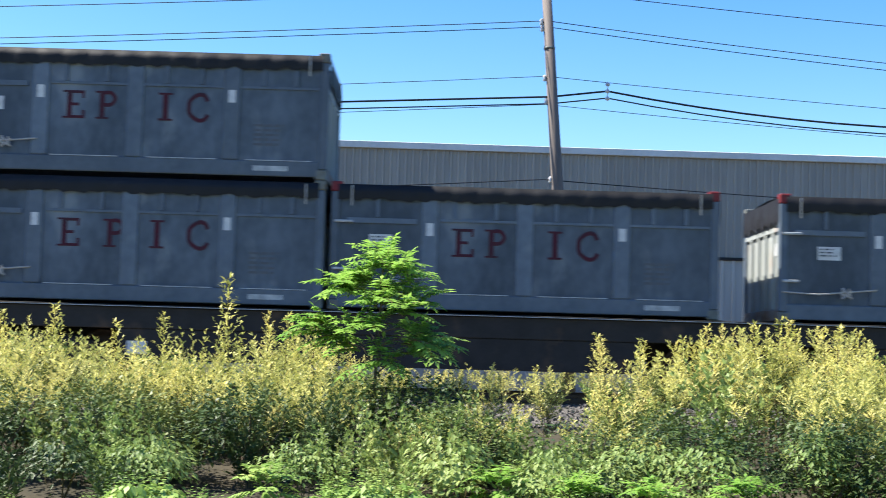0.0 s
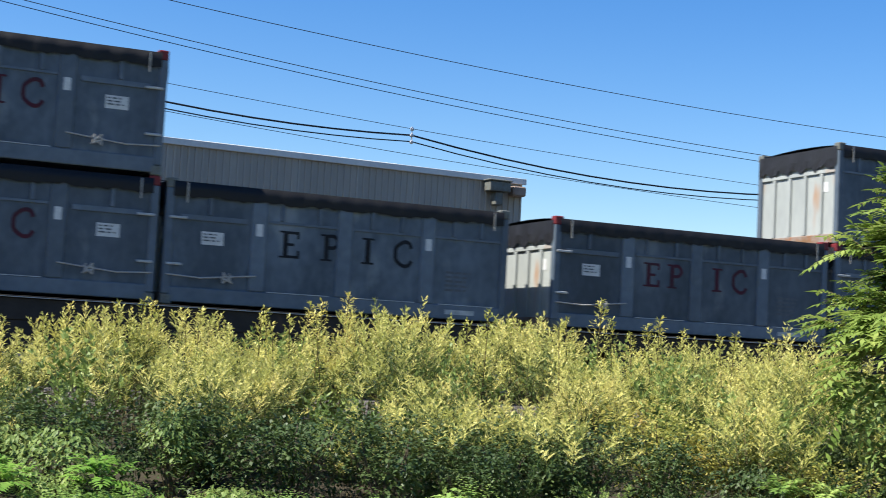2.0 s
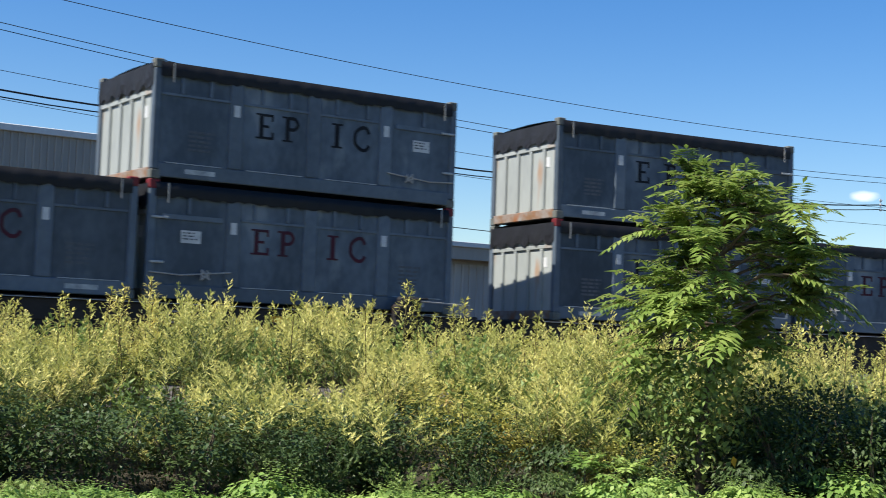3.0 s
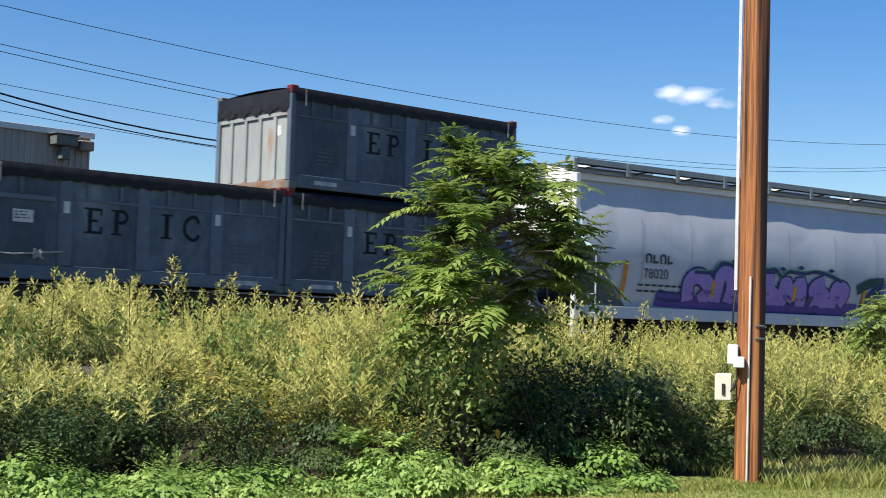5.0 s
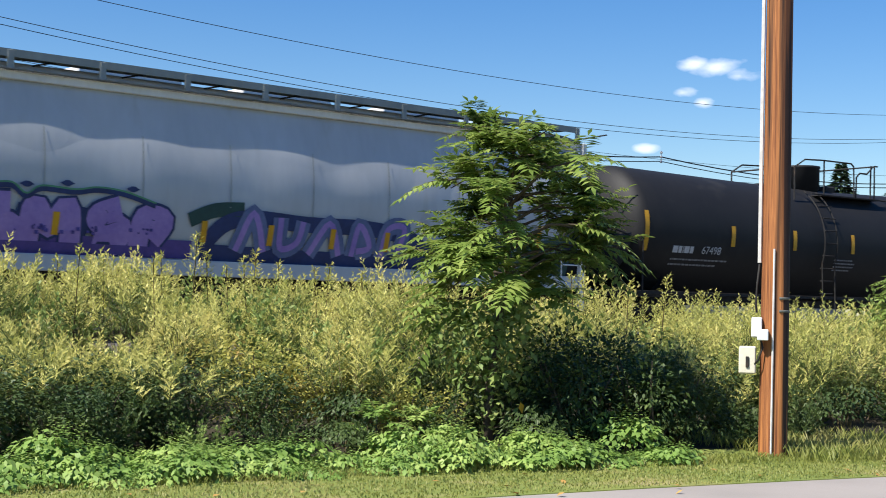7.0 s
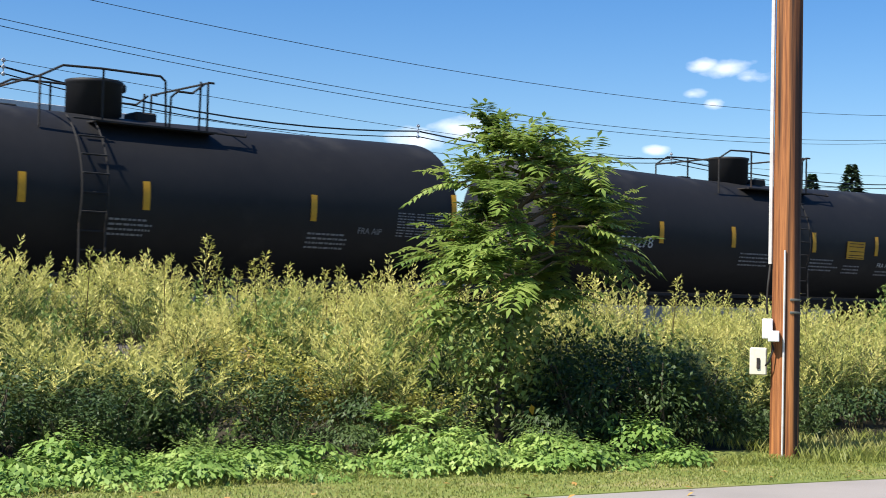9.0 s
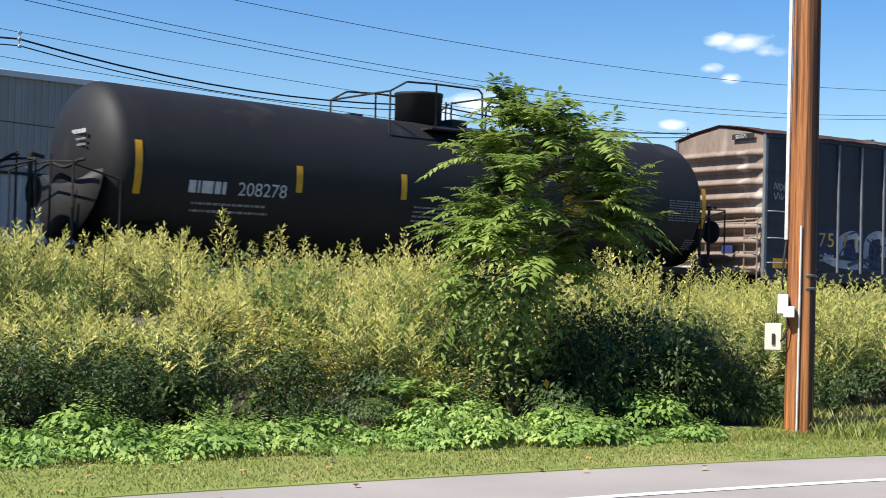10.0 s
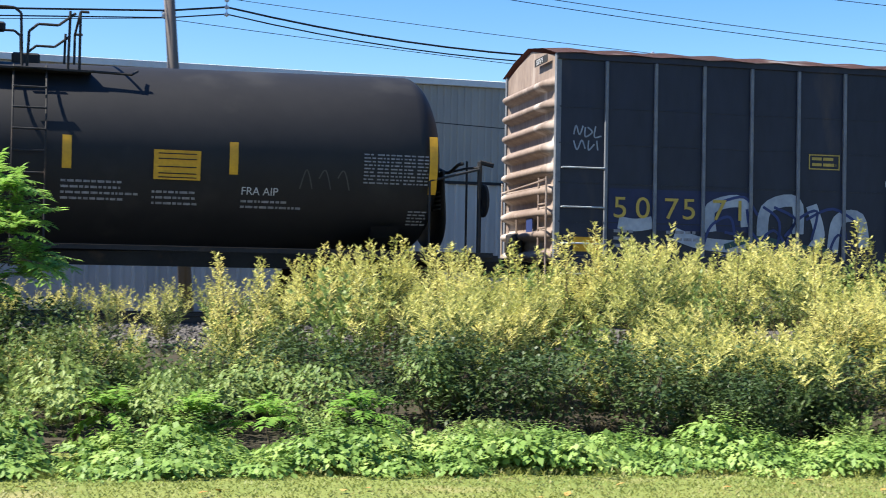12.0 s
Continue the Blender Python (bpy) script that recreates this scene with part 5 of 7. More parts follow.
def container(flip, letters, castings, spray="", end_material="end_paint"):
    """An open-top bulk container with a tarp: origin at the middle of its floor. flip: its latch bay is at the +x end."""
    box = thing("bulk_container", "", "container")
    hx, hy = LONG / 2, WIDE / 2
    sx = -1 if flip else 1

    def across(a, b):
        return (min(a * sx, b * sx), max(a * sx, b * sx))

    ribs = [-hx * 0.49, 0.0, hx * 0.50]
    body = bmesh.new()
    for side in (-1, 1):
        y = side * (hy - 0.055)
        part("side_panel", blocks((-hx + 0.13, hx - 0.13, y - 0.02, y + 0.02, 0.27, TALL - 0.1)), M["paint_dark"], box)
    block(body, -hx + 0.1, hx - 0.1, -hy + 0.08, hy - 0.08, 0.12, 0.2)
    part("floor", body, M["paint_dark"], box)
    part("bottom_rail", blocks((-hx + 0.12, hx - 0.12, -hy, -hy + 0.1, 0.04, 0.28), (-hx + 0.12, hx - 0.12, hy - 0.1, hy, 0.04, 0.28), bevel=0.012), M["paint"], box)
    part("top_rail", blocks((-hx + 0.12, hx - 0.12, -hy, -hy + 0.09, TALL - 0.14, TALL - 0.02), (-hx + 0.12, hx - 0.12, hy - 0.09, hy, TALL - 0.14, TALL - 0.02), bevel=0.01), M["paint"], box)
    for x in ribs:
        part("side_post", blocks((x * sx - 0.13, x * sx + 0.13, -hy, -hy + 0.07, 0.283, TALL - 0.143), bevel=0.016), M["paint"], box)
    slim = bmesh.new()
    for x in (-hx * 0.76, -hx * 0.36, -hx * 0.15, hx * 0.16, hx * 0.34, hx * 0.66, hx * 0.83):
        block(slim, x * sx - 0.028, x * sx + 0.028, -hy + 0.004, -hy + 0.05, 1.46, TALL - 0.143)
    block(slim, *across(-hx + 0.25, -hx * 0.56), -hy + 0.006, -hy + 0.05, 1.36, 1.44)
    block(slim, *across(-hx * 0.44, hx - 0.14), -hy + 0.012, -hy + 0.05, 1.41, 1.45)
    part("stiffener", slim, M["paint"], box)
    part("ledge", blocks(*[(*across(a, b), -hy - 0.006, -hy + 0.004, 0.278, 0.292) for a, b in ((-hx * 0.43, -hx * 0.08), (hx * 0.07, hx * 0.43), (hx * 0.58, hx * 0.92))]), M["edge"], box, "bright worn lower edge")
    for x in (-1, 1):
        for y in (-1, 1):
            post = part("corner_post", blocks((x * (hx - 0.13), x * hx, y * (hy - 0.13), y * hy, 0.16, TALL - 0.11), bevel=0.014), M["paint"], box)
            for z, tone in ((0.0, "casting"), (TALL - 0.112, castings if y < 0 else "casting")):
                part("corner_casting", blocks((x * (hx - 0.17), x * (hx + 0.006), y * (hy - 0.16), y * (hy + 0.006), z, z + 0.155 if z else 0.155), bevel=0.014), M[tone], post)
    for x in (-1, 1):
        end = bmesh.new()
        block(end, x * (hx - 0.09), x * (hx - 0.05), -hy + 0.13, hy - 0.13, 0.1, TALL - 0.1)
        end_wall = part("end_wall", end, M[end_material], box, "pale ribbed end wall")
        for y in (-0.76, -0.25, 0.25, 0.76):
            part("rib", blocks((x * (hx - 0.05), x * (hx - 0.005), y - 0.045, y + 0.045, 0.203, 1.42), bevel=0.01), M[end_material], end_wall)
        part("cross_rail", blocks((x * (hx - 0.05), x * (hx - 0.01), -hy + 0.13, hy - 0.13, 1.422, 1.50), bevel=0.008), M[end_material], end_wall)
        part("end_sill", blocks((x * (hx - 0.08), x * hx, -hy + 0.13, hy - 0.13, 0.02, 0.2), bevel=0.01), M["rusty_sill"], end_wall, "rust stained lower sill")
        part("sticker", blocks((x * (hx - 0.05), x * (hx - 0.043), -0.75 - 0.2, -0.75 - 0.06, 1.05, 1.25)), M["sticker"], end_wall)
        flap, rows = bmesh.new(), []
        n = 26
        for i in range(n + 1):
            y = -hy + 0.05 + (WIDE - 0.1) * i / n
            drop = 0.42 + 0.05 * math.sin(i * 1.3 + x) + 0.03 * math.sin(i * 2.9)
            rows.append([flap.verts.new((x * (hx + 0.012), y, TALL - 0.03)), flap.verts.new((x * (hx + 0.02 + 0.008 * math.sin(i)), y, TALL - drop * 0.6)), flap.verts.new((x * (hx + 0.014 + 0.012 * math.sin(i * 1.7)), y, TALL - drop))])
        for a, b in zip(rows, rows[1:]):
            for k in range(2):
                flap.faces.new((a[k], b[k], b[k + 1], a[k + 1]))
        bmesh.ops.solidify(flap, geom=flap.faces[:], thickness=0.008)
        part("tarp_flap", flap, M["tarp_flap"], box, "hanging grey tarp flap")
    # the tarp: domed a little, its hem hanging down both sides in shallow folds
    tarp, rows, n = bmesh.new(), [], 72
    rnd = random.Random(int(flip) * 7 + len(letters))
    for i in range(n + 1):
        x = -hx + 0.1 + (LONG - 0.2) * i / n
        hem = 0.235 + 0.012 * math.sin(i * 0.55) + 0.012 * math.sin(i * 1.9 + 1) + rnd.uniform(-0.012, 0.012)
        fold = 0.012 * math.sin(i * 1.25) + 0.008 * math.sin(i * 2.7)
        sag = 0.02 * math.sin(i * 0.31)
        rows.append([tarp.verts.new(p) for p in ((x, -hy - 0.014 + fold * 0.6, TALL - hem), (x, -hy - 0.024 + fold, TALL - 0.12), (x, -hy - 0.006, TALL + 0.0), (x, -hy * 0.5, TALL + 0.045 + sag), (x, 0, TALL + 0.06 + sag), (x, hy * 0.5, TALL + 0.045 + sag), (x, hy + 0.006, TALL), (x, hy + 0.024, TALL - 0.12), (x, hy + 0.014, TALL - hem))])
    for a, b in zip(rows, rows[1:]):
        for k in range(8):
            tarp.faces.new((a[k], b[k], b[k + 1], a[k + 1])).smooth = True
    part("tarp", tarp, M["tarp"], box, "black tarp over the open top")
    for x in (-hx + 0.32, hx - 0.3):
        part("strap", blocks((x - 0.012, x + 0.012, -hy - 0.05, -hy - 0.044, TALL - 0.34, TALL - 0.02)), M["rope"], box, "short pale tarp strap")
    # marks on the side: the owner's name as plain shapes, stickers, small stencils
    y, z = -hy + 0.032, 1.09
    m = M["letter_red" if letters.startswith("red") else "letter_black"]
    a, b, c, d = (-0.95, -0.24, 0.42, 1.06) if letters.endswith("even") else (-0.96, -0.45, 0.47, 0.98)

    def shapes(*boxes):
        return blocks(*[(x0, x1, y - 0.004, y, z + z0, z + z1) for x0, x1, z0, z1 in boxes])

    def flat_on(q, w):
        return (q, y - 0.003, w)

    part("marking", shapes((a - 0.11, a - 0.03, -0.22, 0.22), (a - 0.18, a - 0.11, -0.22, -0.19), (a - 0.18, a - 0.11, 0.19, 0.22), (a - 0.03, a + 0.17, -0.22, -0.175), (a - 0.03, a + 0.16, 0.175, 0.22), (a - 0.03, a + 0.08, -0.02, 0.025), (a + 0.13, a + 0.17, -0.175, -0.09), (a + 0.125, a + 0.16, 0.10, 0.175)), m, box)
    bowl = ribbon([[(b - 0.04, z + 0.195), (b + 0.07, z + 0.19), (b + 0.13, z + 0.10), (b + 0.07, z + 0.01), (b - 0.04, z + 0.0)]], 0.06, flat_on)
    marking = part("marking", shapes((b - 0.11, b - 0.03, -0.22, 0.22), (b - 0.18, b - 0.11, 0.19, 0.22), (b - 0.17, b - 0.11, -0.22, -0.19), (b - 0.03, b + 0.03, -0.22, -0.19)), m, box)
    part("bowl", bowl, m, marking)
    part("marking", shapes((c - 0.04, c + 0.045, -0.22, 0.22), (c - 0.11, c - 0.04, 0.188, 0.22), (c + 0.045, c + 0.115, 0.188, 0.22), (c - 0.11, c - 0.04, -0.22, -0.188), (c + 0.045, c + 0.115, -0.22, -0.188)), m, box)
    part("marking", ribbon([[(d + 0.15, z + 0.10), (d + 0.10, z + 0.19), (d, z + 0.20), (d - 0.12, z + 0.11), (d - 0.14, z), (d - 0.12, z - 0.11), (d, z - 0.20), (d + 0.10, z - 0.19), (d + 0.16, z - 0.11)]], 0.065, flat_on), m, box)
    for x in (ribs[0], ribs[2]):
        part("sticker", blocks((x * sx - 0.055, x * sx + 0.055, -hy - 0.004, -hy, 1.18, 1.38)), M["sticker"], box, "small white sticker")
    panel_x = -hx * 0.745 * sx
    notice = part("notice", blocks((panel_x - 0.17, panel_x + 0.19, y - 0.004, y, 0.98, 1.19)), M["sticker"], box, "white notice plate")
    part("writing", bars(panel_x - 0.14, 1.16, 0.28, 3, 0.022, 0.05, y - 0.005, 4), M["faded"], notice)
    part("stencil", bars(hx * 0.70 * sx - 0.25, 0.86, 0.5, 5, 0.04, 0.075, y, 6), M["faded"], box, "faded dark stencil block")
    part("scuff", blocks((*across(hx * 0.62, hx * 0.80), -hy - 0.003, -hy, 0.12, 0.2)), M["edge"], box, "pale scuffed patch")
    # the latch bay: hinges, a taut rope and its knot
    for b, z in ((0.34, 1.36), (0.3, 0.62)):
        part("latch_bar", blocks((*across(-hx + 0.05, -hx + b), -hy - 0.03, -hy, z, z + 0.04), bevel=0.008), M["edge"], box, "worn steel latch bar")
    part("rope", rods(0.013, [((-hx + 0.05) * sx, -hy - 0.02, 0.47), (-hx * 0.8 * sx, -hy - 0.03, 0.44), (-hx * 0.6 * sx, -hy - 0.02, 0.50), (-hx * 0.5 * sx, -hy - 0.02, 0.53)]), M["rope"], box, "pale rope along the latch bay")
    knot = [((-hx * 0.66 + 0.1 * math.sin(i * 1.9)) * sx, -hy - 0.035 - 0.01 * (i % 2), 0.46 + 0.09 * math.sin(i * 2.6)) for i in range(9)]
    part("knot", rods(0.014, knot), M["rope"], box, "tangled rope knot")
    if spray == "lime":
        lines = [[(-0.95, 0.74), (-1.0, 0.5), (-0.98, 0.72), (-0.86, 0.7), (-0.9, 0.6), (-0.98, 0.58)], [(-0.8, 0.66), (-0.88, 0.5), (-0.76, 0.46), (-0.72, 0.62), (-0.8, 0.66)], [(-0.68, 0.7), (-0.66, 0.48)], [(-0.58, 0.46), (-0.56, 0.66), (-0.44, 0.48), (-0.40, 0.70)], [(-0.3, 0.68), (-0.1, 0.66), (-0.3, 0.46), (-0.02, 0.45), (0.0, 0.55), (-0.3, 0.58)], [(-1.0, 0.40), (-0.3, 0.36), (-0.05, 0.38)]]
        sprayed(box, M["lime_spray"], "pale yellow-green graffiti scrawl", lines, 0.045, lambda a, b: (a - 0.1, y - 0.006, b - 0.02))
    if spray in ("lime", "pink"):
        lines = [[(1.72, 0.9), (1.75, 0.6), (1.85, 0.5), (1.9, 0.7), (1.95, 0.5)], [(2.05, 0.55), (2.1, 0.8), (2.25, 0.75), (2.15, 0.5), (2.05, 0.6)], [(2.3, 0.5), (2.3, 0.85), (2.48, 0.78), (2.32, 0.62)], [(2.5, 0.65), (2.8, 0.84), (2.72, 0.5), (2.55, 0.3)], [(1.9, 0.42), (2.3, 0.4)]]
        sprayed(box, M["pink_spray"], "red graffiti scrawl", lines, 0.04, lambda a, b: (a, y - 0.006, b))
    if spray == "white":
        lines = [[(-0.9, 0.4), (-0.75, 0.5), (-0.85, 0.35), (-0.6, 0.5)], [(-0.5, 0.36), (-0.45, 0.52), (-0.35, 0.40), (-0.2, 0.48), (-0.05, 0.38), (0.25, 0.42)]]
        sprayed(box, M["pale_spray"], "thin white scribble", lines, 0.022, lambda a, b: (a, y - 0.006, b))
    return box


def truck(parent, x, name="truck"):
    """A two-axle freight truck under a car, centred at x."""
    base = part(name, blocks((x - 0.35, x + 0.35, -1.0, 1.0, 0.5, 0.72), (x - 0.25, x + 0.25, -1.18, 1.18, 0.42, 0.6), bevel=0.03), M["chassis"], parent)
    for side in (-1, 1):
        y = side * 1.1
        frame_bm = tube([(x - 1.05, y, 0.44), (x - 0.55, y, 0.62), (x, y, 0.66), (x + 0.55, y, 0.62), (x + 1.05, y, 0.44)], [0.1, 0.11, 0.13, 0.11, 0.1], 8)
        rod(frame_bm, (x - 0.6, y, 0.55), (x - 0.2, y, 0.24), 0.07)
        rod(frame_bm, (x + 0.6, y, 0.55), (x + 0.2, y, 0.24), 0.07)
        block(frame_bm, x - 0.3, x + 0.3, y - 0.08, y + 0.08, 0.18, 0.28, bevel=0.02)
        for dx in (-0.12, 0.12):
            rod(frame_bm, (x + dx, y, 0.28), (x + dx, y, 0.56), 0.07)
        part("side_frame", frame_bm, M["chassis"], base)
    for dx in (-0.88, 0.88):
        bm = rod(bmesh.new(), (0, -1.15, 0), (0, 1.15, 0), 0.075, 10)
        for side in (-1, 1):
            y = side * 0.75
            disc = lathe([(0.06, y - 0.07), (0.16, y - 0.07), (0.2, y - 0.02 * side), (0.36, y - 0.02 * side), (0.37, y - 0.07), (0.42, y - 0.07), (0.42, y + 0.05), (0.445, y - 0.07 * side if side < 0 else y - 0.06), (0.37, y + 0.07), (0.06, y + 0.07)], 28, "y")
            data = bpy.data.meshes.new("disc")
            disc.to_mesh(data)
            disc.free()
            bm.from_mesh(data)
            bpy.data.meshes.remove(data)
        for k in range(5):
            a = k * 2 * math.pi / 5
            rod(bm, (0.27 * math.cos(a), -0.84, 0.27 * math.sin(a)), (0.27 * math.cos(a), -0.70, 0.27 * math.sin(a)), 0.04, 6)
        ob = part("wheelset", bm, M["wheel"], parent)
        ob.location = (x + dx, 0, 0.42)
        WHEELS.append((ob, x + dx))


def coupler(parent, x, way):
    bm = blocks((min(x, x + way * 0.6), max(x, x + way * 0.6), -0.12, 0.12, 0.72, 0.95), (min(x + way * 0.5, x + way * 0.85), max(x + way * 0.5, x + way * 0.85), -0.2, 0.2, 0.66, 1.0), bevel=0.03)
    part("coupler", bm, M["chassis"], parent)
    part("air_hose", tube([(x, -0.35, 0.72), (x + way * 0.3, -0.38, 0.4), (x + way * 0.7, -0.3, 0.42), (x + way * 0.9, -0.2, 0.6)], [0.025] * 4, 6), M["chassis"], parent)


def flat_car(s):
    """A long flat car for four containers: origin at its left end."""
    n = 26.75
    ob = car("flat_car", "long black steel container flat car", "rail car", s, n, "container flat cars")
    part("deck", blocks((0.3, n - 0.3, -1.25, 1.25, 1.1, 1.2), bevel=0.01), M["chassis"], ob)
    for side in (-1, 1):
        y = side * 1.25
        part("side_sill", blocks((0.25, n - 0.25, min(y, y + side * 0.1), max(y, y + side * 0.1), 0.85, 1.18), bevel=0.008), M["chassis"], ob)
        part("sill_cap", blocks((0.25, n - 0.25, min(y, y + side * 0.16), max(y, y + side * 0.16), 1.182, 1.215), bevel=0.008), M["chassis"], ob)
        for a, b in ((3.6, n / 2 - 1.7), (n / 2 + 1.7, n - 3.6)):
            part("belly_plate", blocks((a, b, min(y, y + side * 0.08), max(y, y + side * 0.08), 0.36, 0.848), bevel=0.008), M["chassis"], ob)
    part("bright_edge", blocks((0.4, n - 0.4, -1.415, -1.41, 1.188, 1.198)), M["edge"], ob, "worn bright sill edge")
    part("centre_sill", blocks((0.2, n - 0.2, -0.4, 0.4, 0.55, 1.1)), M["chassis"], ob)
    for x in (1.2, n - 4.4):
        part("reflector", blocks((x, x + 0.35, -1.358, -1.351, 0.96, 1.06)), M["yellow"], ob, "yellow reflective strip")
    part("label_frame", blocks(*ring(20.7, 0.98, 0.5, 0.2, -1.352, 0.02)), M["dim_text"], ob, "faded outlined label")
    part("label", blocks((3.75, 4.05, -1.338, -1.331, 0.46, 0.66)), M["sticker"], ob, "pale data plate")
    for x in (2.4, n / 2, n - 2.4):
        truck(ob, x)
    for x, way in ((0.25, -1), (n - 0.25, 1)):
        coupler(ob, x, way)
    for x in (0.15, n - 0.15):
        part("end_sill", blocks((x - 0.15, x + 0.15, -1.3, 1.3, 0.8, 1.22), bevel=0.02), M["chassis"], ob)
    stand = part("brake_stand", blocks((24.7, 25.15, -1.62, -1.42, 0.9, 1.38), (24.8, 25.3, -1.58, -1.44, 1.3, 1.52), bevel=0.05), M["chassis"], ob, "hand brake housing")
    part("lever", rods(0.02, [(24.7, -1.6, 1.15), (24.9, -1.62, 1.45), (25.4, -1.6, 1.5)]), M["chassis"], stand)
    part("grab_rail", rods(0.014, [(25.3, -1.45, 1.25), (25.3, -1.5, 1.45), (26.4, -1.5, 1.42), (26.4, -1.45, 1.2)]), M["rope"], ob)
    part("step", rods(0.016, [(26.1, -1.4, 0.9), (26.1, -1.42, 0.35), (26.4, -1.42, 0.35), (26.4, -1.4, 0.9)]), M["chassis"], ob)
    for i in range(4):
        x = 0.75 + 3.02 + i * 6.17 + (0.86 if i > 1 else 0.0)
        for dx in (-2.9, 2.9):
            part("pedestal", blocks((x + dx - 0.12, x + dx + 0.12, -1.24, -1.0, 1.2, 1.232), (x + dx - 0.12, x + dx + 0.12, 1.0, 1.24, 1.2, 1.232)), M["casting"], ob)
    return ob


def build_containers():
    lefts = [-7.40, -1.25, 5.74, 11.86, 20.32, 26.49, 33.46, 39.70, 48.24, 54.43, 61.46, 67.54]
    doubles = {0, 3, 4, 7, 8, 11}
    # position: (flip, letters, casting, spray), lower then upper
    looks = {0: [(False, "red_even", "casting", ""), (False, "red", "casting", "")], 1: [(False, "red", "red", "")], 2: [(False, "red", "red", "")], 3: [(False, "red", "red", "lime"), (False, "red", "red", "")],
             4: [(True, "red", "red", "white"), (True, "red", "red", "")], 5: [(False, "black_even", "casting", "")], 6: [(False, "red", "red", "")], 7: [(False, "red", "red", ""), (True, "black", "casting", "")],
             8: [(True, "black", "red", ""), (True, "black_even", "casting", "")], 9: [(False, "red", "casting", "")], 10: [(False, "black", "red", "")], 11: [(True, "black", "red", ""), (True, "black", "red", "")]}
    carriers = (-8.08, 19.64, 47.56)
    made, said = {}, {("red", 0): "grey-blue steel bulk container, dark red marks, black tarp", ("black", 0): "weathered grey bulk container, black marks, black tarp"}
    for i, s in enumerate(lefts):
        for level in range(2 if i in doubles else 1):
            key = looks[i][level]
            place = Matrix.Translation((s - carriers[i // 4] + LONG / 2, 0, 1.232 + level * 2.008))
            m = riding(carriers[i // 4], 26.75) @ place
            if key in made:
                ob = copy_thing(made[key], m)
            else:
                ob = made[key] = container(*key)
                ob.matrix_world = m
            text = said[(key[1].split("_")[0], 0)]
            if key[3] == "lime":
                text = "grey-blue bulk container with yellow-green and red graffiti scrawls"
            text += " above" if level else ""
            tagged(ob, text, "container", "bulk containers on the train")
            MOVERS.append((ob, carriers[i // 4], 26.75, place))
    for s in carriers:
        flat_car(s)


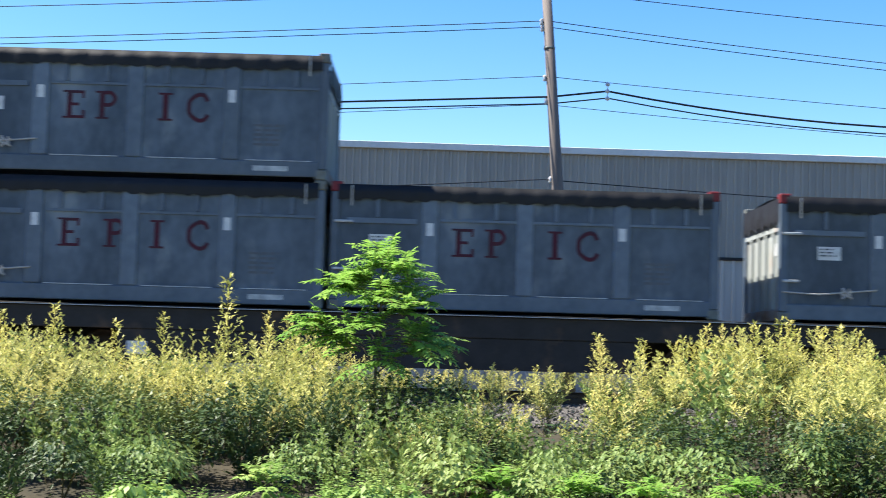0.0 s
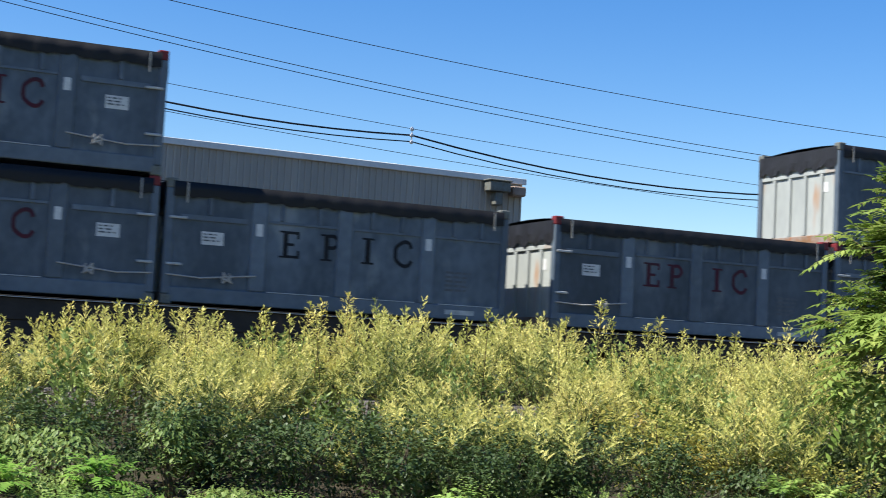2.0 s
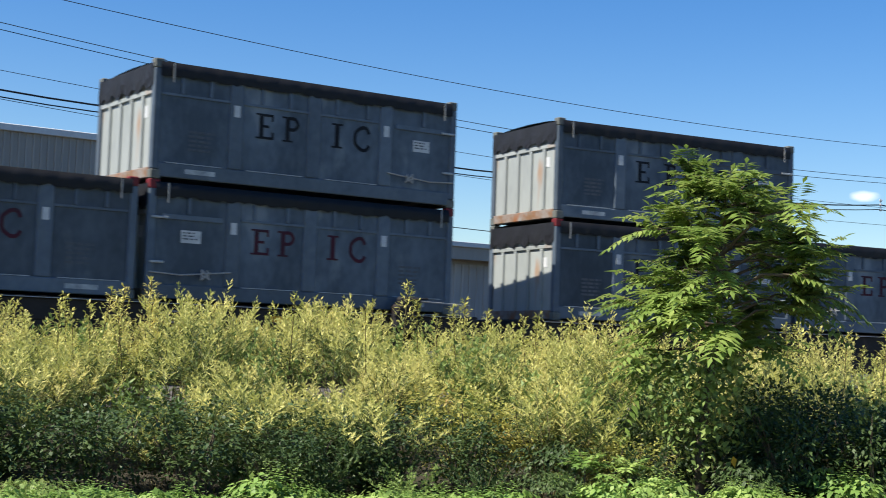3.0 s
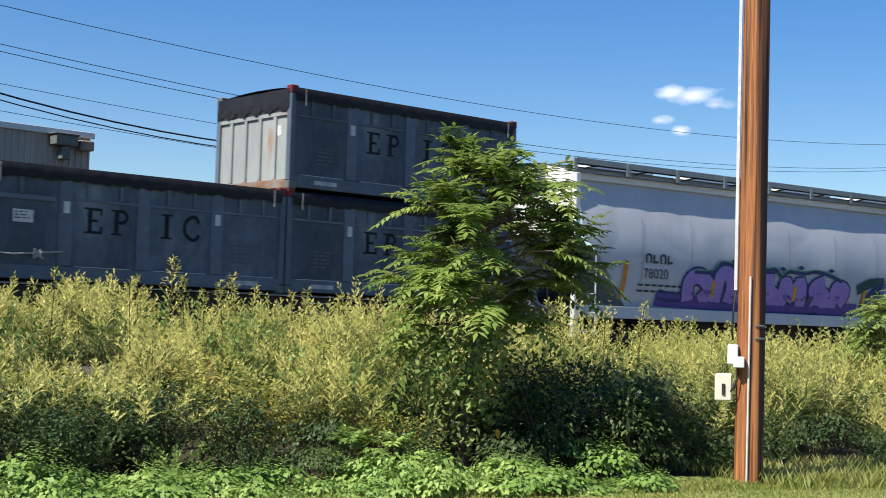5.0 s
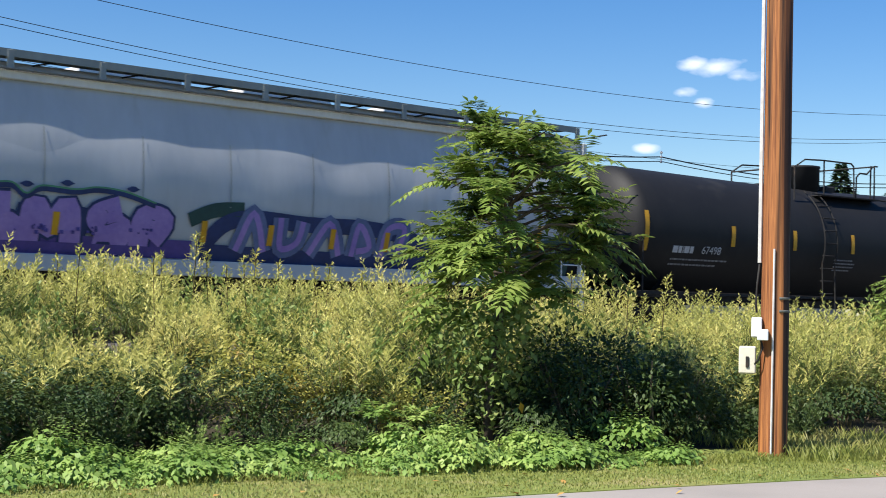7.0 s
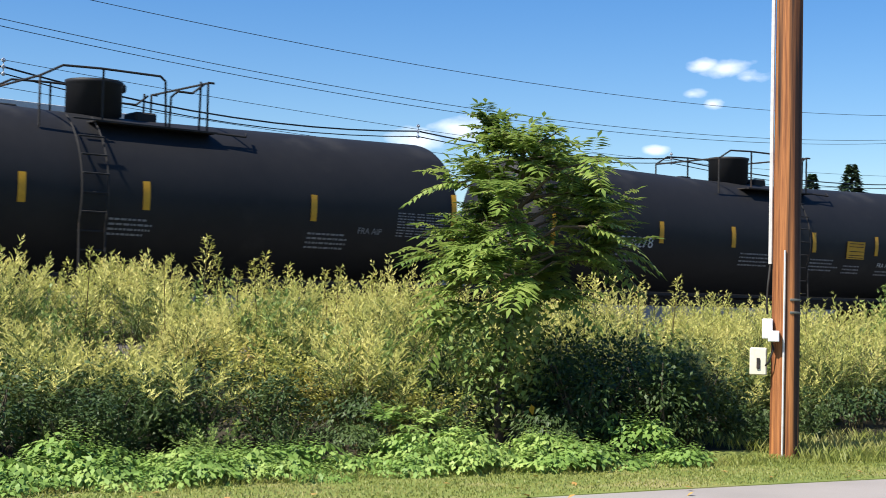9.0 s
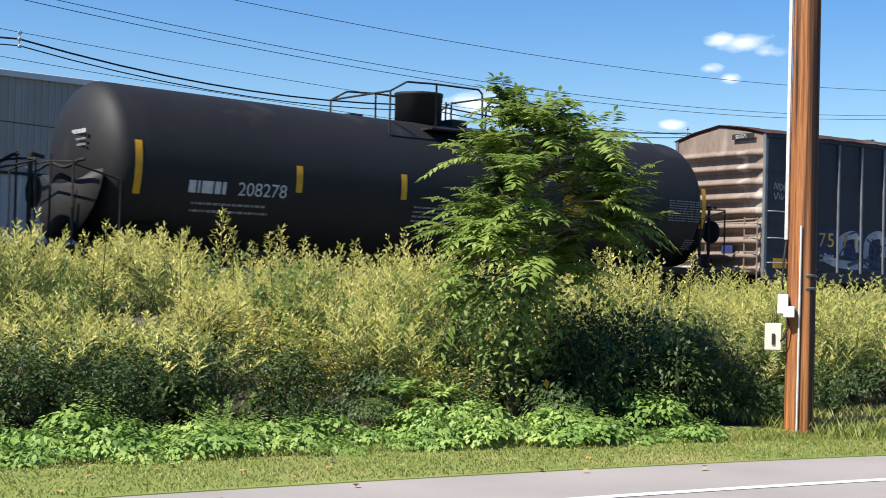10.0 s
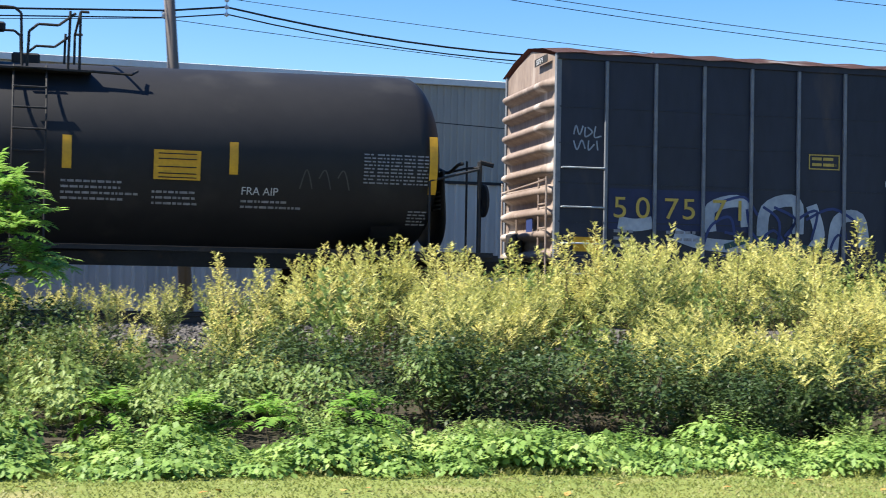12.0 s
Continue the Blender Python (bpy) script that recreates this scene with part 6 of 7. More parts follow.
def hopper_car():
    """The white covered hopper: origin at its left end posts."""
    s0, n = 73.16, 19.8
    ob = car("covered_hopper", "pale grey covered hopper car with purple graffiti", "rail car", 75.35, n)
    low, eave = 1.30, 4.16

    def side_y(z):
        u = (z - low) / (eave - low)
        return -(1.42 + 0.26 * math.sin(math.pi * min(max(u, 0), 1) ** 0.90) - 0.03 * u)

    def left_of(z):
        return 0.12 + max(0.0, (2.93 - z) / 1.63) * 1.55

    bm = bmesh.new()
    nz, nx = 22, 96
    for side in (-1, 1):
        grid = []
        for j in range(nz + 1):
            z = low + (eave - low) * j / nz
            a = left_of(z)
            row = []
            for i in range(nx + 1):
                x = a + (n - 2 * a) * i / nx
                dent = (0.012 + 0.022 * (j / nz) ** 2) * noise.noise(Vector((x * 0.8, z * 1.3, side))) + 0.005 * math.cos(x * 2 * math.pi / 1.62) * math.sin(math.pi * j / nz)
                row.append(bm.verts.new((x, -side * (side_y(z) + dent) * -1 if side > 0 else side_y(z) + dent, z)))
            grid.append(row)
        for a, b in zip(grid, grid[1:]):
            for i in range(nx):
                bm.faces.new((a[i], a[i + 1], b[i + 1], b[i])).smooth = True
    bmesh.ops.recalc_face_normals(bm, faces=bm.faces)
    part("side_sheet", bm, M["hopper"], ob, "smooth curved grey side sheet")
    part("side_sill", blocks((0.1, n - 0.1, -1.56, -1.44, 1.02, 1.30), (0.1, n - 0.1, 1.44, 1.56, 1.02, 1.30), bevel=0.012), M["hopper"], ob)
    part("sill_lip", blocks((0.5, 2.3, -1.575, -1.561, 1.27, 1.30)), M["white"], ob)
    roof = bmesh.new()
    rows = []
    for i in range(2):
        x = 0.05 if i == 0 else n - 0.05
        rows.append([roof.verts.new((x, y, eave + 0.1 + 0.34 * (1 - (y / 1.58) ** 2))) for y in np.linspace(-1.58, 1.58, 17)])
    for k in range(16):
        roof.faces.new((rows[0][k], rows[1][k], rows[1][k + 1], rows[0][k + 1])).smooth = True
    bmesh.ops.solidify(roof, geom=roof.faces[:], thickness=0.03)
    part("roof", roof, M["white"], ob, "arched white roof")
    for side in (-1, 1):
        y = side * 1.44
        part("eave_rail", blocks((0.0, n, y - 0.06, y + 0.06, eave - 0.03, eave + 0.11), bevel=0.015), M["white"], ob, "bright white eave rail")
        walk_y = side * 1.12
        board = part("running_board", blocks((0.1, n - 0.1, walk_y - 0.3, walk_y + 0.3, eave + 0.40, eave + 0.44), (0.1, n - 0.1, walk_y - side * -0.3 - 0.015, walk_y + side * 0.3 + 0.015, eave + 0.34, eave + 0.47)), M["end_paint"], ob, "grey roof running board")
        for k in range(13):
            x = 0.06 + k * 1.64
            part("bracket", blocks((x - 0.06, x + 0.06, y - side * 0.02 - 0.02, y - side * 0.02 + 0.02, eave + 0.09, eave + 0.455), bevel=0.006), M["end_paint"], board)
            part("brace", rods(0.016, [(x + 0.5, walk_y, eave + 0.28), (x + 1.0, walk_y + side * 0.25, eave + 0.40)]), M["chassis"], board)
    for k in range(5):
        part("roof_hatch", blocks((1.5 + k * 3.4, 3.6 + k * 3.4, -0.35, 0.35, eave + 0.41, eave + 0.54), bevel=0.03), M["white"], ob, "white roof hatch")
    for x, way in ((0.0, 1), (n, -1)):
        end = bmesh.new()
        prof = [(y, eave + 0.1 + 0.32 * (1 - (y / 1.55) ** 2)) for y in np.linspace(-1.52, 1.52, 15)]
        xa, xb = x + way * 0.10, x + way * 0.15
        for xx in (xa, xb):
            end.faces.new([end.verts.new((xx, yy, zz)) for yy, zz in [(-1.52, 2.93), *prof, (1.52, 2.93)]])
        top = [v for v in end.verts]
        k = len(top) // 2
        for i in range(k):
            end.faces.new((top[i], top[(i + 1) % k], top[k + (i + 1) % k], top[k + i]))
        bmesh.ops.recalc_face_normals(end, faces=end.faces)
        wall = part("end_wall", end, M["white"], ob, "white arched end wall")
        slope = bmesh.new()
        c = [slope.verts.new(p) for p in ((x + way * 0.12, -1.5, 2.93), (x + way * 0.12, 1.5, 2.93), (x + way * 1.68, 1.42, 1.3), (x + way * 1.68, -1.42, 1.3))]
        slope.faces.new(c)
        bmesh.ops.solidify(slope, geom=slope.faces[:], thickness=0.02)
        part("slope_sheet", slope, M["hopper"], wall, "sloping lower end sheet")
        part("vent", blocks(*[(xa - way * 0.012, xa, -0.35, 0.25, 4.2 + 0.06 * q, 4.235 + 0.06 * q) for q in range(6)]), M["black_text"], wall, "dark louvred vent")
        for yy in (-1.53, 1.53):
            part("corner_post", blocks((x - 0.05, x + 0.09, yy - 0.06, yy + 0.06, 0.55, eave + 0.1), bevel=0.012), M["white"], ob, "white corner post")
        part("platform", blocks((min(x, x + way * 1.7), max(x, x + way * 1.7), -1.42, 1.42, 0.98, 1.06)), M["chassis"], ob)
        part("cylinder", rod(bmesh.new(), (x + way * 0.8, -0.5, 1.55), (x + way * 0.8, 0.4, 1.55), 0.25, 14), M["chassis"], ob, "dark brake cylinder")
        for yy in (-1.56, 1.56):
            xr = x + way * 0.62
            part("ladder", rods(0.016, [(xr, yy, 0.6), (xr, yy, 2.56)], *[[(x, yy, zz), (xr, yy, zz)] for zz in (0.7, 1.12, 1.55, 2.05, 2.54)]), M["white"], ob, "white side ladder")
        part("hand_rail", rods(0.016, [(x - way * 0.02, -1.5, 2.55), (x + way * 0.02, 0.9, 2.5), (x + way * 0.02, 0.9, 1.05)], [(x + way * 0.02, -0.6, 2.55), (x + way * 0.02, -0.6, 1.05)]), M["casting"], ob)
        part("ladder", rods(0.018, [(x - 0.03, 1.5, 0.6), (x - 0.03, 1.5, 4.5)], [(x - 0.03, 1.08, 0.6), (x - 0.03, 1.08, 4.7)], *[[(x - 0.03, 1.08, zz), (x - 0.03, 1.5, zz)] for zz in np.arange(0.75, 4.5, 0.38)]), M["white"], ob, "white end ladder")
        truck(ob, x + way * 2.0)
        coupler(ob, x, -way)
        part("centre_sill", blocks((min(x, x + way * 9.9), max(x, x + way * 9.9), -0.3, 0.3, 0.7, 1.05)), M["chassis"], ob)
    part("hopper_bay", blocks(*[(2.9 + 3.6 * k, 5.2 + 3.6 * k, -0.9, 0.9, 0.35, 1.25) for k in range(4)], bevel=0.1), M["chassis"], ob)

    def lay(x, z):
        return (x, side_y(z) - 0.018 - 0.012, z)

    for x in (1.98, 3.6, 5.35, 7.15, 8.95, 10.7, 12.5, 14.3, 16.1, 17.8):
        part("seam", ribbon([[(x, 1.9), (x, 2.6), (x, 3.4)]], 0.02, lay), M["end_paint"], ob)
    # marks
    for k in range(4):
        x = 2.1 + 0.235 * k
        part("marking", ribbon([[(x, 2.33), (x, 2.51), (x + 0.13, 2.51), (x + 0.13, 2.33)]] if k % 2 == 0 else [[(x, 2.32), (x, 2.53)], [(x + 0.02, 2.36), (x + 0.15, 2.36)]], 0.05, lay), M["black_text"], ob, "dark plain shape of the owner's mark")
    number = lettering("78020", 0.33, M["black_text"], "number")
    t = part("number", number, None, ob, "dark painted car number")
    t.matrix_local = pose(2.02, side_y(2.1) - 0.04, 1.98, -3, 0, 0)
    part("small_writing", ribbon([[(1.9 + 0.22 * k, z), (1.9 + 0.22 * k + 0.17, z)] for z in (1.82, 1.68) for k in range(7)], 0.045, lay), M["black_text"], ob)
    for k in range(4):
        x = 18.05 + 0.41 * k
        shape = ([[(x + 0.26, 3.98), (x + 0.02, 3.98), (x + 0.02, 3.64), (x + 0.27, 3.64), (x + 0.27, 3.8)]], [[(x, 3.6), (x + 0.14, 4.02), (x + 0.28, 3.6)]], [[(x + 0.02, 3.98), (x + 0.28, 3.98)], [(x + 0.02, 3.70), (x + 0.28, 3.70)]], [[(x, 4.02), (x + 0.28, 3.6)]])[k]
        part("marking", ribbon(shape, 0.11, lay), M["black_text"], ob, "bold dark shape of the owner's mark")
    for x in (1.42, 4.4, 7.4, 10.2, 11.6, 13.0, 14.3, 16.07, 18.35):
        part("reflector", ribbon([[(x, 1.5), (x + 0.015, 1.95), (x + 0.03, 2.35)]] if x in (1.42, 18.35) else [[(x, 1.62), (x, 2.0)]], 0.12, lambda a, b: (a, side_y(b) - 0.05, b)), M["orange" if x < 2 else "yellow"], ob, "orange-yellow reflector strip")
    part("data_plate", ribbon([[(16.95, 2.26), (17.75, 2.26)]], 0.2, lay), M["white"], ob)
    part("data_plate", ribbon([[(16.8, 1.72), (17.5, 1.72)]], 0.22, lay), M["sticker"], ob)
    # graffiti: bubble shapes, one coat over another
    blob = [[(3.6, 1.5), (3.55, 1.95), (3.9, 2.1), (4.3, 1.8), (4.0, 1.5)], [(4.55, 1.5), (4.6, 2.1), (4.9, 2.2), (5.05, 1.9), (5.0, 1.5)], [(5.35, 2.15), (5.4, 1.7), (5.75, 1.65), (5.85, 2.15)], [(6.6, 2.1), (6.2, 2.05), (6.3, 1.8), (6.65, 1.75), (6.5, 1.5), (6.1, 1.55)], [(6.95, 1.45), (7.0, 2.1), (7.3, 1.75), (7.6, 2.1), (7.7, 1.45)], [(8.55, 2.15), (8.15, 2.0), (8.2, 1.85), (8.6, 1.8), (8.5, 1.5), (8.1, 1.5)], [(8.95, 1.5), (9.0, 2.0), (9.4, 1.95), (9.2, 1.6)]]
    sprayed(ob, M["navy"], "dark blue graffiti background", [[(2.6, 1.62), (3.1, 1.56), (3.7, 1.6)], [(3.55, 1.95), (3.85, 2.16), (4.35, 2.1)], [(5.15, 2.15), (5.25, 1.7)], [(6.0, 1.6), (6.05, 2.1)], [(6.8, 1.7), (6.85, 2.1)], [(7.85, 1.6), (7.9, 2.1)], [(8.9, 1.7), (9.3, 2.1)]], 0.24, lambda a, b: (a, side_y(b) - 0.034, b))
    sprayed(ob, M["violet"], "violet graffiti band", [[(2.55, 1.5), (5.0, 1.46), (7.0, 1.46), (10.0, 1.48)]], 0.32, lambda a, b: (a, side_y(b) - 0.036, b))
    sprayed(ob, M["navy"], "dark outlines of graffiti bubbles", blob, 0.47, lambda a, b: (a, side_y(b) - 0.040, b))
    sprayed(ob, M["lavender"], "lavender graffiti bubbles", blob, 0.37, lambda a, b: (a, side_y(b) - 0.044, b))
    crest = [(3.7, 2.2), (4.3, 2.22), (4.6, 2.45), (5.0, 2.42), (5.3, 2.36), (5.6, 2.44), (5.95, 2.36), (6.25, 2.36), (6.6, 2.38), (6.85, 2.22), (7.1, 2.36), (7.7, 2.34), (8.1, 2.4), (8.6, 2.36), (9.2, 2.2)]
    sprayed(ob, M["navy"], "dark edge line over the graffiti", [crest], 0.09, lambda a, b: (a, side_y(b) - 0.050, b))
    sprayed(ob, M["green_line"], "thin green edge line over the graffiti", [[(a, b + 0.05) for a, b in crest]], 0.03, lambda a, b: (a, side_y(b) - 0.052, b))
    for a, b in ((5.05, 2.52), (5.75, 2.54), (6.85, 2.42), (7.55, 2.48), (8.75, 2.46)):
        part("graffiti", ribbon([[(a - 0.13, b), (a + 0.13, b)]], 0.13, lambda p, q, a=a, b=b: (p, side_y(q) - 0.054, b + (q - b) * (1 - abs(p - a) / 0.13))), M["navy"], ob, "dark blue sprayed diamond")
    rnd = random.Random(6)
    part("speckles", blocks(*[(q - w, q + w, side_y(1.75) - 0.058, side_y(1.75) - 0.056, z - w, z + w) for q, z, w in [(rnd.uniform(3.7, 9.2), rnd.gauss(1.74, 0.06), rnd.uniform(0.012, 0.035)) for _ in range(70)]]), M["violet"], ob, "violet paint speckles")
    sprayed(ob, M["violet"], "violet lower fade of the graffiti", [[(3.5, 1.42), (5.2, 1.4), (7.0, 1.42), (9.6, 1.42)]], 0.16, lambda a, b: (a, side_y(b) - 0.048, b))
    second = [[(10.9, 1.5), (11.2, 2.2), (11.5, 1.5)], [(11.8, 2.15), (11.85, 1.6), (12.2, 1.7), (12.3, 2.1)], [(12.5, 1.5), (12.9, 2.1), (13.2, 1.5)], [(13.5, 1.5), (13.6, 2.1), (13.9, 1.7), (13.6, 1.6)], [(14.2, 1.5), (14.3, 2.05), (14.7, 2.1), (14.6, 1.6)]]
    sprayed(ob, M["navy"], "navy graffiti background", [[(10.2, 1.5), (10.6, 1.95), (11.2, 2.1), (12.4, 2.05), (13.8, 2.05), (14.9, 1.9), (15.3, 1.6)], [(10.2, 1.45), (12.5, 1.42), (15.4, 1.42)]], 0.3, lambda a, b: (a, side_y(b) - 0.034, b))
    sprayed(ob, M["slate"], "slate blue graffiti shapes", second, 0.33, lambda a, b: (a, side_y(b) - 0.040, b))
    sprayed(ob, M["lavender"], "pale violet highlights", second, 0.12, lambda a, b: (a, side_y(b) - 0.044, b))
    sprayed(ob, M["green_spray"], "dark green sprayed background", [[(15.2, 1.62), (16.0, 1.9), (17.2, 1.95), (18.4, 1.9), (19.4, 2.1)], [(15.0, 1.42), (17.0, 1.42), (19.4, 1.42)], [(15.2, 1.6), (17.0, 1.62), (19.4, 1.66)], [(9.9, 2.0), (10.4, 2.2), (11.0, 2.25)]], 0.26, lambda a, b: (a, side_y(b) - 0.032, b))
    sprayed(ob, M["pale_spray"], "", [[(15.3 + 0.16 * k, 1.40 + 0.02 * (k % 3)), (15.41 + 0.16 * k, 1.40)] for k in range(24)], 0.07, lambda a, b: (a, side_y(b) - 0.045, b))


def tank_car(start, n, dome_x, ladder_x, strips, number_bits, label):
    """A black tank car: origin at the left end of its frame."""
    ob = car("tank_car", label, "rail car", start, n, "tank cars on the train")
    r, zc, xa, xb = 1.5, 2.40, 0.75, n - 0.75

    def mid_z(x):
        """The shell sags a little towards its outlet in the middle."""
        return zc + 0.17 * abs(x - n / 2) / (n / 2)

    prof = [(0.02, xa)]
    for k in range(1, 9):
        a = math.pi / 2 * k / 8
        prof.append((r * math.sin(a) ** 0.62 if k < 8 else r, xa + 0.62 * (1 - math.sin(math.acos(min(1, (r * math.sin(a) ** 0.62) / r))))))
    full = prof + [(r, x) for x in np.linspace(xa + 1.2, xb - 1.2, 8)] + [(q, n - h) for q, h in reversed(prof)]
    shell = lathe(full, 64, "x")
    for v in shell.verts:
        v.co.z += mid_z(v.co.x)
    part("tank_shell", shell, M["tank"], ob, "dull black cylindrical tank")
    dome = part("manway", lathe([(0.42, zc + r - 0.12), (0.46, zc + r - 0.1), (0.46, zc + r + 0.02), (0.50, zc + r + 0.03), (0.50, zc + r + 0.56), (0.52, zc + r + 0.58), (0.52, zc + r + 0.64), (0.05, zc + r + 0.68)], 28), M["tank"], ob, "round black protective housing")
    dome.location = (dome_x, 0, 0)
    part("valve", blocks((dome_x + 0.72, dome_x + 1.15, -0.25, 0.25, zc + r - 0.05, zc + r + 0.16), bevel=0.03), M["chassis"], ob)
    part("fitting", blocks((dome_x + 0.5, dome_x + 0.62, -0.06, 0.06, zc + r + 0.5, zc + r + 0.66), bevel=0.03), M["chassis"], ob)
    part("vent_plate", blocks((dome_x - 1.85, dome_x - 1.5, -0.16, 0.16, zc + r - 0.03, zc + r + 0.06), bevel=0.02), M["tank"], ob)
    deck_z = zc + r - 0.04
    part("platform", blocks((dome_x - 0.5, dome_x + 1.9, -1.15, -0.55, deck_z - 0.18, deck_z - 0.15), (dome_x - 0.5, dome_x + 1.9, 0.55, 1.15, deck_z - 0.18, deck_z - 0.15)), M["chassis"], ob, "black platform grating")
    rails = []
    for y in (-1.08, 1.08):
        top = deck_z + 0.75
        rails += [[(dome_x - 1.5, y, deck_z - 0.35), (dome_x - 1.5, y, top - 0.25), (dome_x - 1.1, y, top - 0.03), (dome_x - 0.4, y, top), (dome_x + 0.75, y, top), (dome_x + 0.85, y, top - 0.08), (dome_x + 0.88, y, deck_z - 0.15)], [(dome_x - 0.35, y, deck_z - 0.15), (dome_x - 0.35, y, top)],
                  [(dome_x + 0.95, y, deck_z - 0.15), (dome_x + 0.97, y, deck_z + 0.4), (dome_x + 1.1, y, deck_z + 0.52), (dome_x + 1.4, y, deck_z + 0.52), (dome_x + 1.65, y, deck_z + 0.72)], [(dome_x + 1.55, y, deck_z - 0.15), (dome_x + 1.57, y, top)], [(dome_x + 1.72, y, deck_z - 0.15), (dome_x + 1.72, y, top), (dome_x + 1.85, y, top)]]
    rails += [[(dome_x - 1.5, -1.08, deck_z + 0.5), (dome_x - 1.5, 1.08, deck_z + 0.5)], [(dome_x + 1.72, -1.08, deck_z + 0.74), (dome_x + 1.72, 1.08, deck_z + 0.74)], [(dome_x + 1.9, -1.1, deck_z - 0.16), (dome_x + 2.5, -1.15, deck_z - 0.18), (dome_x + 2.6, -1.0, deck_z - 0.1)]]
    for path in rails:
        part("guard_rail", rods(0.021, path, sides=8), M["chassis"], ob, "black tubular guard rail")

    def arc(x, z, off=0.02):
        d = z - mid_z(x)
        return (x, -math.sqrt(max(0.0, (r + off) ** 2 - d * d)), z)

    zs = [zc + r * math.sin(a) for a in np.linspace(1.15, -0.35, 14)]
    lad = []
    for x in (ladder_x - 0.24, ladder_x + 0.24):
        lad.append([arc(x, z, 0.13) for z in zs] + [(x, -1.58, 0.7)])
    for z in np.linspace(0.8, zc + 1.3, 10):
        y = arc(0, max(z, zc - 0.5), 0.13)[1]
        lad.append([(ladder_x - 0.24, y, z), (ladder_x + 0.24, y, z)])
    part("ladder", rods(0.017, *lad), M["chassis"], ob, "black side ladder")
    for x, z0, z1 in strips:
        part("reflector", ribbon([[(x, z0), (x, (z0 + z1) / 2), (x, z1)]], 0.135, lambda a, b: arc(a, b, 0.012)), M["yellow"], ob, "yellow reflector strip")
    for x, w, z, lines, h, pitch, tone, cols in number_bits:
        strokes, rnd = [], random.Random(int(x * 10))
        for i in range(lines):
            for c in range(cols):
                a = x + c * w / cols
                end = a + w / cols * (0.86 if cols > 1 else rnd.uniform(0.75, 1.0))
                while a < end - 0.02:
                    b = min(end, a + (rnd.uniform(0.03, 0.12) if h < 0.1 else rnd.uniform(0.08, 0.25)))
                    strokes.append([(a, z - i * pitch), (b, z - i * pitch)])
                    a = b + (0.022 if h < 0.1 else 0.035)
        part("stencil", ribbon(strokes, h * (0.78 if h < 0.1 else 1), lambda a, b: arc(a, b, 0.008)), M[tone], ob, "small pale stencilled writing")
    part("frame_sill", blocks((0.0, n, -0.3, 0.3, 0.75, 1.05), (0.0, 2.6, -1.42, 1.42, 0.92, 1.02), (n - 2.6, n, -1.42, 1.42, 0.92, 1.02)), M["chassis"], ob)
    part("side_rail", blocks((0.1, n - 0.1, -1.46, -1.40, 0.98, 1.06), (0.1, n - 0.1, 1.40, 1.46, 0.98, 1.06)), M["chassis"], ob)
    part("sill_edge", blocks((0.3, n - 0.3, -1.466, -1.461, 1.045, 1.056)), M["rail"], ob)
    for x, way in ((0.0, 1), (n, -1)):
        saddle = bmesh.new()
        ring_pts = [(x + way * 1.6, r * 1.0 * math.sin(a), zc - r * math.cos(a)) for a in np.linspace(-0.9, 0.9, 12)]
        for a, b in zip(ring_pts, ring_pts[1:]):
            w = 0.5 * way
            saddle.faces.new([saddle.verts.new(p) for p in (a, b, (b[0] + w, b[1] * 1.02, b[2] - 0.02), (a[0] + w, a[1] * 1.02, a[2] - 0.02))])
            saddle.faces.new([saddle.verts.new(p) for p in ((a[0] + w, a[1] * 1.02, a[2] - 0.02), (b[0] + w, b[1] * 1.02, b[2] - 0.02), (b[0] + w, b[1] * 0.9, 0.95), (a[0] + w, a[1] * 0.9, 0.95))])
        part("saddle", saddle, M["tank"], ob)
        for path in ([(x + way * 0.35, -1.45, 1.0), (x + way * 0.35, -1.45, 2.45), (x + way * 0.3, -0.6, 2.5), (x + way * 0.3, 0.6, 2.5), (x + way * 0.35, 1.45, 2.45), (x + way * 0.35, 1.45, 1.0)], [(x + way * 0.3, -0.6, 1.0), (x + way * 0.3, -0.6, 2.62)], [(x + way * 1.2, -1.46, 1.02), (x + way * 1.2, -1.46, 2.2), (x + way * 0.35, -1.45, 2.42)]):
            part("end_rail", rods(0.02, path), M["chassis"], ob, "black end hand rail")
        # the lower half of the head carries a bolted shield with a hose along its top
        shield, rim = bmesh.new(), []
        for k in range(25):
            a = math.pi * (1 + k / 24)
            rim.append((1.36 * math.cos(a), zc - 0.02 + 1.30 * math.sin(a)))
        heart = shield.verts.new((x + way * 0.70, 0, zc - 0.35))
        outer = [shield.verts.new((x + way * (0.72 + 0.20 * (abs(yy) / 1.36) ** 4), yy, max(zz, 1.08))) for yy, zz in rim]
        for p, q in zip(outer, outer[1:] + outer[:1]):
            shield.faces.new((heart, p, q)).smooth = True
        bmesh.ops.recalc_face_normals(shield, faces=shield.faces)
        bmesh.ops.solidify(shield, geom=shield.faces[:], thickness=0.02)
        part("head_shield", shield, M["tank_shield"], ob, "dull grey head shield plate")
        part("hose", tube([(x + way * 0.6, yy, zc + 0.02 + 0.1 * math.sin(1.2 + yy * 2.3) ** 2) for yy in np.linspace(-1.3, 1.3, 15)], [0.03] * 15, 6), M["chassis"], ob, "black hose across the head")
        part("end_stencil", blocks(*[(x + way * 0.845, x + way * 0.85, -0.9, -0.5, zc - 0.35 - 0.07 * q, zc - 0.32 - 0.07 * q) for q in range(5)]), M["dim_text"], ob)
        truck(ob, x + way * 2.0)
        coupler(ob, x, -way)
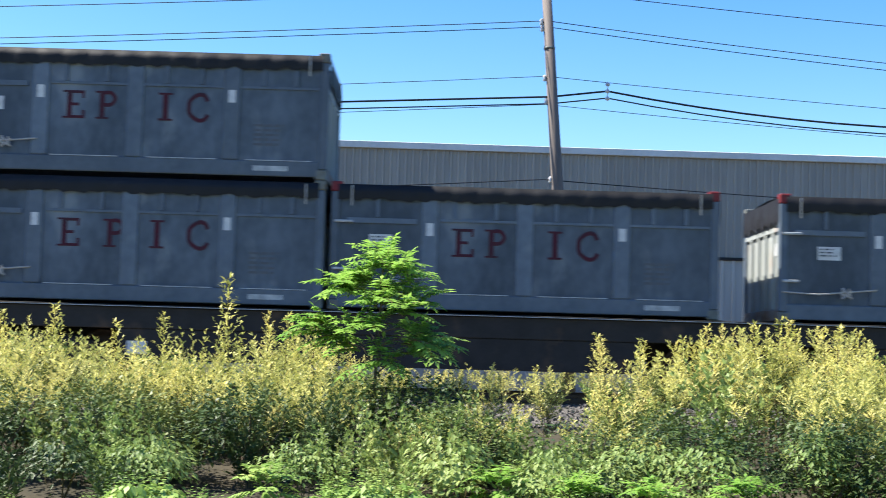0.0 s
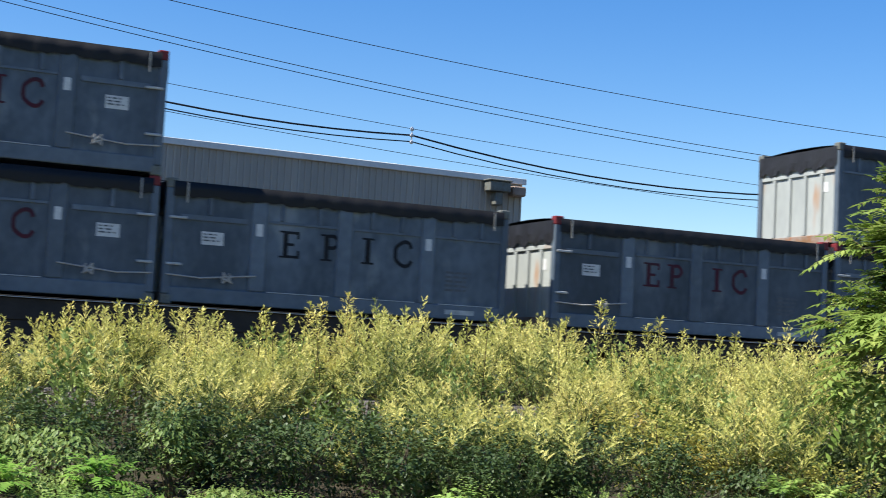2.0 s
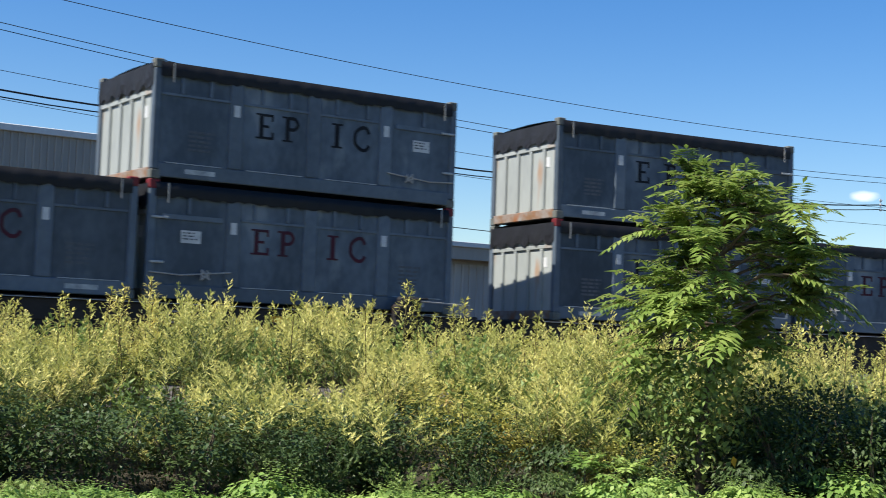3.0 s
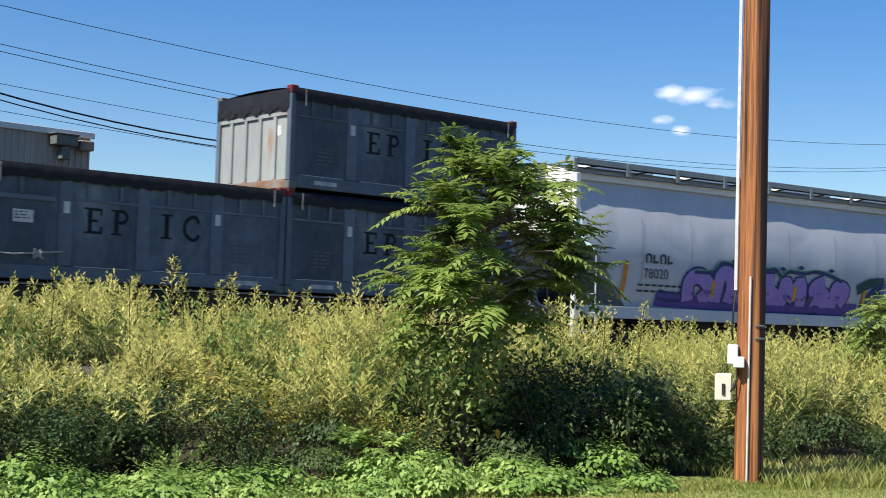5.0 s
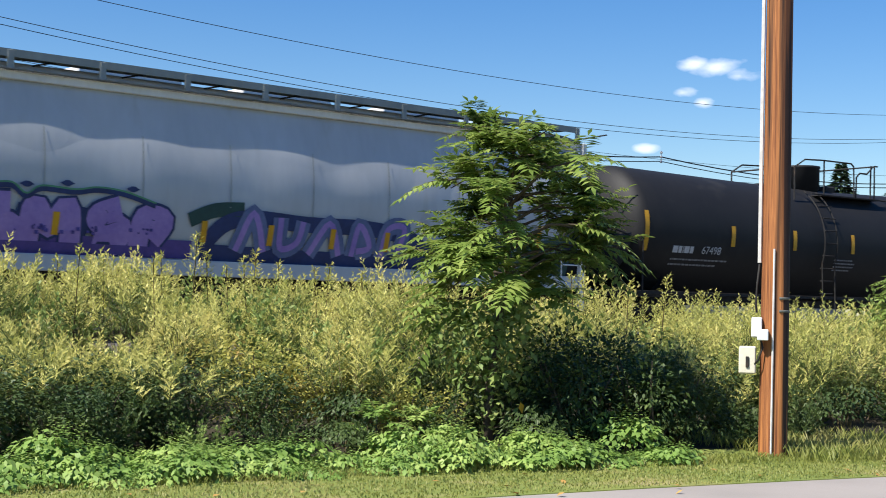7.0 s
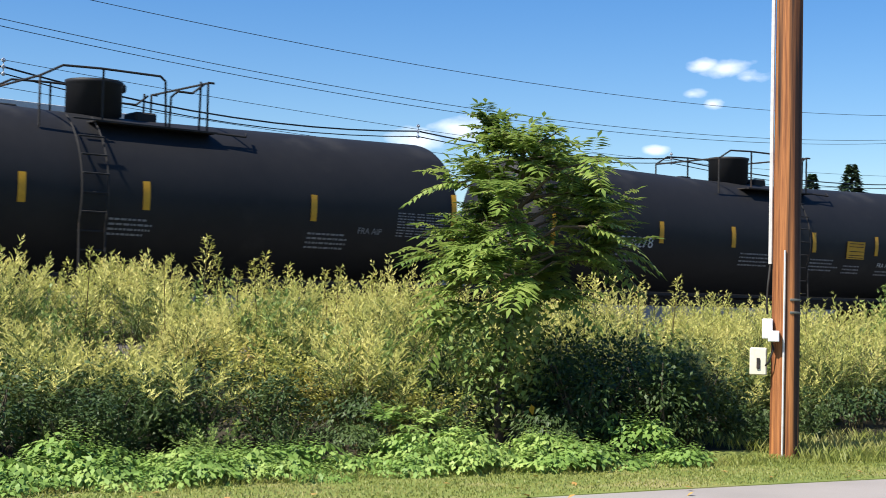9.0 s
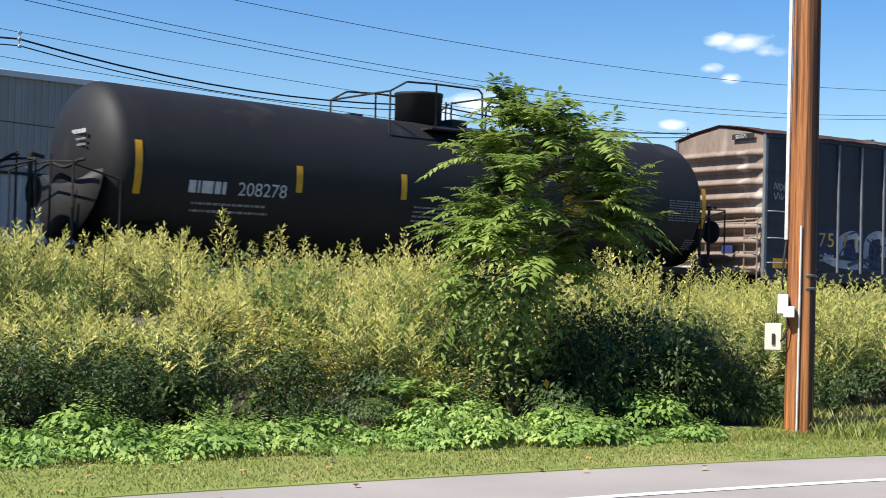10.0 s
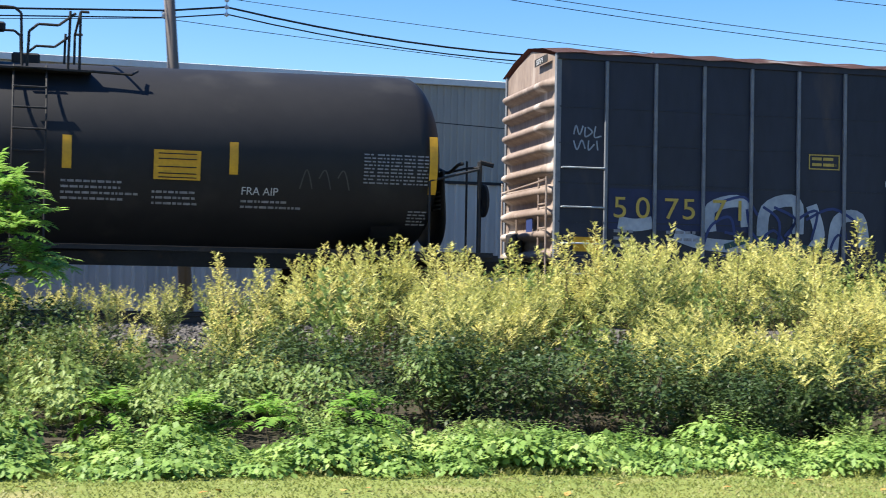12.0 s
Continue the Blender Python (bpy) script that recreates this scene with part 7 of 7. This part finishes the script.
    wheel = part("brake_wheel", lathe([(0.25, -0.02), (0.28, -0.02), (0.28, 0.02), (0.25, 0.02)], 20, "x"), M["chassis"], ob, "black brake hand wheel")
    wheel.location = (n - 0.05, -0.75, 1.95)
    part("spokes", rods(0.014, *[[(0, 0, 0), (0, 0.26 * math.cos(a), 0.26 * math.sin(a))] for a in np.linspace(0, 6.28, 7)]), M["chassis"], wheel)
    part("brake_post", rods(0.04, [(n - 0.12, -0.75, 1.0), (n - 0.12, -0.75, 2.6), (n + 0.12, -0.75, 2.55)]), M["chassis"], ob)
    return ob, arc


def build_tanks():
    s0 = 110.72
    strips = [(112.23 - s0, 1.98, 2.91), (115.48 - s0, 2.18, 2.68), (117.89 - s0, 2.18, 2.68), (120.85 - s0, 2.18, 2.68), (123.35 - s0, 2.18, 2.68), (126.57 - s0, 1.98, 2.91)]
    bits = [(2.6, 1.6, 1.88, 2, 0.055, 0.13, "dim_text", 1), (7.45, 1.2, 2.05, 4, 0.045, 0.09, "dim_text", 1), (10.05, 1.15, 2.0, 4, 0.045, 0.085, "dim_text", 1), (11.4, 0.8, 1.88, 3, 0.045, 0.085, "dim_text", 1),
            (12.77, 1.0, 1.78, 2, 0.045, 0.085, "dim_text", 1), (14.7, 1.1, 2.58, 9, 0.03, 0.056, "dim_text", 5), (15.5, 0.35, 1.70, 5, 0.03, 0.05, "dim_text", 1), (2.5, 0.78, 2.17, 1, 0.22, 0.2, "white_text", 3)]
    ob, arc = tank_car(113.03, 17.0, 119.3 - s0, 120.3 - s0, strips, bits, "dull black tank car with yellow reflectors and stencils")

    def write(text, size, x, z, tone, name):
        data = lettering(text, size, M[tone], name)
        for v in data.vertices:
            p = arc(v.co.x + x, v.co.z + z, 0.012)
            v.co = (p[0], p[1] - v.co.y * 0.5, p[2])
        part(name, data, None, ob, "pale painted lettering")

    write("208278", 0.345, 114.20 - s0, 2.06, "white_text", "number")
    write("FRA AIP", 0.17, 123.48 - s0, 1.88, "white_text", "lettering")
    sign = part("placard", ribbon([[(122.13 - s0, 2.29), (122.5 - s0, 2.29), (122.84 - s0, 2.29)]], 0.45, lambda a, b: arc(a, b, 0.036)), M["yellow"], ob, "yellow notice placard")
    part("writing", ribbon([[(122.2 - s0, z), (122.78 - s0, z)] for z in (2.46, 2.38, 2.26, 2.16, 2.10)], 0.016, lambda a, b: arc(a, b, 0.042)), M["chassis"], sign)
    smear = [[(124.4 - s0 + 0.3 * k, 2.0 + 0.2 * math.sin(k)), (124.5 - s0 + 0.3 * k, 2.3), (124.6 - s0 + 0.3 * k, 2.0)] for k in range(3)]
    sprayed(ob, M["tank_pale"], "rubbed out grey scrawl", smear, 0.02, lambda a, b: arc(a, b, 0.01))
    for k, (cols, z) in enumerate(((6, 3.02), (5, 2.9), (4, 2.8))):
        for c in range(cols):
            part("end_writing", blocks((0.80, 0.806, -0.86 + 0.1 * c, -0.79 + 0.1 * c, z, z + (0.075 if k == 0 else 0.04))), M["dim_text" if k else "white_text"], ob)
    s0 = 93.75
    strips = [(95.04 - s0, 1.98, 2.91), (97.92 - s0, 2.18, 2.68), (100.16 - s0, 2.18, 2.68), (102.42 - s0, 2.18, 2.68), (105.93 - s0, 2.18, 2.68), (109.4 - s0, 1.98, 2.91)]
    bits = [(2.2, 0.75, 2.05, 1, 0.16, 0.2, "white_text", 4), (2.2, 1.9, 1.82, 2, 0.05, 0.12, "dim_text", 1), (8.0, 0.9, 2.0, 4, 0.045, 0.085, "dim_text", 1), (12.1, 1.1, 1.95, 4, 0.045, 0.085, "dim_text", 1), (14.2, 1.2, 2.45, 9, 0.03, 0.056, "dim_text", 5)]
    ob, arc = tank_car(96.03, 16.95, 102.1 - s0, 101.4 - s0, strips, bits, "dull black tank car with a railed manway on top")
    write("67498", 0.26, 96.9 - s0, 1.97, "white_text", "number")
    write("FRA AIP", 0.17, 107.0 - s0, 2.0, "dim_text", "lettering")


def box_car():
    s0, n, low, eave = 128.68, 17.6, 0.95, 4.40
    ob = car("boxcar", "dark blue-black boxcar with rusty corrugated ends and graffiti", "rail car", 131.05, n)
    y = 1.58
    part("side", blocks((0.02, n - 0.02, -y, -y + 0.06, low, eave), (0.02, n - 0.02, y - 0.06, y, low, eave)), M["boxcar"], ob)
    part("side_sill", blocks((0.0, n, -y - 0.03, -y + 0.05, low - 0.16, low + 0.10), (0.0, n, y - 0.05, y + 0.03, low - 0.16, low + 0.10), bevel=0.008), M["boxcar"], ob)
    part("top_chord", blocks((0.0, n, -y - 0.035, -y + 0.04, eave - 0.11, eave), (0.0, n, y - 0.04, y + 0.035, eave - 0.11, eave), bevel=0.008), M["boxcar"], ob)
    for k in range(19):
        x = 0.86 + 0.868 * k
        if 6.6 < x < 9.6:
            continue
        part("side_rib", blocks((x - 0.028, x + 0.028, -y - 0.055, -y, low + 0.1, eave - 0.11), bevel=0.008), M["rib"], ob)
    seams = bmesh.new()
    for z in (1.6, 2.25, 2.9, 3.5):
        block(seams, 0.05, n - 0.05, -y - 0.008, -y, z, z + 0.02)
    part("sheet_seam", seams, M["boxcar"], ob)
    door = part("door", blocks((6.75, 9.35, -y - 0.07, -y - 0.005, low + 0.12, eave - 0.14), *[(6.8 + 0.43 * k, 6.86 + 0.43 * k, -y - 0.11, -y - 0.07, low + 0.12, eave - 0.14) for k in range(7)], bevel=0.008), M["boxcar"], ob, "ribbed sliding door")
    part("door_bar", rods(0.02, [(6.72, -y - 0.14, 1.1), (6.72, -y - 0.14, 4.0)], [(7.5, -y - 0.14, 1.1), (7.5, -y - 0.14, 4.0)]), M["edge"], door)
    part("floor", blocks((0.05, n - 0.05, -y + 0.06, y - 0.06, low, low + 0.1)), M["chassis"], ob)
    roof, rows = bmesh.new(), []
    for i in range(41):
        x = -0.05 + (n + 0.1) * i / 40
        up = 0.03 if i % 2 else 0.0
        rows.append([roof.verts.new((x, yy, zz + up)) for yy, zz in ((-y - 0.08, eave - 0.02), (-0.9, eave + 0.17), (0, eave + 0.30), (0.9, eave + 0.17), (y + 0.08, eave - 0.02))])
    for a, b in zip(rows, rows[1:]):
        for k in range(4):
            roof.faces.new((a[k], b[k], b[k + 1], a[k + 1]))
    bmesh.ops.solidify(roof, geom=roof.faces[:], thickness=0.03)
    part("roof", roof, M["boxcar_roof"], ob, "rust red sheet roof")
    for x, way in ((0.0, 1), (n, -1)):
        wall, rows = bmesh.new(), []
        zs = np.linspace(low, eave - 0.35, 81)
        for z in zs:
            u = (z - low) / 0.36
            bulge = 0.18 * max(0.0, math.sin(math.pi * 2 * u)) ** 0.4
            rows.append([wall.verts.new((x + way * 0.02 - way * bulge * min(1, (1.5 - abs(yy)) * 4), yy, z)) for yy in np.linspace(-y + 0.08, y - 0.08, 13)])
        top = [wall.verts.new((x + way * 0.02, yy, eave - 0.05 + 0.30 * (1 - abs(yy) / y))) for yy in np.linspace(-y + 0.08, y - 0.08, 13)]
        rows.append(top)
        for a, b in zip(rows, rows[1:]):
            for k in range(12):
                wall.faces.new((a[k], a[k + 1], b[k + 1], b[k])).smooth = True
        end = part("end_wall", wall, M["boxcar_end"], ob, "rusty corrugated end wall")
        for yy in (-y + 0.04, y - 0.04):
            part("corner_post", blocks((x - 0.015, x + 0.085, yy - 0.045, yy + 0.045, low - 0.1, eave), bevel=0.01), M["rib"], ob)
        part("ladder", rods(0.018, [(x - way * 0.12, -y + 0.12, 0.5), (x - way * 0.12, -y + 0.12, 2.35)], [(x - way * 0.12, -y + 0.55, 0.5), (x - way * 0.12, -y + 0.55, 2.35)], *[[(x - way * 0.12, -y + 0.12, z), (x - way * 0.12, -y + 0.55, z)] for z in (0.7, 1.1, 1.5, 1.9, 2.3)], [(x - way * 0.12, -y + 0.12, 2.3), (x - way * 0.12, 1.3, 2.22)], [(x - way * 0.12, 1.3, 0.9), (x - way * 0.12, 1.3, 2.4)], [(x - way * 0.12, 0.3, 0.9), (x - way * 0.12, 0.3, 1.7)]), M["boxcar_end"], ob, "rusty end ladder")
        part("side_grab", rods(0.014, *[[(x + way * 0.1, -y - 0.01, z), (x + way * 0.1, -y - 0.08, z), (x + way * 0.82, -y - 0.08, z), (x + way * 0.82, -y - 0.01, z)] for z in (0.75, 1.25, 1.85, 2.5)]), M["edge"], ob, "worn side grab irons")
        part("brake_box", blocks((x - way * 0.2, x - way * 0.05, 0.1, 0.75, 1.05, 1.45), bevel=0.03), M["chassis"], end)
        part("end_plate", blocks((x - way * 0.105, x - way * 0.095, -0.62, -0.25, 1.35, 1.75)), M["navy"], end, "blue sprayed patch")
        truck(ob, x + way * 2.2)
        coupler(ob, x, -way)
    part("centre_sill", blocks((0.2, n - 0.2, -0.3, 0.3, 0.55, 0.94)), M["chassis"], ob)
    plate = part("number_board", blocks((-0.07, -0.064, -1.25, -0.5, 4.29, 4.42)), M["chassis"], ob, "dark number board")
    t = part("number", lettering("507571", 0.13, M["white_text"], "number"), None, plate)
    t.matrix_local = pose(-0.074, -0.62, 4.31, 0, 0, -90)
    for bit, x in (("5", 0.985), ("0", 1.385), ("7", 1.89), ("5", 2.21), ("7", 2.75), ("1", 3.13)):
        bigs = part("number", lettering(bit, 0.50, M["gold"], "number", 1.12), None, ob, "gold painted car number")
        bigs.matrix_local = pose(x, -y - 0.02, 1.70)
    part("number_patch", blocks((0.92, 3.5, -y - 0.006, -y, 1.5, 2.18)), M["boxcar_patch"], ob, "dark blue patch under the number")
    part("yellow_plate", blocks((0.32, 0.78, -y - 0.006, -y, 1.12, 1.36)), M["yellow"], ob, "yellow corner plate")
    label = part("notice", blocks(*ring(4.83, 2.75, 0.58, 0.26, -y - 0.008, 0.02)), M["gold"], ob, "gold outlined notice")
    part("writing", bars(4.6, 2.83, 0.46, 2, 0.05, 0.1, -y - 0.008, 5), M["gold"], label)
    part("sticker", blocks((6.0, 6.22, -y - 0.008, -y, 2.36, 2.46)), M["sticker"], ob)
    part("stencil", bars(1.02, 1.5, 0.4, 3, 0.05, 0.12, -y - 0.008, 9), M["dim_text"], ob)
    part("stencil", bars(1.95, 1.5, 0.6, 2, 0.05, 0.12, -y - 0.008, 10), M["dim_text"], ob)
    yy = -y - 0.010
    tag = [[(0.30, 3.05), (0.34, 3.2), (0.4, 3.05), (0.46, 3.2)], [(0.5, 3.18), (0.5, 3.02), (0.62, 3.1), (0.54, 3.18)], [(0.68, 3.2), (0.66, 3.02), (0.78, 3.04)], [(0.3, 2.95), (0.36, 2.8), (0.44, 2.96), (0.5, 2.82)], [(0.56, 2.96), (0.56, 2.8), (0.66, 2.9)], [(0.7, 2.96), (0.72, 2.8)]]
    sprayed(ob, M["pale_spray"], "small white scrawled tag", tag, 0.025, lambda a, b: (a, yy, b))
    pale = [[(2.75, 1.5), (2.75, 1.9), (3.3, 2.02), (3.4, 1.6)], [(3.7, 1.2), (3.75, 1.9), (4.3, 2.05), (4.35, 1.5)], [(4.6, 2.0), (4.75, 1.5), (4.6, 1.2)], [(5.0, 1.2), (5.1, 1.75), (5.5, 1.8), (5.6, 1.3)], [(2.1, 1.45), (2.6, 1.3), (3.4, 1.25)], [(1.1, 1.62), (1.4, 1.58), (1.7, 1.63)]]
    sprayed(ob, M["pale_spray"], "pale grey graffiti fill", pale, 0.21, lambda a, b: (a, yy, b))
    dark = [[(2.6, 1.2), (2.75, 1.6), (3.1, 1.75), (3.2, 1.3)], [(3.4, 1.9), (3.5, 1.5), (3.9, 1.2), (4.0, 1.7), (3.7, 1.95)], [(4.1, 1.2), (4.3, 1.7), (4.7, 1.9), (4.6, 1.4)], [(4.9, 1.1), (5.1, 1.5), (5.4, 1.3)], [(2.9, 1.1), (3.6, 1.15), (4.4, 1.1)], [(3.0, 1.5), (3.3, 1.45)], [(2.9, 2.0), (3.35, 2.1), (3.6, 1.8)], [(3.9, 1.95), (4.3, 1.75), (4.1, 1.45)], [(4.5, 1.75), (5.0, 1.95), (5.5, 1.7)], [(3.6, 1.3), (3.9, 1.55), (4.2, 1.2)], [(5.2, 1.75), (5.3, 1.2)]]
    sprayed(ob, M["navy"], "dark graffiti outlines", dark, 0.048, lambda a, b: (a, yy - 0.004, b))
    sprayed(ob, M["green_spray"], "dark green graffiti shading", [[(3.0, 1.25), (3.6, 1.4), (4.2, 1.3), (5.0, 1.2)]], 0.1, lambda a, b: (a, yy - 0.003, b))


build_containers()
hopper_car()
build_tanks()
box_car()


# ---- what moves ----
def motions():
    """The train rolls by at a steady speed, from the right to the left; its wheels turn with it."""
    for ob, s, long, place in MOVERS:
        walk(ob, [(k / 2, riding(s - SPEED * k / 2, long) @ place) for k in range(25)])
    step = 1 / 30
    for ob, x in WHEELS:
        turn = -math.degrees(SPEED * step / 0.42)
        walk(ob, [(k * step, Matrix.Translation((x, 0, 0.42)) @ Matrix.Rotation(radians(turn * k), 4, "Y")) for k in range(361)])


motions()
